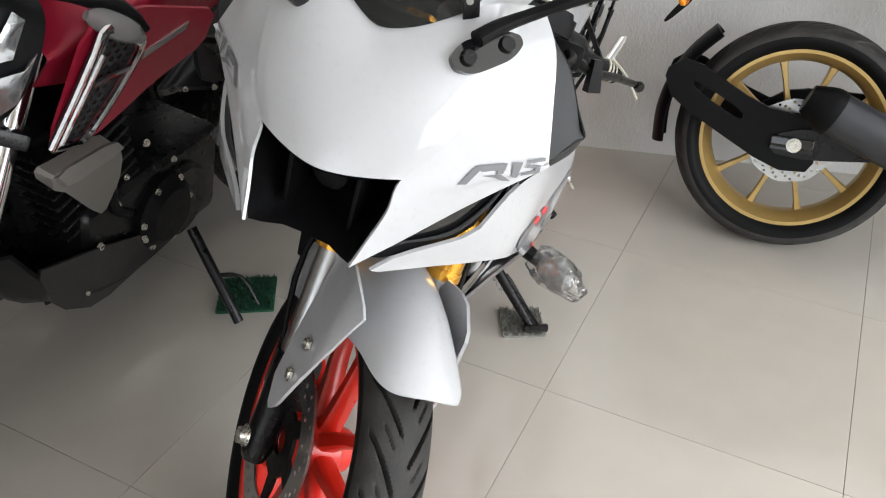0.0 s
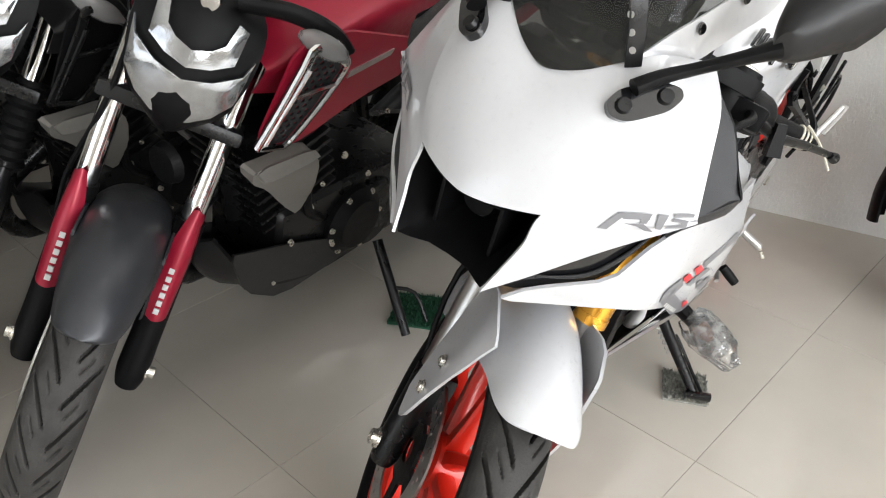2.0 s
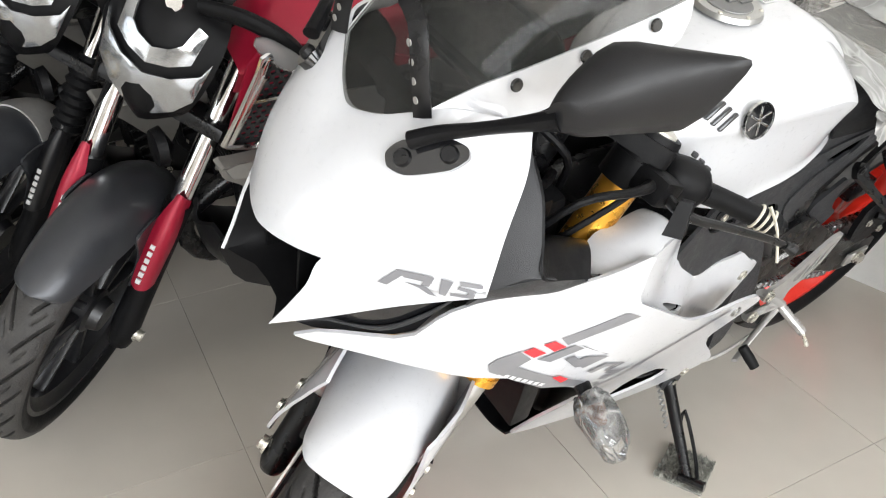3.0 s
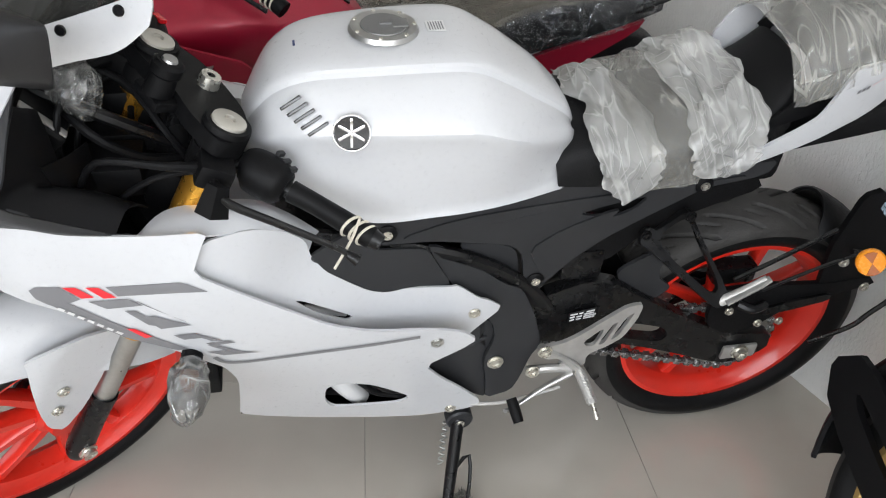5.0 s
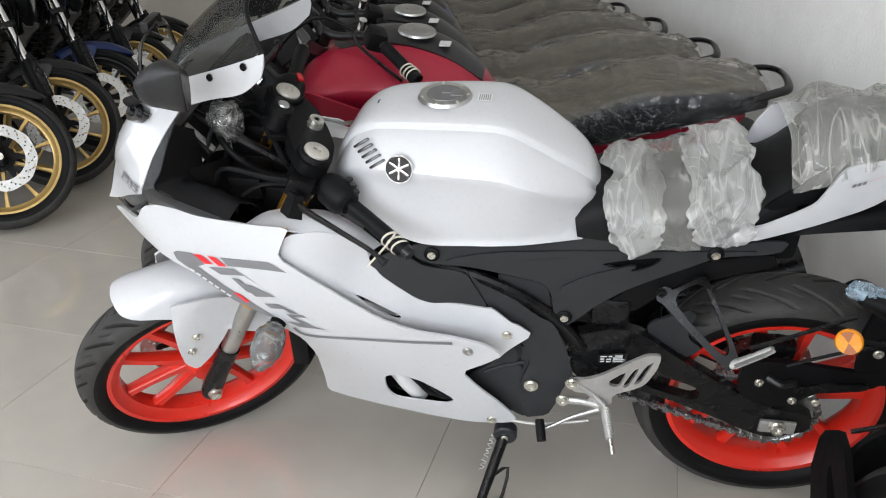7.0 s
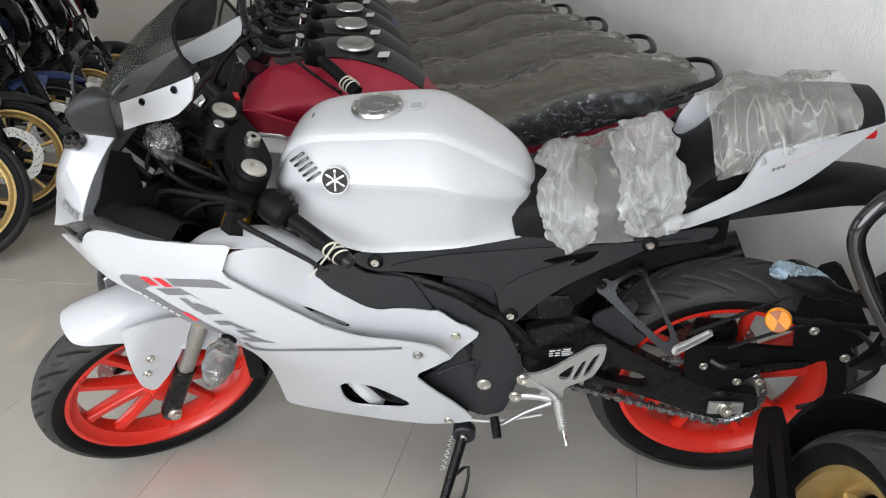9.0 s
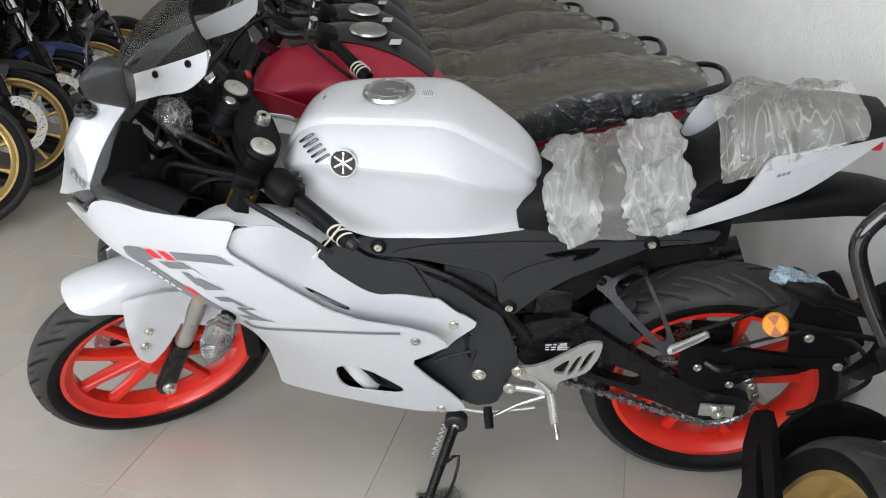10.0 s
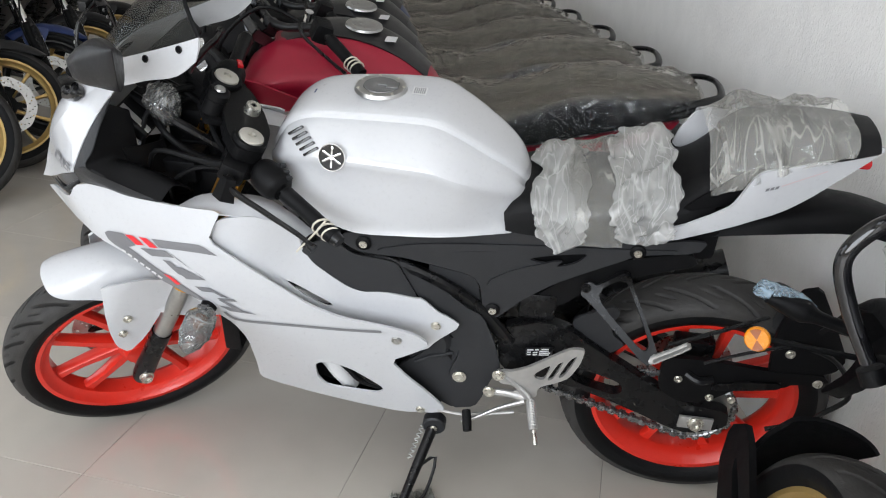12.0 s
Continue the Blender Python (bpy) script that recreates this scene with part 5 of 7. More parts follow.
    part("wiring_loom", joined(tube([(-0.58, -0.03, 0.96), (-0.52, -0.09, 0.92), (-0.46, -0.08, 0.87), (-0.40, -0.04, 0.84)], 0.007, 8), tube([(-0.57, 0.02, 0.98), (-0.48, 0.0, 0.95), (-0.42, -0.07, 0.90), (-0.39, -0.05, 0.82)], 0.006, 8)), BLACK, bike)
    # Added blocks, no known part: they hide bright floor seen through the cockpit.
    part("gap_block", joined(box(-0.56, -0.45, 0.0, 0.15, 0.84, 0.93, 0.012), box(-0.53, -0.44, -0.02, 0.10, 0.80, 0.87, 0.010)), BLACK, bike, "black filler blocks added to darken the gap behind the nose")
    part("radiator", box(-0.44, -0.40, -0.15, 0.15, 0.40, 0.68, 0.006), BLACK, bike, "black radiator")
    part("headstock", tube([(-0.44, 0, 0.80), (-0.38, 0, 0.93)], 0.035, 16, 1), SATIN, bike)
    nose_floor = [[(-0.66, -0.10, 0.80), (-0.66, 0, 0.80), (-0.66, 0.10, 0.80)], [(-0.60, -0.12, 0.80), (-0.60, 0, 0.80), (-0.60, 0.12, 0.80)], [(-0.47, -0.15, 0.76), (-0.47, 0, 0.74), (-0.47, 0.15, 0.76)]]
    part("lower_cowl", skin(nose_floor, 3, 3, 0.004), BLACK, bike)

    # engine and belly
    part("engine_block", joined(box(-0.33, 0.14, -0.115, 0.115, 0.30, 0.58, 0.03, 3), box(-0.28, -0.08, -0.09, 0.09, 0.55, 0.72, 0.02), moved(lathe([(0, -0.13), (0.085, -0.13), (0.095, -0.12), (0.095, 0.12), (0, 0.13)], 28, False), Matrix.Translation((0.0, 0, 0.42)))), SATIN, bike, "black engine")
    part("sprocket_lid", moved(lathe([(0, -0.006), (0.05, -0.006), (0.062, 0.004), (0.062, 0.012), (0, 0.012)], 28, False), Matrix.Translation((0.02, -0.128, 0.47))), GREYP, bike)
    part("belly_pan", skin(mirrored([[(-0.38, 0, 0.255), (-0.38, -0.06, 0.258), (-0.38, -0.10, 0.275)], [(-0.2, 0, 0.235), (-0.2, -0.07, 0.24), (-0.2, -0.118, 0.27)], [(0.06, 0, 0.24), (0.06, -0.09, 0.245), (0.06, -0.158, 0.29)]]), 4, 4, 0.004), BLACK, bike)
    part("exhaust_muffler", tube([(0.12, 0.12, 0.30), (0.3, 0.17, 0.34), (0.42, 0.19, 0.40), (0.72, 0.20, 0.52)], [0.03, 0.05, 0.06, 0.055], 18), SATIN, bike, "black exhaust muffler")

    # tank
    def section(x, zt, yc, yb, zb, yl, zl):
        zc = zt - 0.012
        half = [(0, zt), (yc * 0.5, zt - 0.001), (yc * 0.86, zt - 0.005), (yc * 0.97, zc), (yc * 0.99, zc - 0.008), (yc + 0.012, zc - 0.013), (yc * 0.5 + yb * 0.5 + 0.006, zc * 0.5 + zb * 0.5 + 0.002), (yb - 0.004, zb + 0.012), (yb, zb), (yb - 0.006, zb - 0.022),
                (yb * 0.72 + yl * 0.28 - 0.006, zb * 0.6 + zl * 0.4), (yb * 0.3 + yl * 0.7 - 0.004, zb * 0.25 + zl * 0.75), (yl, zl + 0.012), (yl + 0.004, zl)]
        return [(x, -y, z) for y, z in half]
    tank = [section(-0.315, 0.905, 0.030, 0.060, 0.872, 0.075, 0.845), section(-0.290, 0.948, 0.055, 0.095, 0.892, 0.105, 0.835), section(-0.262, 0.982, 0.072, 0.118, 0.912, 0.120, 0.815), section(-0.215, 1.005, 0.086, 0.142, 0.925, 0.132, 0.795), section(-0.13, 1.014, 0.096, 0.160, 0.932, 0.146, 0.770),
            section(-0.03, 1.018, 0.100, 0.168, 0.932, 0.148, 0.774), section(0.025, 1.014, 0.099, 0.170, 0.930, 0.145, 0.776), section(0.075, 0.990, 0.094, 0.164, 0.912, 0.138, 0.778), section(0.125, 0.958, 0.086, 0.140, 0.890, 0.126, 0.780),
            section(0.165, 0.930, 0.074, 0.112, 0.872, 0.113, 0.780), section(0.195, 0.902, 0.058, 0.086, 0.858, 0.10, 0.778), section(0.214, 0.868, 0.035, 0.055, 0.838, 0.085, 0.776)]
    part("fuel_tank", skin(mirrored(tank), 5, 2, 0.004), WHITE, bike, "pearl white fuel tank", sharp=24)
    cap = part("filler_cap", moved(joined(lathe([(0, 0.004), (0.034, 0.006), (0.040, 0.008), (0.050, 0.007), (0.053, 0.0), (0, 0.0)], 40, False, "z")), Matrix.Translation((-0.098, 0.0, 1.0175))), STEEL, bike, "round metal fuel filler cap")
    part("cap_lock", moved(joined(lathe([(0, 0.0015), (0.0345, 0.0015), (0.0355, 0.0), (0, 0.0)], 36, False, "z"), box(0.012, 0.036, -0.013, 0.013, 0.0005, 0.004, 0.0015), box(-0.006, 0.012, -0.004, 0.004, 0.001, 0.0045, 0.001)), Matrix.Translation((-0.098, 0.0, 1.0245))), CAPG, cap, "grey lock lid")
    for k in range(7):
        a = 2 * math.pi * k / 7
        part("cap_screw", moved(lathe([(0, 0.002), (0.003, 0.002), (0.0035, 0), (0, 0)], 8, False, "z"), Matrix.Translation((-0.098 + 0.0455 * math.cos(a), 0.0455 * math.sin(a), 1.0245))), BOLT, cap)
    part("warning_sticker", box(-0.034, -0.006, -0.016, 0.016, 1.0196, 1.0205, 0), PALEB, bike, "small warning sticker")
    part("sticker_printing", joined(*(box(-0.031 + 0.004 * k, -0.029 + 0.004 * k, -0.013, 0.012, 1.0206, 1.0209, 0) for k in range(6))), DECAL, bike)
    part("tank_shield", moved(joined(lathe([(0, 0.001), (0.013, 0.001), (0.013, 0), (0, 0)], 5, False, "z")), Matrix.Translation((-0.222, 0.0, 1.0005)) @ Matrix.Rotation(-0.12, 4, "Y")), BLUEP, bike, "small blue shield sticker")
    n = Vector((-0.12, -1, 0.28))
    badge = Matrix.Translation((-0.163, -0.1540, 0.942)) @ n.to_track_quat("Z", "Y").to_matrix().to_4x4()
    b = part("tank_badge", moved(lathe([(0, 0.002), (0.0245, 0.002), (0.0252, 0.004), (0.0268, 0.004), (0.0275, 0.0), (0, 0.0)], 40, False, "z"), badge), CHROME, bike, "round chrome tank badge")
    part("badge_field", moved(lathe([(0, 0.0028), (0.0243, 0.0028), (0.0243, 0.001), (0, 0.001)], 40, False, "z"), badge), GLOSS, b)
    part("badge_star", moved(joined(*(moved(box(-0.0019, 0.0019, 0.0, 0.021, 0.0028, 0.0040, 0.0006), Matrix.Rotation(k * math.pi / 3, 4, "Z")) for k in range(6))), badge), CHROME, b)
    for k in range(5):
        q = Vector((-0.243 + 0.0088 * k, -0.1115 - 0.0070 * k, 0.968 - 0.0068 * k))
        n, d = Vector((-0.30, -0.85, 0.5)).normalized(), Vector((0.77, -0.1, 0.63))
        d = (d - n * d.dot(n)).normalized()
        turn = Matrix((d, n.cross(d), n)).transposed().to_4x4()
        part("tank_vent", moved(box(-0.017, 0.017, -0.0025, 0.0025, -0.004, 0.004, 0.0012), Matrix.Translation(q) @ turn), GLOSS, bike)

    # seats
    seat = mirrored([[(0.165, 0, 0.85), (0.165, -0.06, 0.845), (0.168, -0.105, 0.825), (0.175, -0.118, 0.79)], [(0.22, 0, 0.868), (0.22, -0.06, 0.866), (0.22, -0.110, 0.848), (0.22, -0.118, 0.785)], [(0.33, 0, 0.868), (0.33, -0.07, 0.867), (0.33, -0.125, 0.852), (0.33, -0.128, 0.79)],
                     [(0.45, 0, 0.88), (0.45, -0.07, 0.878), (0.45, -0.125, 0.86), (0.45, -0.128, 0.80)], [(0.53, 0, 0.925), (0.53, -0.07, 0.918), (0.53, -0.11, 0.89), (0.53, -0.118, 0.83)], [(0.57, 0, 0.975), (0.57, -0.06, 0.968), (0.57, -0.085, 0.94), (0.57, -0.1, 0.87)]])
    part("rider_seat", skin(seat, 4, 4, 0.004), VINYL, bike, "black vinyl rider seat")
    pill = mirrored([[(0.575, 0, 0.99), (0.575, -0.06, 0.985), (0.58, -0.095, 0.955)], [(0.63, 0, 1.022), (0.63, -0.07, 1.018), (0.63, -0.112, 0.985)], [(0.75, 0, 1.035), (0.75, -0.065, 1.03), (0.75, -0.1, 1.0)], [(0.84, 0, 1.035), (0.84, -0.045, 1.03), (0.84, -0.07, 1.012)]])
    part("pillion_seat", skin(pill, 4, 4, 0.02), VINYL, bike, "black vinyl pillion seat")
    part("seat_base", box(0.2, 0.6, -0.085, 0.085, 0.74, 0.83, 0.02), BLACK, bike)
    def band(spread, lift):
        return mirrored([[(x, 0, z + lift), (x, -0.075, z + lift - 0.002), (x + 0.004, -0.130 - lift * 0.4, z - 0.018 + lift * 0.6), (x + 0.004, -0.142 - lift * 0.3, (z + low) / 2), (x + 0.008, -0.146, low)] for x, z, low in spread])
    rear_band = band([(0.372, 0.880, 0.850), (0.392, 0.892, 0.822), (0.432, 0.905, 0.818), (0.462, 0.910, 0.818), (0.490, 0.905, 0.845)], 0.030)
    front_band = band([(0.226, 0.850, 0.845), (0.242, 0.858, 0.808), (0.274, 0.864, 0.782), (0.300, 0.864, 0.776), (0.328, 0.856, 0.805)], 0.022)
    middle = band([(0.285, 0.866, 0.79), (0.335, 0.878, 0.795), (0.395, 0.893, 0.80)], 0.022)
    film = part("seat_film", ragged(crumpled(skin(front_band, 26, 16), 0.009, 9, 5), 0.030, 2.3), FILM, bike, "milky crumpled film over the rider seat", sharp=20)
    part("film_fold", ragged(crumpled(skin(rear_band, 26, 16), 0.011, 10, 8), 0.030, 7.1), FILM, film, sharp=20)
    part("film_middle", crumpled(skin(middle, 12, 8), 0.006, 6, 2), FILMM, film, sharp=75)
    bag = mirrored([[(0.563, 0, 0.998), (0.563, -0.055, 0.993), (0.565, -0.090, 0.955), (0.575, -0.100, 0.915)], [(0.62, 0, 1.026), (0.62, -0.065, 1.022), (0.62, -0.106, 0.985), (0.615, -0.112, 0.945)], [(0.70, 0, 1.034), (0.70, -0.062, 1.030), (0.70, -0.098, 1.0), (0.70, -0.104, 0.988)], [(0.79, 0, 1.038), (0.79, -0.050, 1.034), (0.79, -0.078, 1.012), (0.78, -0.084, 1.0)]])
    part("pillion_film", crumpled(skin([[(x - 0.028 * (0.80 - x) / 0.24, y * 1.17, z + 0.012 - 0.010 * (y * y > 0.009)) for x, y, z in r] for r in bag], 24, 14), 0.009, 11, 9), FILMP, bike, "clear crumpled film over the pillion seat", sharp=20)

    hump = [(0.500, 0.895), (0.512, 0.940), (0.535, 0.978), (0.560, 0.990), (0.610, 0.985), (0.585, 0.925), (0.555, 0.895)]
    part("hump_flank", panel(hump, lambda x, z: 0.112, (), 0.02, 0.006, 1, 1), WHITE, bike, "pearl white flank of the seat hump")

    # rear end
    wheel("rear_wheel", bike, Matrix.Translation((0.650, 0, 0.314)), 0.314, 0.070, ORANGE, 0.11, 10, 0.06, label="orange-red cast rear wheel", tyre=20, fine=True)
    sp = [(0.650 + (0.088 + 0.005 * (k % 2)) * math.cos(k * math.pi / 40), 0.31 + (0.088 + 0.005 * (k % 2)) * math.sin(k * math.pi / 40)) for k in range(80)]
    part("sprocket", plate(sp, -0.078, 0.006, (), 0), STEEL, bike, "steel rear sprocket")
    c0, r0, c1, r1 = (0.175, 0.405), 0.036, (0.650, 0.312), 0.092
    loop = [(c1[0] + r1 * math.cos(a), c1[1] + r1 * math.sin(a)) for a in np.linspace(-1.75, 1.40, 26)] + [(c0[0] + r0 * math.cos(a), c0[1] + r0 * math.sin(a)) for a in np.linspace(1.4, 4.5, 10)]
    full, carry = [], 0.0
    for (ax, az), (bx, bz) in zip(loop, loop[1:] + loop[:1]):
        d = math.hypot(bx - ax, bz - az)
        while carry < d:
            sag = 0.018 * math.sin(math.pi * carry / d) if d > 0.3 and bz > az - 0.2 and az < 0.33 else 0
            full.append((ax + (bx - ax) * carry / d, az + (bz - az) * carry / d - sag, math.atan2(bz - az, bx - ax)))
            carry += 0.0135
        carry -= d
    links = [moved(box(-0.0085, 0.0085, -0.009 if i % 2 else -0.0065, 0.009 if i % 2 else 0.0065, -0.0085 if i % 2 else -0.005, 0.0085 if i % 2 else 0.005, 0.0025, 1), Matrix.Translation((x, -0.075, z)) @ Matrix.Rotation(-a, 4, "Y")) for i, (x, z, a) in enumerate(full)]
    part("drive_chain", joined(*links), CHAIN, bike, "dark steel drive chain")
    part("chain_guard", panel([(0.545, 0.50), (0.64, 0.505), (0.78, 0.492), (0.88, 0.50), (0.90, 0.478), (0.82, 0.46), (0.735, 0.447), (0.655, 0.378), (0.60, 0.372), (0.555, 0.40), (0.544, 0.43)], lambda x, z: 0.118, (), 0.04, 0.012, 1, -1), BLACK, bike, "black plastic chain guard")
    part("guard_rib", panel([(0.66, 0.425), (0.735, 0.438), (0.80, 0.452), (0.80, 0.47), (0.73, 0.462), (0.66, 0.445)], lambda x, z: 0.127, (), 0.04, 0.006, 1, -1), SATIN, bike)
    for x, z in ((0.662, 0.40), (0.71, 0.40), (0.585, 0.445)):
        part("bolt", bolt((x, -0.121, z), (0, -1, 0), 0.007), BOLT, bike)
    part("wheel_caliper", joined(box(0.575, 0.665, -0.06, -0.02, 0.455, 0.50, 0.008), tube([(0.60, -0.12, 0.462), (0.625, -0.135, 0.458), (0.655, -0.13, 0.462)], 0.009, 8)), SATIN, bike)
    part("tyre_hugger", arc_fender(0.335, 0, 0, [0.060, 0.074, 0.076, 0.070], 0.05, 0.004, 9, [4, 14, 26, 36]), BLACK, bike, "black hugger in front of the rear tyre", Matrix.Translation((0.650, 0, 0.314)))
    part("hugger_cheek", panel([(0.334, 0.55), (0.392, 0.584), (0.421, 0.601), (0.440, 0.585), (0.425, 0.555), (0.430, 0.520), (0.465, 0.495), (0.427, 0.460), (0.369, 0.485)], lambda x, z: 0.088, (), 0.03, 0.008, 2, -1), GREYP, bike, "dark grey hugger cheek")
    part("subframe_rail", panel([(0.24, 0.60), (0.33, 0.69), (0.43, 0.735), (0.55, 0.765), (0.57, 0.735), (0.47, 0.70), (0.37, 0.655), (0.30, 0.585)], lambda x, z: 0.095, (), 0.05, 0.02, 1, -1), BLACK, bike)
    part("rear_hugger", arc_fender(0.345, 0, 0, [0.060, 0.086, 0.092, 0.090, 0.060], 0.06, 0.006, 9, [112, 118, 132, 146, 152]), BLACK, bike, "black hugger over the back of the rear tyre", Matrix.Translation((0.650, 0, 0.314)))
    part("hugger_side", panel([(0.765, 0.651), (0.775, 0.712), (0.813, 0.725), (0.85, 0.664), (0.915, 0.548), (0.902, 0.509), (0.862, 0.493), (0.803, 0.441), (0.771, 0.471), (0.756, 0.588)], lambda x, z: 0.116, (), 0.04, 0.012, 1, -1), BLACK, bike, "black hugger side bracket")
    for x, z in ((0.797, 0.551), (0.875, 0.475)):
        part("bolt", bolt((x, -0.119, z), (0, -1, 0), 0.008), BOLT, bike)
    part("rear_mudguard", joined(skin(mirrored([[(0.56, 0, 0.83), (0.56, -0.06, 0.82), (0.56, -0.085, 0.80)], [(0.70, 0, 0.86), (0.70, -0.06, 0.85), (0.70, -0.08, 0.82)], [(0.86, 0, 0.87), (0.86, -0.045, 0.86), (0.86, -0.06, 0.825)], [(1.0, 0, 0.83), (1.0, -0.035, 0.82), (1.0, -0.05, 0.79)]]), 4, 4, 0.012)), BLACK, bike, "black rear mudguard")
    part("tail_light", box(0.815, 0.850, -0.035, 0.035, 0.955, 0.975, 0.008), REDL, bike, "red tail light")
    part("reserve_tank", box(0.22, 0.30, -0.10, -0.05, 0.55, 0.62, 0.01), SATIN, bike)
    part("swingarm_label", plate([(0.245, 0.455), (0.305, 0.465), (0.305, 0.492), (0.245, 0.482)], -0.1175, 0.001, (), 0), GLOSS, bike, "small black warning label with pale print")
    part("label_printing", joined(*(plate([(x, z + 0.1667 * (x - 0.25)), (x + w, z + 0.1667 * (x + w - 0.25)), (x + w, z + 0.003 + 0.1667 * (x + w - 0.25)), (x, z + 0.003 + 0.1667 * (x - 0.25))], -0.119, 0.001, (), 0, 0.1) for x, z, w in ((0.249, 0.461, 0.009), (0.249, 0.468, 0.009), (0.249, 0.475, 0.014), (0.266, 0.475, 0.008), (0.262, 0.460, 0.010), (0.262, 0.467, 0.010), (0.276, 0.459, 0.022), (0.276, 0.4645, 0.024), (0.276, 0.470, 0.020), (0.280, 0.4755, 0.016)))), PALEB, bike)

    part("wire_guard", joined(tube([(0.535, -0.16, 0.575), (0.60, -0.155, 0.605), (0.72, -0.145, 0.665)], 0.0045, 8, 3), tube([(0.623, -0.14, 0.517), (0.70, -0.15, 0.568), (0.78, -0.15, 0.60)], 0.0035, 8, 3),
                              tube([(0.78, -0.14, 0.60), (0.86, -0.14, 0.575), (0.91, -0.14, 0.53), (0.937, -0.14, 0.464), (0.90, -0.14, 0.41), (0.871, -0.14, 0.376), (0.80, -0.13, 0.33)], 0.0055, 8, 5)), SATIN, bike, "thin black wire guard beside the rear wheel")
    # side stand, reaching the pad on the floor
    inv = m.inverted()
    foot = inv @ Vector((0.020, -0.265, 0.022))
    piv = Vector((0.05, -0.125, 0.21))
    part("side_stand", tube([piv, piv.lerp(foot, 0.12), piv.lerp(foot, 0.5), foot], [0.018, 0.0135, 0.0125, 0.010], 14), SATIN, bike, "black side stand")
    part("stand_pivot", moved(lathe([(0, -0.020), (0.008, -0.020), (0.008, -0.015), (0.024, -0.015), (0.028, -0.011), (0.028, 0.012), (0, 0.012)], 28, False), Matrix.Translation(piv)), GREYP, bike, "round stand pivot")
    part("bolt", bolt(piv + Vector((0, -0.019, 0)), (0, -1, 0), 0.007, 0.004), BOLT, bike)
    part("stand_spring", tube([piv + Vector((-0.024 + 0.006 * math.sin(k * 1.3), 0.006, 0)) + (foot - piv) * (0.02 + 0.012 * k) for k in range(38)], 0.002, 6, 1), STEEL, bike)
    f0 = m.to_3x3().inverted() @ Vector((0, 0, 1))
    fx = m.to_3x3().inverted() @ Vector((0.8, 0.6, 0))
    fy = m.to_3x3().inverted() @ Vector((0.5, -0.87, 0))
    part("stand_foot", tube([foot - fy * 0.02, foot + fy * 0.035], [0.02, 0.024], 10, 1, 0.45), SATIN, bike)
    part("stand_lug", tube([piv.lerp(foot, 0.55), piv.lerp(foot, 0.55) + fx * 0.05 + f0 * 0.02, foot + fx * 0.06 + f0 * 0.02, foot + fy * 0.02], 0.004, 8, 3), SATIN, bike)
    return bike


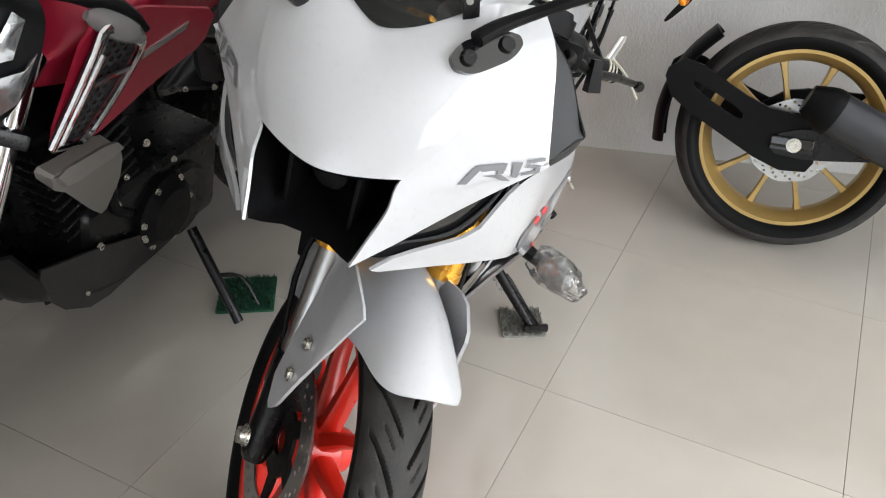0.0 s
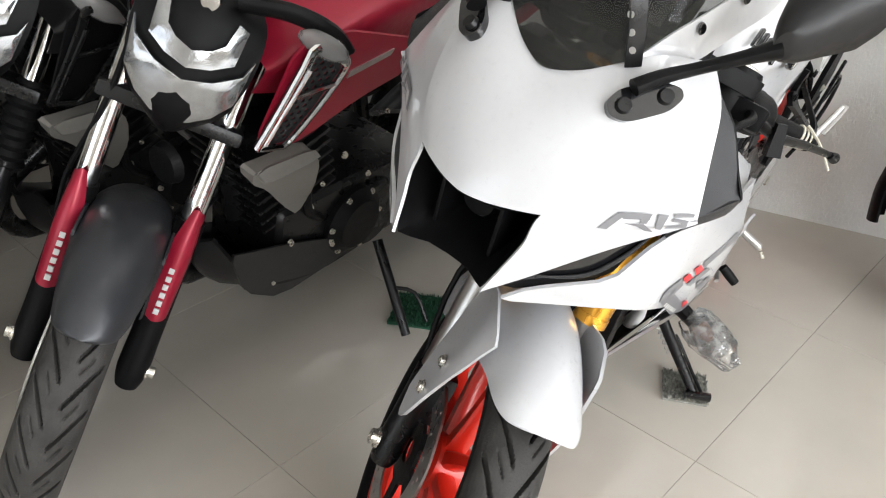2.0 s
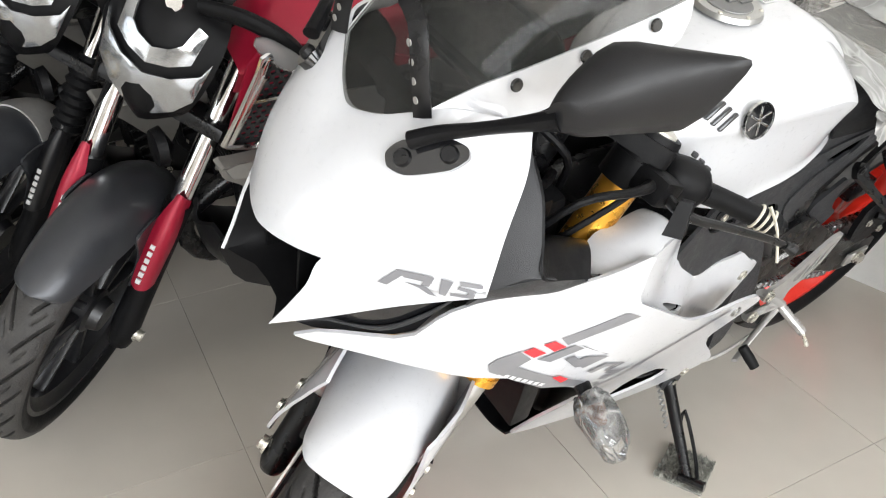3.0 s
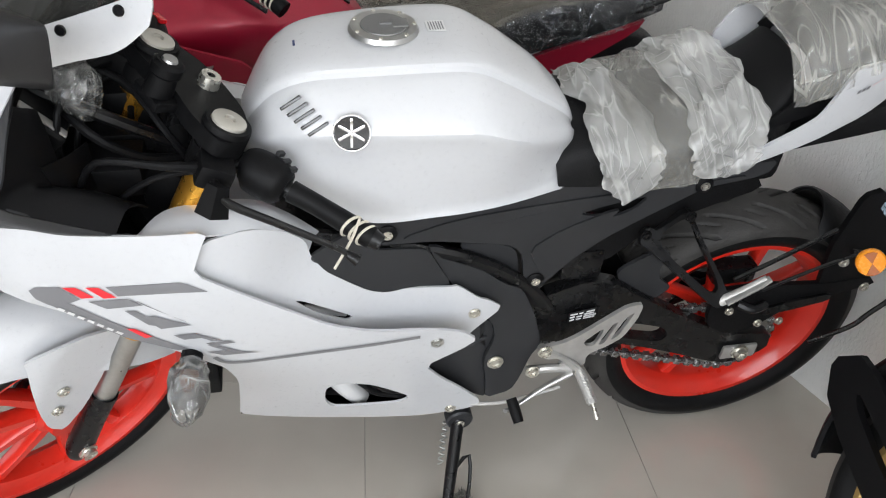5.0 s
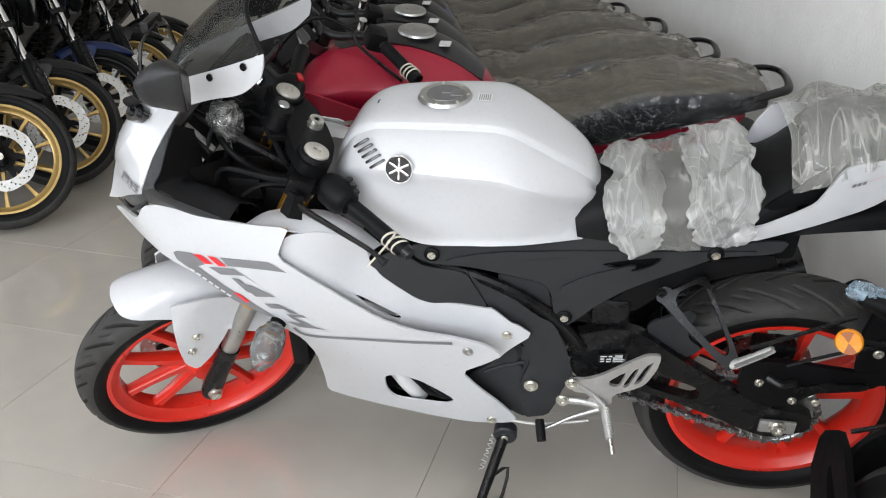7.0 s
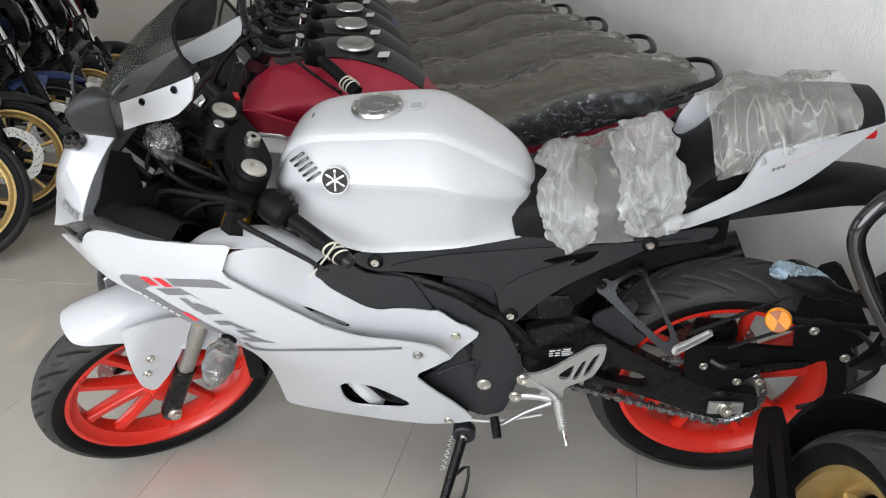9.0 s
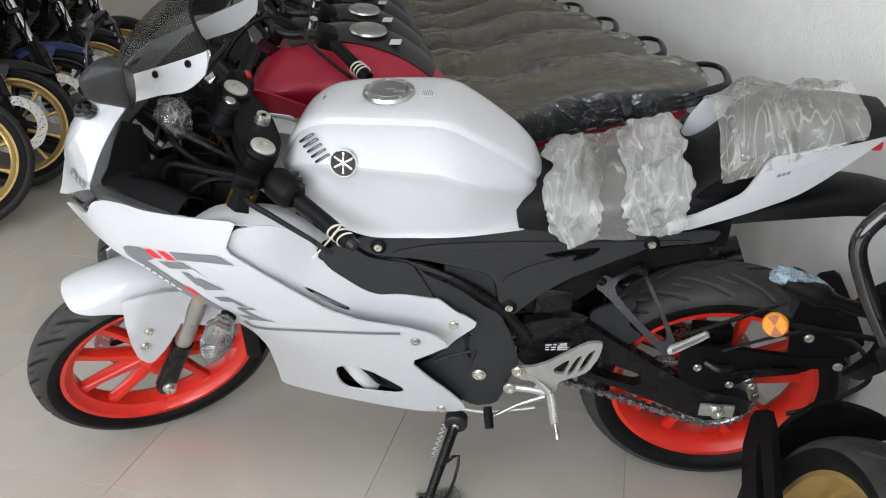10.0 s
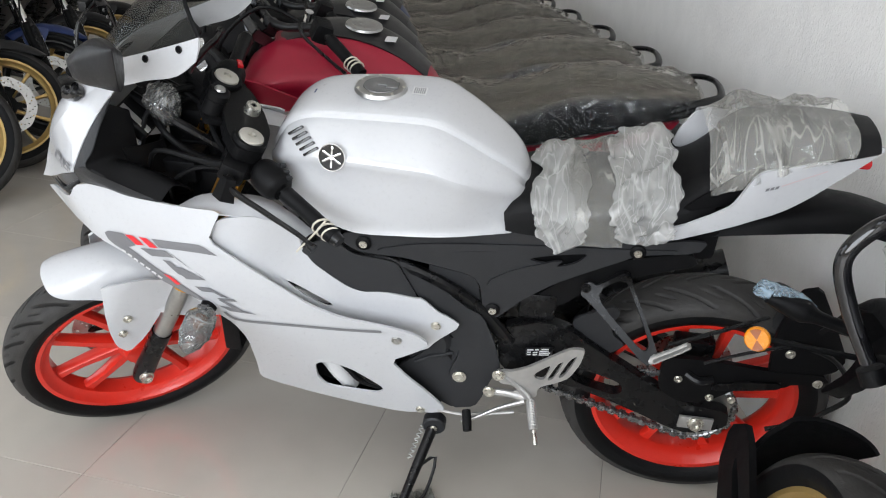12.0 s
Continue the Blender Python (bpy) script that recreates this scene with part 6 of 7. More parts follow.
# ---- naked street motorcycles ----
def street_bike(name, m, label, tank_paint, wheel_paint, fender_paint, guard_paint, turn=45.0, guard=False, plate_mount=False, film=True, gaiter=False, group="parked street motorcycles"):
    bike = thing(name, m, label, "motorcycle", group)
    F = steer_frame((-0.665, 0, 0.296), radians(26), radians(turn))
    wheel("front_wheel", bike, F, 0.298, 0.052, wheel_paint, 0.141, 10, 0.0, True, label="thin-spoked cast front wheel", fine=tank_paint is REDP and film)
    for s in (-1, 1):
        part("axle_nut", bolt((0, s * 0.12, 0), (0, s, 0), 0.012, 0.016), BOLT, bike, "", F)
    for s in (-1, 1):
        y = s * 0.095
        part("fork_lower", tube([(0.0, y, -0.04), (0, y, 0.0), (0, y, 0.10), (0, y, 0.325)], [0.022, 0.03, 0.028, 0.027], 18), BLACK, bike, "", F)
        part("fork_upper", tube([(0, y, 0.32), (0, y, 0.72)], 0.0205, 18, 1), CHROME, bike, "bright chrome fork tube", F)
        if gaiter:
            part("fork_gaiter", lathe([(0.021, 0.33)] + [(0.036 if k % 2 else 0.029, 0.335 + 0.011 * k) for k in range(17)] + [(0.021, 0.525)], 18, True, "z"), BLACK, bike, "ribbed rubber fork gaiter", F @ Matrix.Translation((0, y, 0)))
        dz = -0.008
        sh = [[(-0.036, y - 0.022, 0.140), (-0.044, y, 0.135), (-0.036, y + 0.026, 0.140), (-0.005, y + 0.033, 0.150)], [(-0.038, y - 0.029, 0.27), (-0.049, y, 0.27), (-0.038, y + 0.029, 0.27), (-0.005, y + 0.035, 0.27)], [(-0.026, y - 0.004, 0.360), (-0.032, y + 0.008, 0.364), (-0.026, y + 0.020, 0.358), (-0.005, y + 0.029, 0.35)]]
        part("fork_guard", skin([[(x, y + (0.72 if s > 0 else -0.72) * (y0 - y), z + dz) for x, y0, z in r] for r in sh], 4, 4, 0.003), guard_paint, bike, "painted fork guard", F)
        part("guard_lettering", joined(*(box(-0.050, -0.0455, y - 0.005, y + 0.005, 0.145 + 0.017 * k, 0.156 + 0.017 * k, 0.0008) for k in range(6))), PALEB, bike, "pale bars of lettering", F)
        arm = plate([(-0.11, 0.27), (-0.03, 0.30), (0.05, 0.28), (0.035, 0.14), (0.02, 0.10), (-0.02, 0.10), (-0.04, 0.2)], s * 0.076 - 0.002, 0.005)
        part("fender_arm", arm, fender_paint, bike, "", F)
    part("front_fender", arc_fender(0.335, 0, 0, [0.010, 0.034, 0.052, 0.064, 0.074, 0.078, 0.080, 0.078], [0.01, 0.02, 0.035, 0.05, 0.06, 0.06, 0.06, 0.06], 0.004, 9, [33, 34, 37, 46, 62, 80, 98, 110]), fender_paint, bike, "front mudguard", F)
    if gaiter:
        part("fender_brace", arc_fender(0.341, 0, 0, [0.082, 0.084, 0.084, 0.082], 0.07, 0.004, 9, [84, 90, 98, 104]), ALLOY, bike, "bare metal mudguard brace", F)
    part("caliper", box(-0.02, 0.06, 0.045, 0.10, 0.06, 0.15, 0.01), SATIN, bike, "", F)
    part("brake_hose", tube([(0.02, 0.1, 0.14), (0.03, 0.13, 0.3), (-0.03, 0.1, 0.5), (-0.05, 0.1, 0.75)], 0.005, 8), BLACK, bike, "", F)
    for z in (0.50, 0.70):
        part("fork_yoke", box(-0.035, 0.045, -0.125, 0.125, z - 0.014, z + 0.014, 0.008), SATIN, bike, "", F)
    # headlight
    shell = [[(-0.09, -0.07, 0.735), (-0.105, 0, 0.745), (-0.09, 0.07, 0.735)], [(-0.125, -0.095, 0.70), (-0.15, 0, 0.705), (-0.125, 0.095, 0.70)], [(-0.135, -0.098, 0.63), (-0.165, 0, 0.63), (-0.135, 0.098, 0.63)],
             [(-0.12, -0.08, 0.555), (-0.155, 0, 0.535), (-0.12, 0.08, 0.555)], [(-0.085, -0.05, 0.515), (-0.11, 0, 0.49), (-0.085, 0.05, 0.515)]]
    part("headlight_shell", skin(shell, 4, 4, 0.05), BLACK, bike, "black headlight shell", F)

    def front(x, z):
        return -0.168 + 2.9 * x * x + 0.9 * max(0, abs(z - 0.63) - 0.03) ** 1.3
    flip = Matrix(((0, 1, 0, 0), (1, 0, 0, 0), (0, 0, 1, 0), (0, 0, 0, 1)))
    low = [(-0.094, 0.655), (-0.084, 0.628), (-0.045, 0.604), (0, 0.592), (0.045, 0.604), (0.084, 0.628), (0.094, 0.655), (0.086, 0.580), (0.060, 0.545), (0.030, 0.524), (0, 0.516), (-0.030, 0.524), (-0.060, 0.545), (-0.086, 0.580)]
    part("headlight_lens", moved(panel(low, lambda x, z: front(x, z) - 0.004, (), 0.012, 0.004, 0), flip), LENS, bike, "faceted headlight lens", F)
    for s in (-1, 1):
        v = [(s * 0.052, 0.700), (s * 0.070, 0.694), (s * 0.066, 0.640), (s * 0.036, 0.622), (s * 0.0, 0.612), (s * 0.0, 0.640), (s * 0.028, 0.650), (s * 0.044, 0.664)]
        part("position_light", moved(panel(v, lambda x, z: front(x, z) - 0.005, (), 0.012, 0.004, 0), flip), LENS, bike, "", F)
    part("headlight_badge", moved(lathe([(0, 0.003), (0.014, 0.003), (0.016, 0), (0, 0)], 20, False, "x"), Matrix.Translation((-0.147, 0, 0.715)) @ Matrix.Rotation(math.pi, 4, "Z")), CHROME, bike, "small round badge", F)
    part("flyscreen", skin([[(-0.105, -0.07, 0.74), (-0.115, 0, 0.75), (-0.105, 0.07, 0.74)], [(-0.07, -0.075, 0.79), (-0.08, 0, 0.80), (-0.07, 0.075, 0.79)], [(-0.02, -0.06, 0.83), (-0.03, 0, 0.835), (-0.02, 0.06, 0.83)]], 4, 4, 0.006), BLACK, bike, "", F)
    part("instrument", moved(box(-0.045, 0.045, -0.075, 0.075, -0.018, 0.018, 0.01), Matrix.Translation((-0.02, 0, 0.80)) @ Matrix.Rotation(0.35, 4, "Y")), GLOSS, bike, "", F)
    part("handlebar", tube([(0.075, -0.37, 0.925), (0.03, -0.22, 0.938), (0.0, -0.10, 0.865), (0.0, 0, 0.835), (0.0, 0.10, 0.865), (0.03, 0.22, 0.938), (0.075, 0.37, 0.925)], 0.0115, 12, 5), SATIN, bike, "black handlebar", F)
    part("bar_riser", joined(*(box(-0.018, 0.018, q - 0.016, q + 0.016, 0.70, 0.850, 0.006) for q in (-0.045, 0.045))), SATIN, bike, "", F)
    for s in (-1, 1):
        part("grip", tube([(0.04, s * 0.25, 0.937), (0.058, s * 0.31, 0.932), (0.076, s * 0.375, 0.925)], [0.0165, 0.016, 0.018], 14), BLACK, bike, "", F)
        part("switch_housing", moved(box(-0.024, 0.024, -0.028, 0.028, -0.026, 0.026, 0.01), Matrix.Translation((0.03, s * 0.215, 0.938)) @ Matrix.Rotation(s * 0.3, 4, "Z")), BLACK, bike, "", F)
        part("lever", tube([(-0.02, s * 0.19, 0.933), (-0.03, s * 0.24, 0.928), (0.0, s * 0.31, 0.923), (0.035, s * 0.37, 0.918)], [0.009, 0.007, 0.006, 0.007], 8, 4, 0.7), SATIN, bike, "", F)
        part("cable", tube([(-0.02, s * 0.18, 0.935), (-0.10, s * 0.12, 0.92), (-0.13, s * 0.06, 0.76), (-0.05, s * 0.03, 0.55)], 0.005, 8), BLACK, bike, "", F)
        part("mirror_stub", tube([(0.01, s * 0.17, 0.935), (0.005, s * 0.172, 0.962)], 0.011, 10, 1), CHROME, bike, "", F)
        if film and s < 0:
            part("twine", joined(*(tube([(0.064 + 0.004 * i + 0.019 * math.cos(a), -0.335 - 0.010 * i, 0.929 + 0.019 * math.sin(a)) for a in np.linspace(0.3 * i, 0.3 * i + 6.2, 9)], 0.0022, 6, 2) for i in range(3))), TWINE, bike, "white twine tied round the grip", F)

    # tank
    def section(x, zt, yc, zc, yb, zb, yl, zl):
        return [(x, 0, zt), (x, -yc * 0.6, zt - 0.004), (x, -yc, zc), (x, -(yc * 0.4 + yb * 0.6), zc * 0.5 + zb * 0.5), (x, -yb, zb), (x, -(yb * 0.6 + yl * 0.4), zb * 0.5 + zl * 0.5), (x, -yl, zl)]
    tank = [section(-0.36, 0.90, 0.05, 0.89, 0.13, 0.86, 0.10, 0.80), section(-0.30, 0.975, 0.07, 0.965, 0.175, 0.90, 0.13, 0.80), section(-0.18, 1.025, 0.085, 1.012, 0.190, 0.93, 0.13, 0.79), section(-0.05, 1.035, 0.085, 1.02, 0.180, 0.935, 0.12, 0.785),
            section(0.07, 1.0, 0.075, 0.985, 0.145, 0.91, 0.11, 0.775), section(0.15, 0.945, 0.06, 0.93, 0.11, 0.88, 0.10, 0.77), section(0.20, 0.88, 0.05, 0.87, 0.09, 0.84, 0.09, 0.77)]
    part("fuel_tank", skin(mirrored(tank), 5, 4, 0.004), tank_paint, bike, "sculpted fuel tank", sharp=40)
    top = [[(x, y * 1.0, z + 0.006) for x, y, z in section(*q)[:3]] for q in ((-0.31, 0.965, 0.06, 0.955, 0, 0, 0, 0), (-0.18, 1.025, 0.075, 1.014, 0, 0, 0, 0), (-0.05, 1.035, 0.075, 1.024, 0, 0, 0, 0), (0.07, 1.0, 0.066, 0.988, 0, 0, 0, 0), (0.165, 0.932, 0.05, 0.922, 0, 0, 0, 0))]
    part("tank_top_cover", skin(mirrored(top), 4, 3, 0.006), DARKT, bike, "matt black tank top cover")
    part("filler_cap", moved(lathe([(0, 0.004), (0.030, 0.006), (0.036, 0.009), (0.05, 0.006), (0.052, 0.0), (0, 0)], 32, False, "z"), Matrix.Translation((-0.02, 0, 1.037)) @ Matrix.Rotation(0.1, 4, "Y")), STEEL, bike, "round metal filler cap")
    part("tank_sticker", box(0.045, 0.075, -0.04, -0.005, 1.014, 1.017, 0), PALEB, bike)
    for s in (-1, 1):
        def sx(x, z):
            return 0.168 + 0.25 * (z - 0.735) + 0.15 * (x + 0.40)
        scoop = [(-0.405, 0.742), (-0.372, 0.735), (-0.345, 0.736), (-0.305, 0.800), (-0.272, 0.876), (-0.284, 0.904), (-0.345, 0.940), (-0.358, 0.900), (-0.380, 0.820)]
        bright = tank_paint is REDP
        ring = [(x, s * (sx(x, z) + 0.002), z) for x, z in scoop]
        part("scoop_frame", joined(tube([*ring, ring[0]], 0.0095, 8, 3, 0.6), tube([(-0.372, s * (sx(-0.372, 0.848) + 0.002), 0.842), (-0.285, s * (sx(-0.285, 0.85) + 0.002), 0.850)], 0.0085, 8, 1, 0.6), tube([(-0.398, s * (sx(-0.398, 0.75) + 0.007), 0.752), (-0.352, s * (sx(-0.352, 0.90) + 0.007), 0.900)], 0.005, 8, 1)),
             CHROME if bright else SATIN, bike, "bright-edged air scoop" if bright else "black-edged air scoop")
        cells = [[(x + 0.0052 * math.cos(q), z + 0.0052 * math.sin(q)) for q in np.linspace(0, 2 * math.pi, 6, endpoint=False)] for i in range(8) for j in range(16) for x, z in [(-0.395 + 0.0155 * i + 0.00775 * (j % 2), 0.748 + 0.0125 * j)]
                 if bright and film and s < 0 and all(inside((x + 0.010 * math.cos(q), z + 0.010 * math.sin(q)), scoop) for q in (0, 1, 2, 3, 4, 5))]
        part("scoop_mesh", panel(scoop, lambda x, z: sx(x, z) - 0.006, cells, 0.03, 0.004, 0, s), GREYP if cells else BLACK, bike, "black honeycomb grille")
        side = [(-0.365, 0.950), (-0.270, 0.945), (-0.18, 0.915), (-0.05, 0.870), (-0.06, 0.800), (-0.18, 0.770), (-0.285, 0.722), (-0.350, 0.706), (-0.400, 0.728)]
        part("tank_wing", panel(side, lambda x, z: sx(x, z) - 0.014 - 0.10 * max(0, x + 0.30), (), 0.03, 0.006, 1, s), tank_paint, bike, "painted tank wing behind the scoop")
        part("wing_badge", panel([(-0.235, 0.838), (-0.232, 0.852), (-0.130, 0.872), (-0.135, 0.860)], lambda x, z: sx(x, z) - 0.011 - 0.10 * max(0, x + 0.30), (), 0.03, 0.003, 0, s), STEEL if bright else SATIN, bike)
        part("indicator", tube([(-0.360, s * 0.203, 0.954), (-0.343, s * 0.212, 0.946), (-0.312, s * 0.230, 0.925), (-0.287, s * 0.240, 0.906)], [0.008, 0.021, 0.023, 0.008], 16, 4, 0.8), CLEARI, bike, "clear indicator lens")
        part("indicator_bulb", tube([(-0.335, s * 0.212, 0.940), (-0.310, s * 0.226, 0.924)], [0.009, 0.012], 8), AMBERD, bike)
        part("indicator_arm", tube([(-0.415, s * 0.125, 0.985), (-0.365, s * 0.180, 0.982), (-0.315, s * 0.222, 0.956), (-0.280, s * 0.238, 0.918)], [0.016, 0.019, 0.018, 0.010], 12, 4, 0.7), BLACK, bike)
        sh = [(-0.415, 0.697), (-0.385, 0.694), (-0.275, 0.690), (-0.235, 0.640), (-0.225, 0.570), (-0.250, 0.500), (-0.300, 0.550), (-0.370, 0.635), (-0.412, 0.668)]
        part("radiator_shroud", joined(panel(sh, lambda x, z: 0.172 - 0.24 * max(0, 0.69 - z), (), 0.03, 0.03, 1, s), panel([(-0.412, 0.700), (-0.275, 0.696), (-0.262, 0.676), (-0.395, 0.672)], lambda x, z: 0.186 - 0.5 * max(0, z - 0.68), (), 0.03, 0.012, 1, s)), TITAN, bike, "titanium grey shroud")
        part("side_cover", panel([(0.02, 0.78), (0.16, 0.79), (0.32, 0.78), (0.30, 0.66), (0.18, 0.60), (0.06, 0.64)], lambda x, z: 0.125 - 0.05 * x, (), 0.04, 0.01, 2, s), GREYP, bike)
        part("tail_cover", panel([(0.30, 0.775), (0.48, 0.785), (0.60, 0.822), (0.72, 0.856), (0.85, 0.895), (0.83, 0.862), (0.68, 0.778), (0.45, 0.730)], lambda x, z: 0.140 - 0.07 * (x - 0.3), (), 0.04, 0.012, 1, s), tank_paint, bike, "painted tail cover")
        part("swingarm", plate([(0.20, 0.46), (0.30, 0.44), (0.50, 0.36), (0.70, 0.335), (0.72, 0.27), (0.62, 0.265), (0.45, 0.29), (0.22, 0.38)], s * 0.10 - 0.014, 0.028, (), 1), SATIN, bike, "black swingarm")
        part("axle_block", box(0.615, 0.72, s * 0.118 - 0.004, s * 0.118 + 0.004, 0.282, 0.318, 0.004), GLOSS, bike)
        part("axle_nut", bolt((0.6625, s * 0.122, 0.30), (0, s, 0), 0.014, 0.012), BOLT, bike)
        part("footpeg", tube([(0.22, s * 0.13, 0.36), (0.23, s * 0.25, 0.34)], 0.012, 10, 1), ALLOY, bike)
        part("peg_bracket", plate([(0.18, 0.46), (0.25, 0.47), (0.26, 0.36), (0.20, 0.34)], s * 0.125 - 0.004, 0.008), ALLOY, bike)
    loop = [(0.77, 0.088, 0.893), (0.84, 0.098, 0.925), (0.905, 0.088, 0.944), (0.948, 0.05, 0.947)]
    part("grab_rail", tube([*loop, *((x, -y, z) for x, y, z in reversed(loop))], 0.0125, 12, 5, 0.6), SATIN, bike, "black grab rail")
    # engine, exhaust, belly
    part("engine_block", joined(box(-0.28, 0.16, -0.11, 0.11, 0.27, 0.50, 0.03, 3), moved(box(-0.09, 0.09, -0.08, 0.08, 0.0, 0.26, 0.015), Matrix.Translation((-0.2, 0, 0.46)) @ Matrix.Rotation(-0.25, 4, "Y")),
                                moved(lathe([(0, -0.13), (0.08, -0.13), (0.09, -0.12), (0.09, 0.12), (0.08, 0.14), (0, 0.14)], 24, False), Matrix.Translation((0.0, 0, 0.38)))), SATIN, bike, "black engine")
    fin = part("cooling_fin", box(-0.105, 0.105, -0.095, 0.095, 0.02, 0.028, 0.002, 1), SATIN, bike, "", Matrix.Translation((-0.2, 0, 0.46)) @ Matrix.Rotation(-0.25, 4, "Y"))
    for k in range(1, 8):
        shared("cooling_fin", fin, bike, fin.matrix_basis @ Matrix.Translation((0, 0, 0.028 * k)))
    part("crank_cover", moved(lathe([(0, -0.022), (0.06, -0.02), (0.085, 0.0), (0.085, 0.02), (0, 0.02)], 28, False), Matrix.Translation((-0.06, -0.125, 0.39))), BLACK, bike)
    for k in range(6):
        part("crank_bolt", bolt((-0.06 + 0.078 * math.cos(k), -0.128, 0.39 + 0.078 * math.sin(k)), (0, -1, 0), 0.006), BOLT, bike)
    rnd = random.Random(7)
    for k in range(14):
        part("engine_bolt", bolt((rnd.uniform(-0.32, 0.12), -0.118 - rnd.uniform(0, 0.012), rnd.uniform(0.32, 0.66)), (0, -1, 0.1), rnd.uniform(0.004, 0.007)), BOLT, bike)
    part("coolant_hose", tube([(-0.30, -0.09, 0.66), (-0.24, -0.125, 0.60), (-0.22, -0.125, 0.50), (-0.16, -0.11, 0.44)], 0.011, 10), BLACK, bike)
    part("belly_pan", skin([[(-0.40, -0.05, 0.46), (-0.42, 0, 0.44), (-0.40, 0.05, 0.46)], [(-0.34, -0.12, 0.36), (-0.37, 0, 0.31), (-0.34, 0.12, 0.36)], [(-0.18, -0.125, 0.30), (-0.18, 0, 0.24), (-0.18, 0.125, 0.30)], [(0.02, -0.11, 0.28), (0.02, 0, 0.24), (0.02, 0.11, 0.28)]], 4, 4, 0.01), DARKT, bike, "matt black belly pan")
    part("belly_side", panel([(-0.42, 0.48), (-0.36, 0.46), (-0.24, 0.42), (-0.05, 0.34), (-0.08, 0.30), (-0.28, 0.29), (-0.38, 0.36)], lambda x, z: 0.125, (), 0.04, 0.006, 1, -1), DARKT, bike)
    part("exhaust_pipe", tube([(-0.30, 0.05, 0.50), (-0.42, 0.06, 0.40), (-0.36, 0.08, 0.26), (-0.1, 0.13, 0.22), (0.1, 0.15, 0.22), (0.2, 0.155, 0.25)], 0.022, 12), SATIN, bike)
    part("exhaust_muffler", tube([(0.16, 0.15, 0.235), (0.26, 0.165, 0.275), (0.42, 0.175, 0.335), (0.60, 0.18, 0.405)], [0.045, 0.056, 0.056, 0.056], 20), GREYF, bike, "graphite exhaust muffler")
    part("muffler_tip", tube([(0.595, 0.18, 0.403), (0.62, 0.18, 0.413), (0.665, 0.178, 0.43)], [0.058, 0.056, 0.036], 20), BLACK, bike)
    part("frame_tube", joined(tube([(-0.36, 0, 0.86), (-0.2, 0.05, 0.75), (0.1, 0.11, 0.72), (0.22, 0.11, 0.42)], 0.02, 10), tube([(-0.36, 0, 0.86), (-0.2, -0.05, 0.75), (0.1, -0.11, 0.72), (0.22, -0.11, 0.42)], 0.02, 10), tube([(-0.36, 0, 0.8), (-0.32, 0, 0.6), (-0.3, 0, 0.45)], 0.024, 10)), SATIN, bike)
    part("horn", moved(lathe([(0, 0.02), (0.035, 0.018), (0.04, 0.0), (0, -0.02)], 20, False, "x"), Matrix.Translation((-0.47, -0.02, 0.66)) @ Matrix.Rotation(math.pi, 4, "Z")), BLACK, bike)
    # rear
    wheel("rear_wheel", bike, Matrix.Translation((0.6625, 0, 0.30)), 0.302, 0.070, wheel_paint, 0.11, 10, 0.0, True, label="thin-spoked cast rear wheel", tyre=22, fine=plate_mount)
    part("chain_cover", panel([(0.24, 0.47), (0.45, 0.43), (0.68, 0.42), (0.76, 0.36), (0.70, 0.38), (0.45, 0.40), (0.26, 0.43)], lambda x, z: 0.095, (), 0.05, 0.02, 1, -1), BLACK, bike)
    seat = mirrored([[(0.12, 0, 0.855), (0.12, -0.07, 0.850), (0.125, -0.10, 0.80)], [(0.24, 0, 0.868), (0.24, -0.09, 0.860), (0.24, -0.125, 0.79)], [(0.34, 0, 0.868), (0.34, -0.115, 0.855), (0.34, -0.140, 0.785)], [(0.46, 0, 0.905), (0.46, -0.115, 0.893), (0.46, -0.138, 0.80)],
                     [(0.58, 0, 0.950), (0.58, -0.108, 0.938), (0.58, -0.130, 0.832)], [(0.72, 0, 0.960), (0.72, -0.10, 0.948), (0.72, -0.120, 0.865)], [(0.84, 0, 0.953), (0.84, -0.085, 0.940), (0.84, -0.100, 0.893)], [(0.905, 0, 0.925), (0.905, -0.055, 0.918), (0.900, -0.070, 0.898)]])
    part("seat", skin(seat, 4, 4, 0.02), VINYL, bike, "black vinyl dual seat")
    if film:
        wrap = [[(x, y * 1.13, z + 0.013 - (0.012 if abs(y) > 0.09 else 0)) for x, y, z in r] for r in seat]
        cover = skin(wrap, 20, 14)
        cover.normal_update()
        # Steep faces take the darker film, which paints their shade.
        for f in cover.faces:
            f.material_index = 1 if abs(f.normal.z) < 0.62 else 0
        part("seat_film", crumpled(cover, 0.006, 12, m.translation.y * 3), FILMD, bike, "crumpled clear film over the seat, top sheen and side shade tinted in", sharp=25).data.materials.append(FILMS)
    part("rear_mudguard", skin(mirrored([[(0.62, 0, 0.80), (0.62, -0.06, 0.795), (0.62, -0.085, 0.76)], [(0.80, 0, 0.83), (0.80, -0.06, 0.825), (0.80, -0.075, 0.79)], [(0.92, 0, 0.80), (0.92, -0.05, 0.795), (0.92, -0.06, 0.77)], [(1.0, 0, 0.70), (1.0, -0.05, 0.695), (1.0, -0.06, 0.68)]]), 4, 4, 0.01), BLACK, bike, "black rear mudguard")
    part("tail_light", box(0.84, 0.88, -0.04, 0.04, 0.79, 0.82, 0.01), REDL, bike, "red tail light")
    inv = m.inverted()
    foot = inv @ (Vector((0, 0, 0.02)) + Vector((*(m @ Vector((0.02, -0.29, 0.0))).xy, 0)))
    part("side_stand", tube([(0.06, -0.11, 0.26), foot], [0.013, 0.012], 12, 1), SATIN, bike, "black side stand")
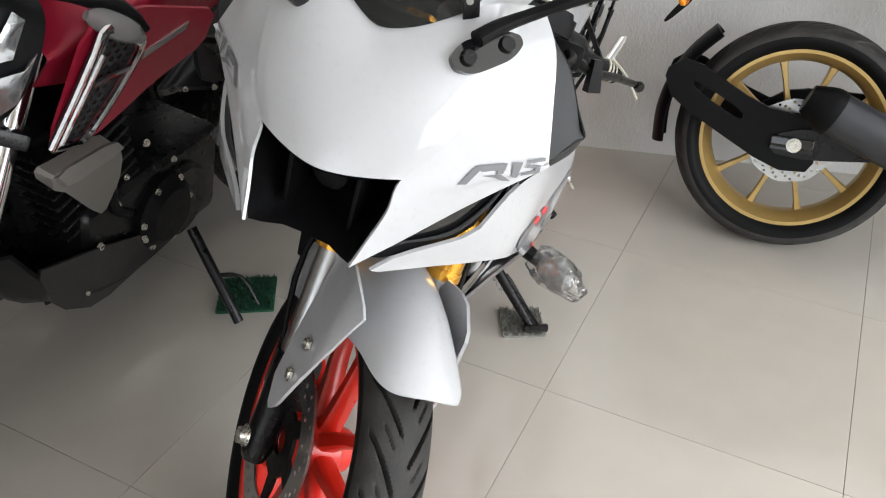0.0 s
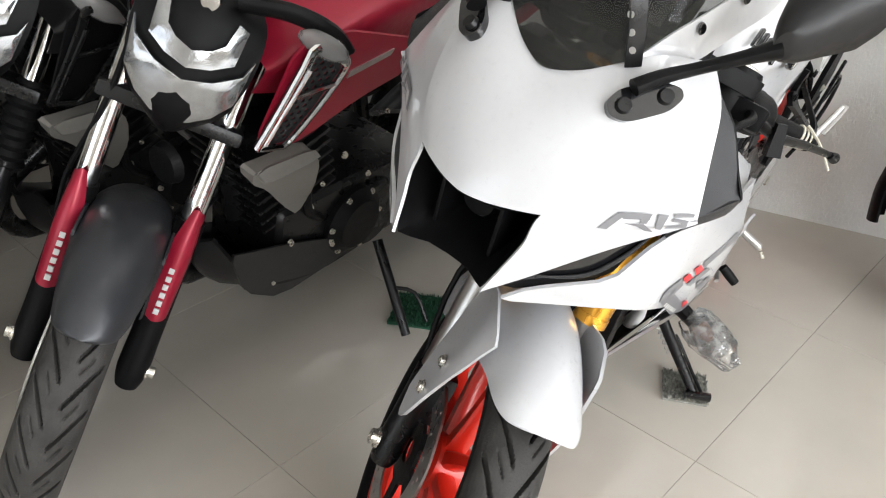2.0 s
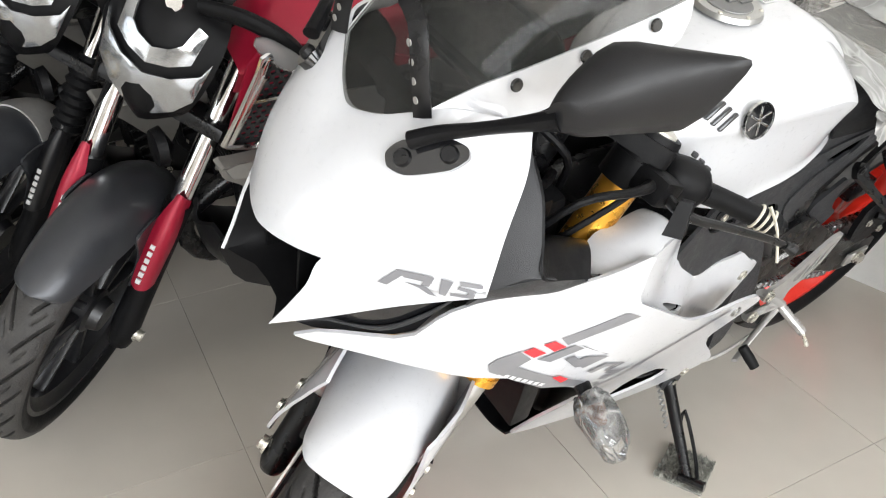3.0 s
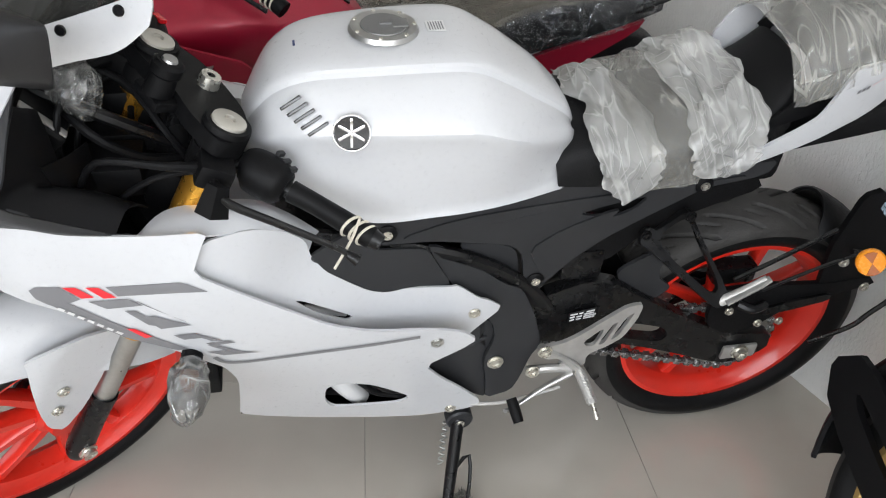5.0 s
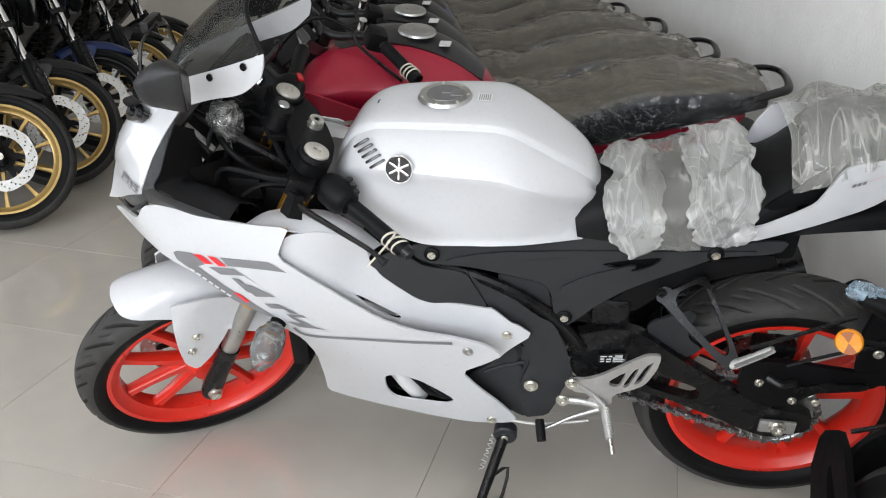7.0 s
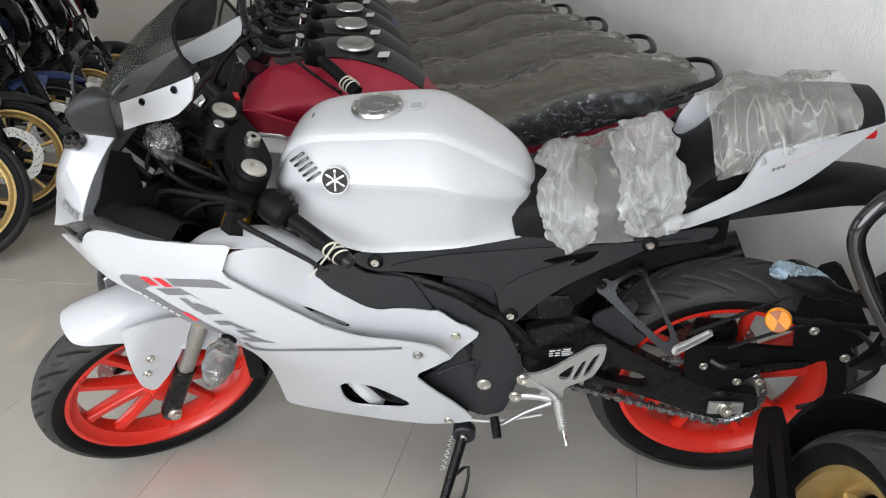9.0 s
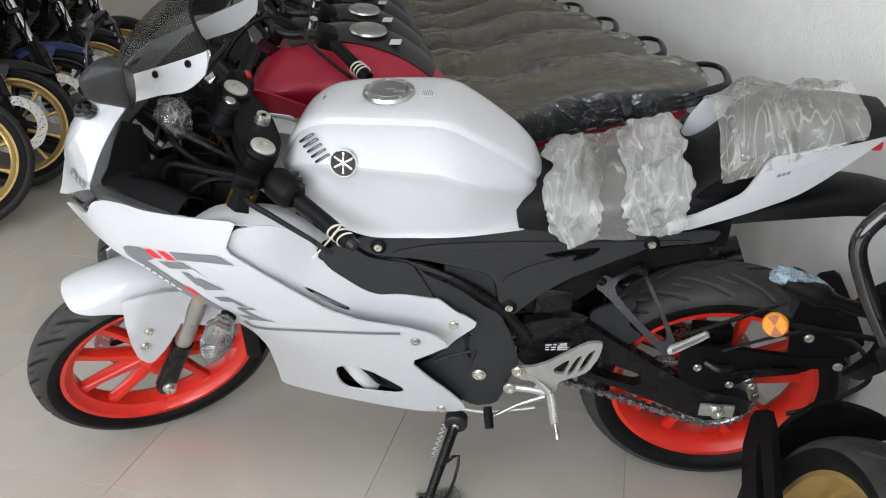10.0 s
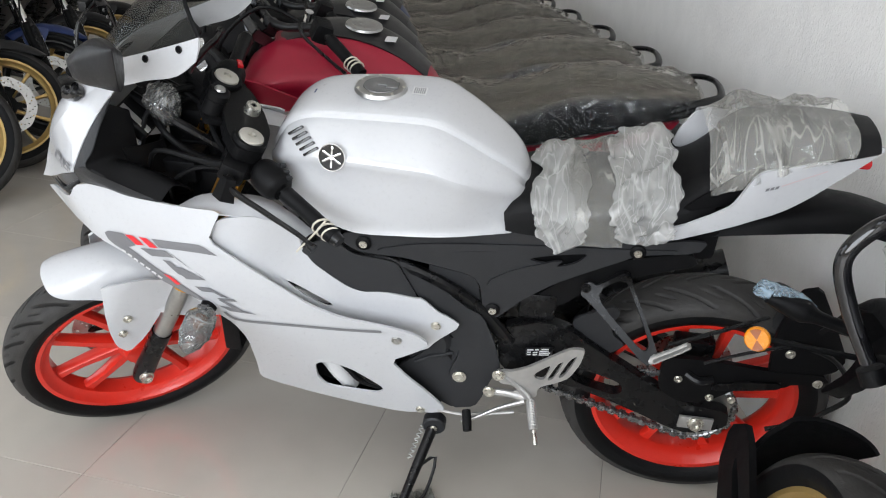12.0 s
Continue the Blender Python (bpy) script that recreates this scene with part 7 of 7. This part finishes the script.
    part("stand_lug", tube([Vector((0.06, -0.11, 0.26)).lerp(foot, 0.5), Vector((0.06, -0.11, 0.26)).lerp(foot, 0.5) + Vector((0.03, -0.05, 0.0)), foot + Vector((0.05, -0.02, 0.03))], 0.005, 8, 3), SATIN, bike)
    if plate_mount:
        hug = arc_fender(0.365, 133, 190, [0.088, 0.080, 0.074, 0.072, 0.066], 0.03, 0.008)
        part("tyre_hugger", hug, BLACK, bike, "black hugger mudguard behind the rear tyre", Matrix.Translation((0.6625, 0, 0.30)))
        for s in (-1, 1):
            arm = [(0.60, 0.235), (0.70, 0.225), (0.985, 0.365), (1.02, 0.44), (0.96, 0.485), (0.76, 0.385), (0.62, 0.37)]
            part("hugger_arm", plate(arm, s * 0.100 - 0.007, 0.014, [[(0.80, 0.335), (0.93, 0.40), (0.945, 0.43), (0.80, 0.365)]], 1), BLACK, bike)
        part("plate_carrier", plate([(0.80, 0.78), (0.90, 0.775), (1.02, 0.735), (1.035, 0.72), (1.0, 0.70), (1.01, 0.62), (1.055, 0.555), (1.045, 0.55), (0.985, 0.615), (0.965, 0.69), (0.90, 0.72), (0.80, 0.73)], -0.065, 0.035, (), 1), BLACK, bike, "black number plate carrier")
        for s in (-1, 1):
            part("rear_indicator", tube([(0.94, s * 0.04, 0.725), (0.945, s * 0.10, 0.725), (0.95, s * 0.13, 0.727), (0.953, s * 0.19, 0.73)], [0.012, 0.012, 0.022, 0.012], 12), BLACK, bike, "rear indicator")
            part("indicator_bag", crumpled(tube([(0.955, s * 0.115, 0.728), (0.96, s * 0.155, 0.732), (0.965, s * 0.205, 0.738)], [0.010, 0.015, 0.009], 18, 8), 0.007, 30, s), FILMB, bike, "blue film over the indicator")
        part("reflector", moved(lathe([(0, 0.004), (0.023, 0.004), (0.026, 0.0), (0.026, -0.008), (0, -0.008)], 24, False), Matrix.Translation((1.0, 0.150, 0.630)) @ Matrix.Rotation(1.15, 4, "Z") @ Matrix.Scale(0.88, 4)), AMBER, bike, "round amber reflector")
        for k in range(2):
            a = 0.5 + math.pi * k
            wedge = plate([(0, 0)] + [(0.023 * math.cos(a + q), 0.023 * math.sin(a + q)) for q in (0, 0.35, 0.7, 1.05)], 0.0042, 0.0012, (), 0)
            part("reflector_facet", moved(wedge, Matrix.Translation((1.0, 0.150, 0.630)) @ Matrix.Rotation(1.15, 4, "Z") @ Matrix.Scale(0.88, 4)), AMBERD, bike)
        part("reflector_stay", tube([(1.012, -0.04, 0.655), (1.013, 0.06, 0.64), (1.014, 0.138, 0.630)], 0.006, 8), BLACK, bike)
        part("rear_grab_rail", tube([(0.745, 0.105, 0.755), (0.757, 0.165, 0.82), (0.760, 0.205, 0.886), (0.745, 0.182, 0.955), (0.66, 0.17, 0.985), (0.52, 0.16, 0.96), (0.44, 0.13, 0.86)], 0.0125, 14, 6), GLOSS, bike, "thick gloss black grab rail")
        part("rail_plug", tube([(0.742, 0.10, 0.748), (0.735, 0.085, 0.73)], 0.02, 12, 1), BLACK, bike)
    if guard:
        part("leg_guard", joined(tube([(0.50, -0.15, 0.80), (0.60, -0.20, 0.78), (0.80, -0.21, 0.80), (0.88, -0.20, 0.74), (0.86, -0.20, 0.50), (0.78, -0.19, 0.36), (0.60, -0.18, 0.34), (0.46, -0.16, 0.42)], 0.011, 12, 6), tube([(0.74, -0.21, 0.795), (0.72, -0.205, 0.56), (0.68, -0.19, 0.345)], 0.007, 10)), GLOSS, bike, "black tubular leg guard")
    return bike


def at(x, y, heading, lean):
    return pose(x, y, 0) @ pose(0, 0, 0, 0, 0, heading) @ pose(0, 0, 0, lean, 0, 0)


def turf_pad(x, y, turn, w, d, mat, label):
    """A square of artificial turf under a stand foot: backing and tufts."""
    pad = thing("turf_pad", pose(x, y, 0.0, 0, 0, turn), label, "pad")
    part("backing", box(-w / 2, w / 2, -d / 2, d / 2, 0.0, 0.006, 0.002), mat, pad)
    rnd = random.Random(int(x * 100))
    bm = bmesh.new()
    for _ in range(900):
        px, py, a, h = rnd.uniform(-w / 2, w / 2), rnd.uniform(-d / 2, d / 2), rnd.uniform(0, 6.28), rnd.uniform(0.006, 0.012)
        dx, dy = math.cos(a) * 0.0022, math.sin(a) * 0.0022
        lx, ly = rnd.uniform(-0.004, 0.004), rnd.uniform(-0.004, 0.004)
        bm.faces.new([bm.verts.new(p) for p in ((px - dx, py - dy, 0.005), (px + dx, py + dy, 0.005), (px + lx, py + ly, 0.006 + h))])
    tagged(part("turf", bm, mat, pad), kind="stuff")
    return pad


# ---- the room ----


def wall_block(name, a, b, height, thick, mat, label, z0=0.0):
    """A wall from a to b (x, y), its face on that line, its thickness to the right of the way."""
    d = Vector((b[0] - a[0], b[1] - a[1], 0))
    n = Vector((d.y, -d.x, 0)).normalized() * thick
    bm = bmesh.new()
    base = [Vector((*a, z0)), Vector((*b, z0)), Vector((*b, z0)) + n, Vector((*a, z0)) + n]
    lo = [bm.verts.new(p) for p in base]
    hi = [bm.verts.new(p + Vector((0, 0, height))) for p in base]
    bm.faces.new(lo)
    bm.faces.new(hi)
    for i in range(4):
        bm.faces.new((lo[i], lo[(i + 1) % 4], hi[(i + 1) % 4], hi[i]))
    ob = part(name, bm, mat)
    return tagged(ob, label, "wall", "", "structure")


def wall_x(y):
    return 1.008 - 0.28 * y


wall_block("wall_east", (wall_x(6.2), 6.2), (wall_x(-5.0), -5.0), 3.2, -0.2, PLASTER, "rough white plastered wall behind the parked motorcycles")
wall_block("wall_north", (-6.0, 6.0), (wall_x(6.0), 6.0), 3.2, -0.2, SIDEW, "plain cream end wall")
wall_block("wall_west_back", (-6.0, 1.2), (-6.0, 6.2), 3.2, -0.2, SIDEW, "plain cream side wall")
wall_block("wall_west_front", (-6.0, -5.0), (-6.0, -2.2), 3.2, -0.2, SIDEW, "plain cream side wall")
# The west opening is assumed and unseen, left for the added side lamp.
wall_block("wall_west_head", (-6.0, -2.2), (-6.0, 1.2), 0.4, -0.2, SIDEW, "plain cream wall over the assumed side opening", 2.8)
wall_block("wall_south_head", (wall_x(-5.0), -5.0), (-6.2, -5.0), 0.2, -0.2, SIDEW, "plain cream wall over the shop front", 3.0)
wall_block("wall_south_foot", (wall_x(-5.0), -5.0), (-6.2, -5.0), 0.3, -0.2, SIDEW, "low wall under the shop front")
wall_block("wall_south_pier", (wall_x(-5.0), -5.0), (1.85, -5.0), 2.7, -0.2, SIDEW, "pier beside the shop front", 0.3)
wall_block("wall_south_end", (-4.3, -5.0), (-6.2, -5.0), 2.7, -0.2, SIDEW, "pier beside the shop front", 0.3)
tagged(part("ceiling", box(-6.4, 3.0, -5.4, 6.6, 3.2, 3.35, 0), CEIL), "plain white ceiling", "ceiling", "", "structure")

white = sport_bike(pose(-0.010, 0.043, 0) @ pose(0, 0, 0, 0, 0, 6.46) @ pose(0, 0, 0, 14, 0, 0))
street_bike("street_motorcycle", at(-0.330, 0.643, 6.0, 12), "crimson street motorcycle with graphite mudguard and film-wrapped seat", REDP, DARKT, GREYF, REDP, 43)
row = [(DARKT, DARKT, GREYF, DARKT, "black street motorcycle with film-wrapped seat"), (DARKT, DARKT, DARKT, DARKT, "black street motorcycle with film-wrapped seat"), (BLUEP, DARKT, DARKT, BLUEP, "dark blue street motorcycle with film-wrapped seat"), (DARKT, DARKT, DARKT, DARKT, "black street motorcycle with film-wrapped seat"), (GREYF, DARKT, DARKT, DARKT, "grey street motorcycle with film-wrapped seat")]
for k, (tp, wp, fp, gp, text) in enumerate(row):
    street_bike("street_motorcycle", at(-0.325 - 0.165 * (k + 1), 0.598 + 0.49 * (k + 1), 7.0, 12), text, tp, wp, fp, gp, 40, gaiter=k < 2)
across = [(DARKT, GOLDW, DARKT, SATIN, "black street motorcycle with gold wheels"), (DARKT, GOLDW, DARKT, SATIN, "black street motorcycle with gold wheels"), (BLUEP, DARKT, BLUEP, SATIN, "blue street motorcycle with black wheels"), (DARKT, GOLDW, DARKT, SATIN, "black street motorcycle with gold wheels"), (REDP, GOLDW, DARKT, SATIN, "crimson street motorcycle with gold wheels")]
for k, (tp, wp, fp, gp, text) in enumerate(across):
    street_bike("street_motorcycle", at(-3.02 - 0.16 * k, 0.90 + 0.56 * k, 188, 10), text, tp, wp, fp, gp, 35, film=False, group="street motorcycles across the aisle")
street_bike("street_motorcycle", at(0.800, -1.358, 97, 14), "black street motorcycle with gold wheels and gloss grab rail", DARKT, GOLDW, DARKT, SATIN, 5, False, True, group="")
turf_pad(0.050, -0.228, -60, 0.10, 0.105, PADW, "square of speckled grey turf under the side stand")
turf_pad(-0.17, 0.425, -58, 0.14, 0.14, PADG, "square of dark green turf under a side stand")

# ---- floor: slab and its tiles ----
floor = tagged(part("floor", box(-6.4, 3.0, -5.4, 6.6, -0.12, -0.006, 0), GROUT), "floor of pale glazed square tiles", "floor", "", "structure")
size = 0.615
tile_mesh = None
for i in range(-10, 5):
    for j in range(-8, 11):
        x, y = -0.138 + size * i, -0.360 + size * j
        if x > wall_x(y) + 0.1 and x > wall_x(y + size) + 0.1:
            continue
        if tile_mesh is None:
            first = part("tile", box(0.0005, size - 0.0005, 0.0005, size - 0.0005, -0.010, 0.0, 0.0006, 1), TILE, floor)
            tile_mesh = first.data
            first.matrix_basis = Matrix.Translation((x, y, 0))
        else:
            t = new("tile", tile_mesh)
            t.parent = floor
            t.matrix_basis = Matrix.Translation((x, y, 0))
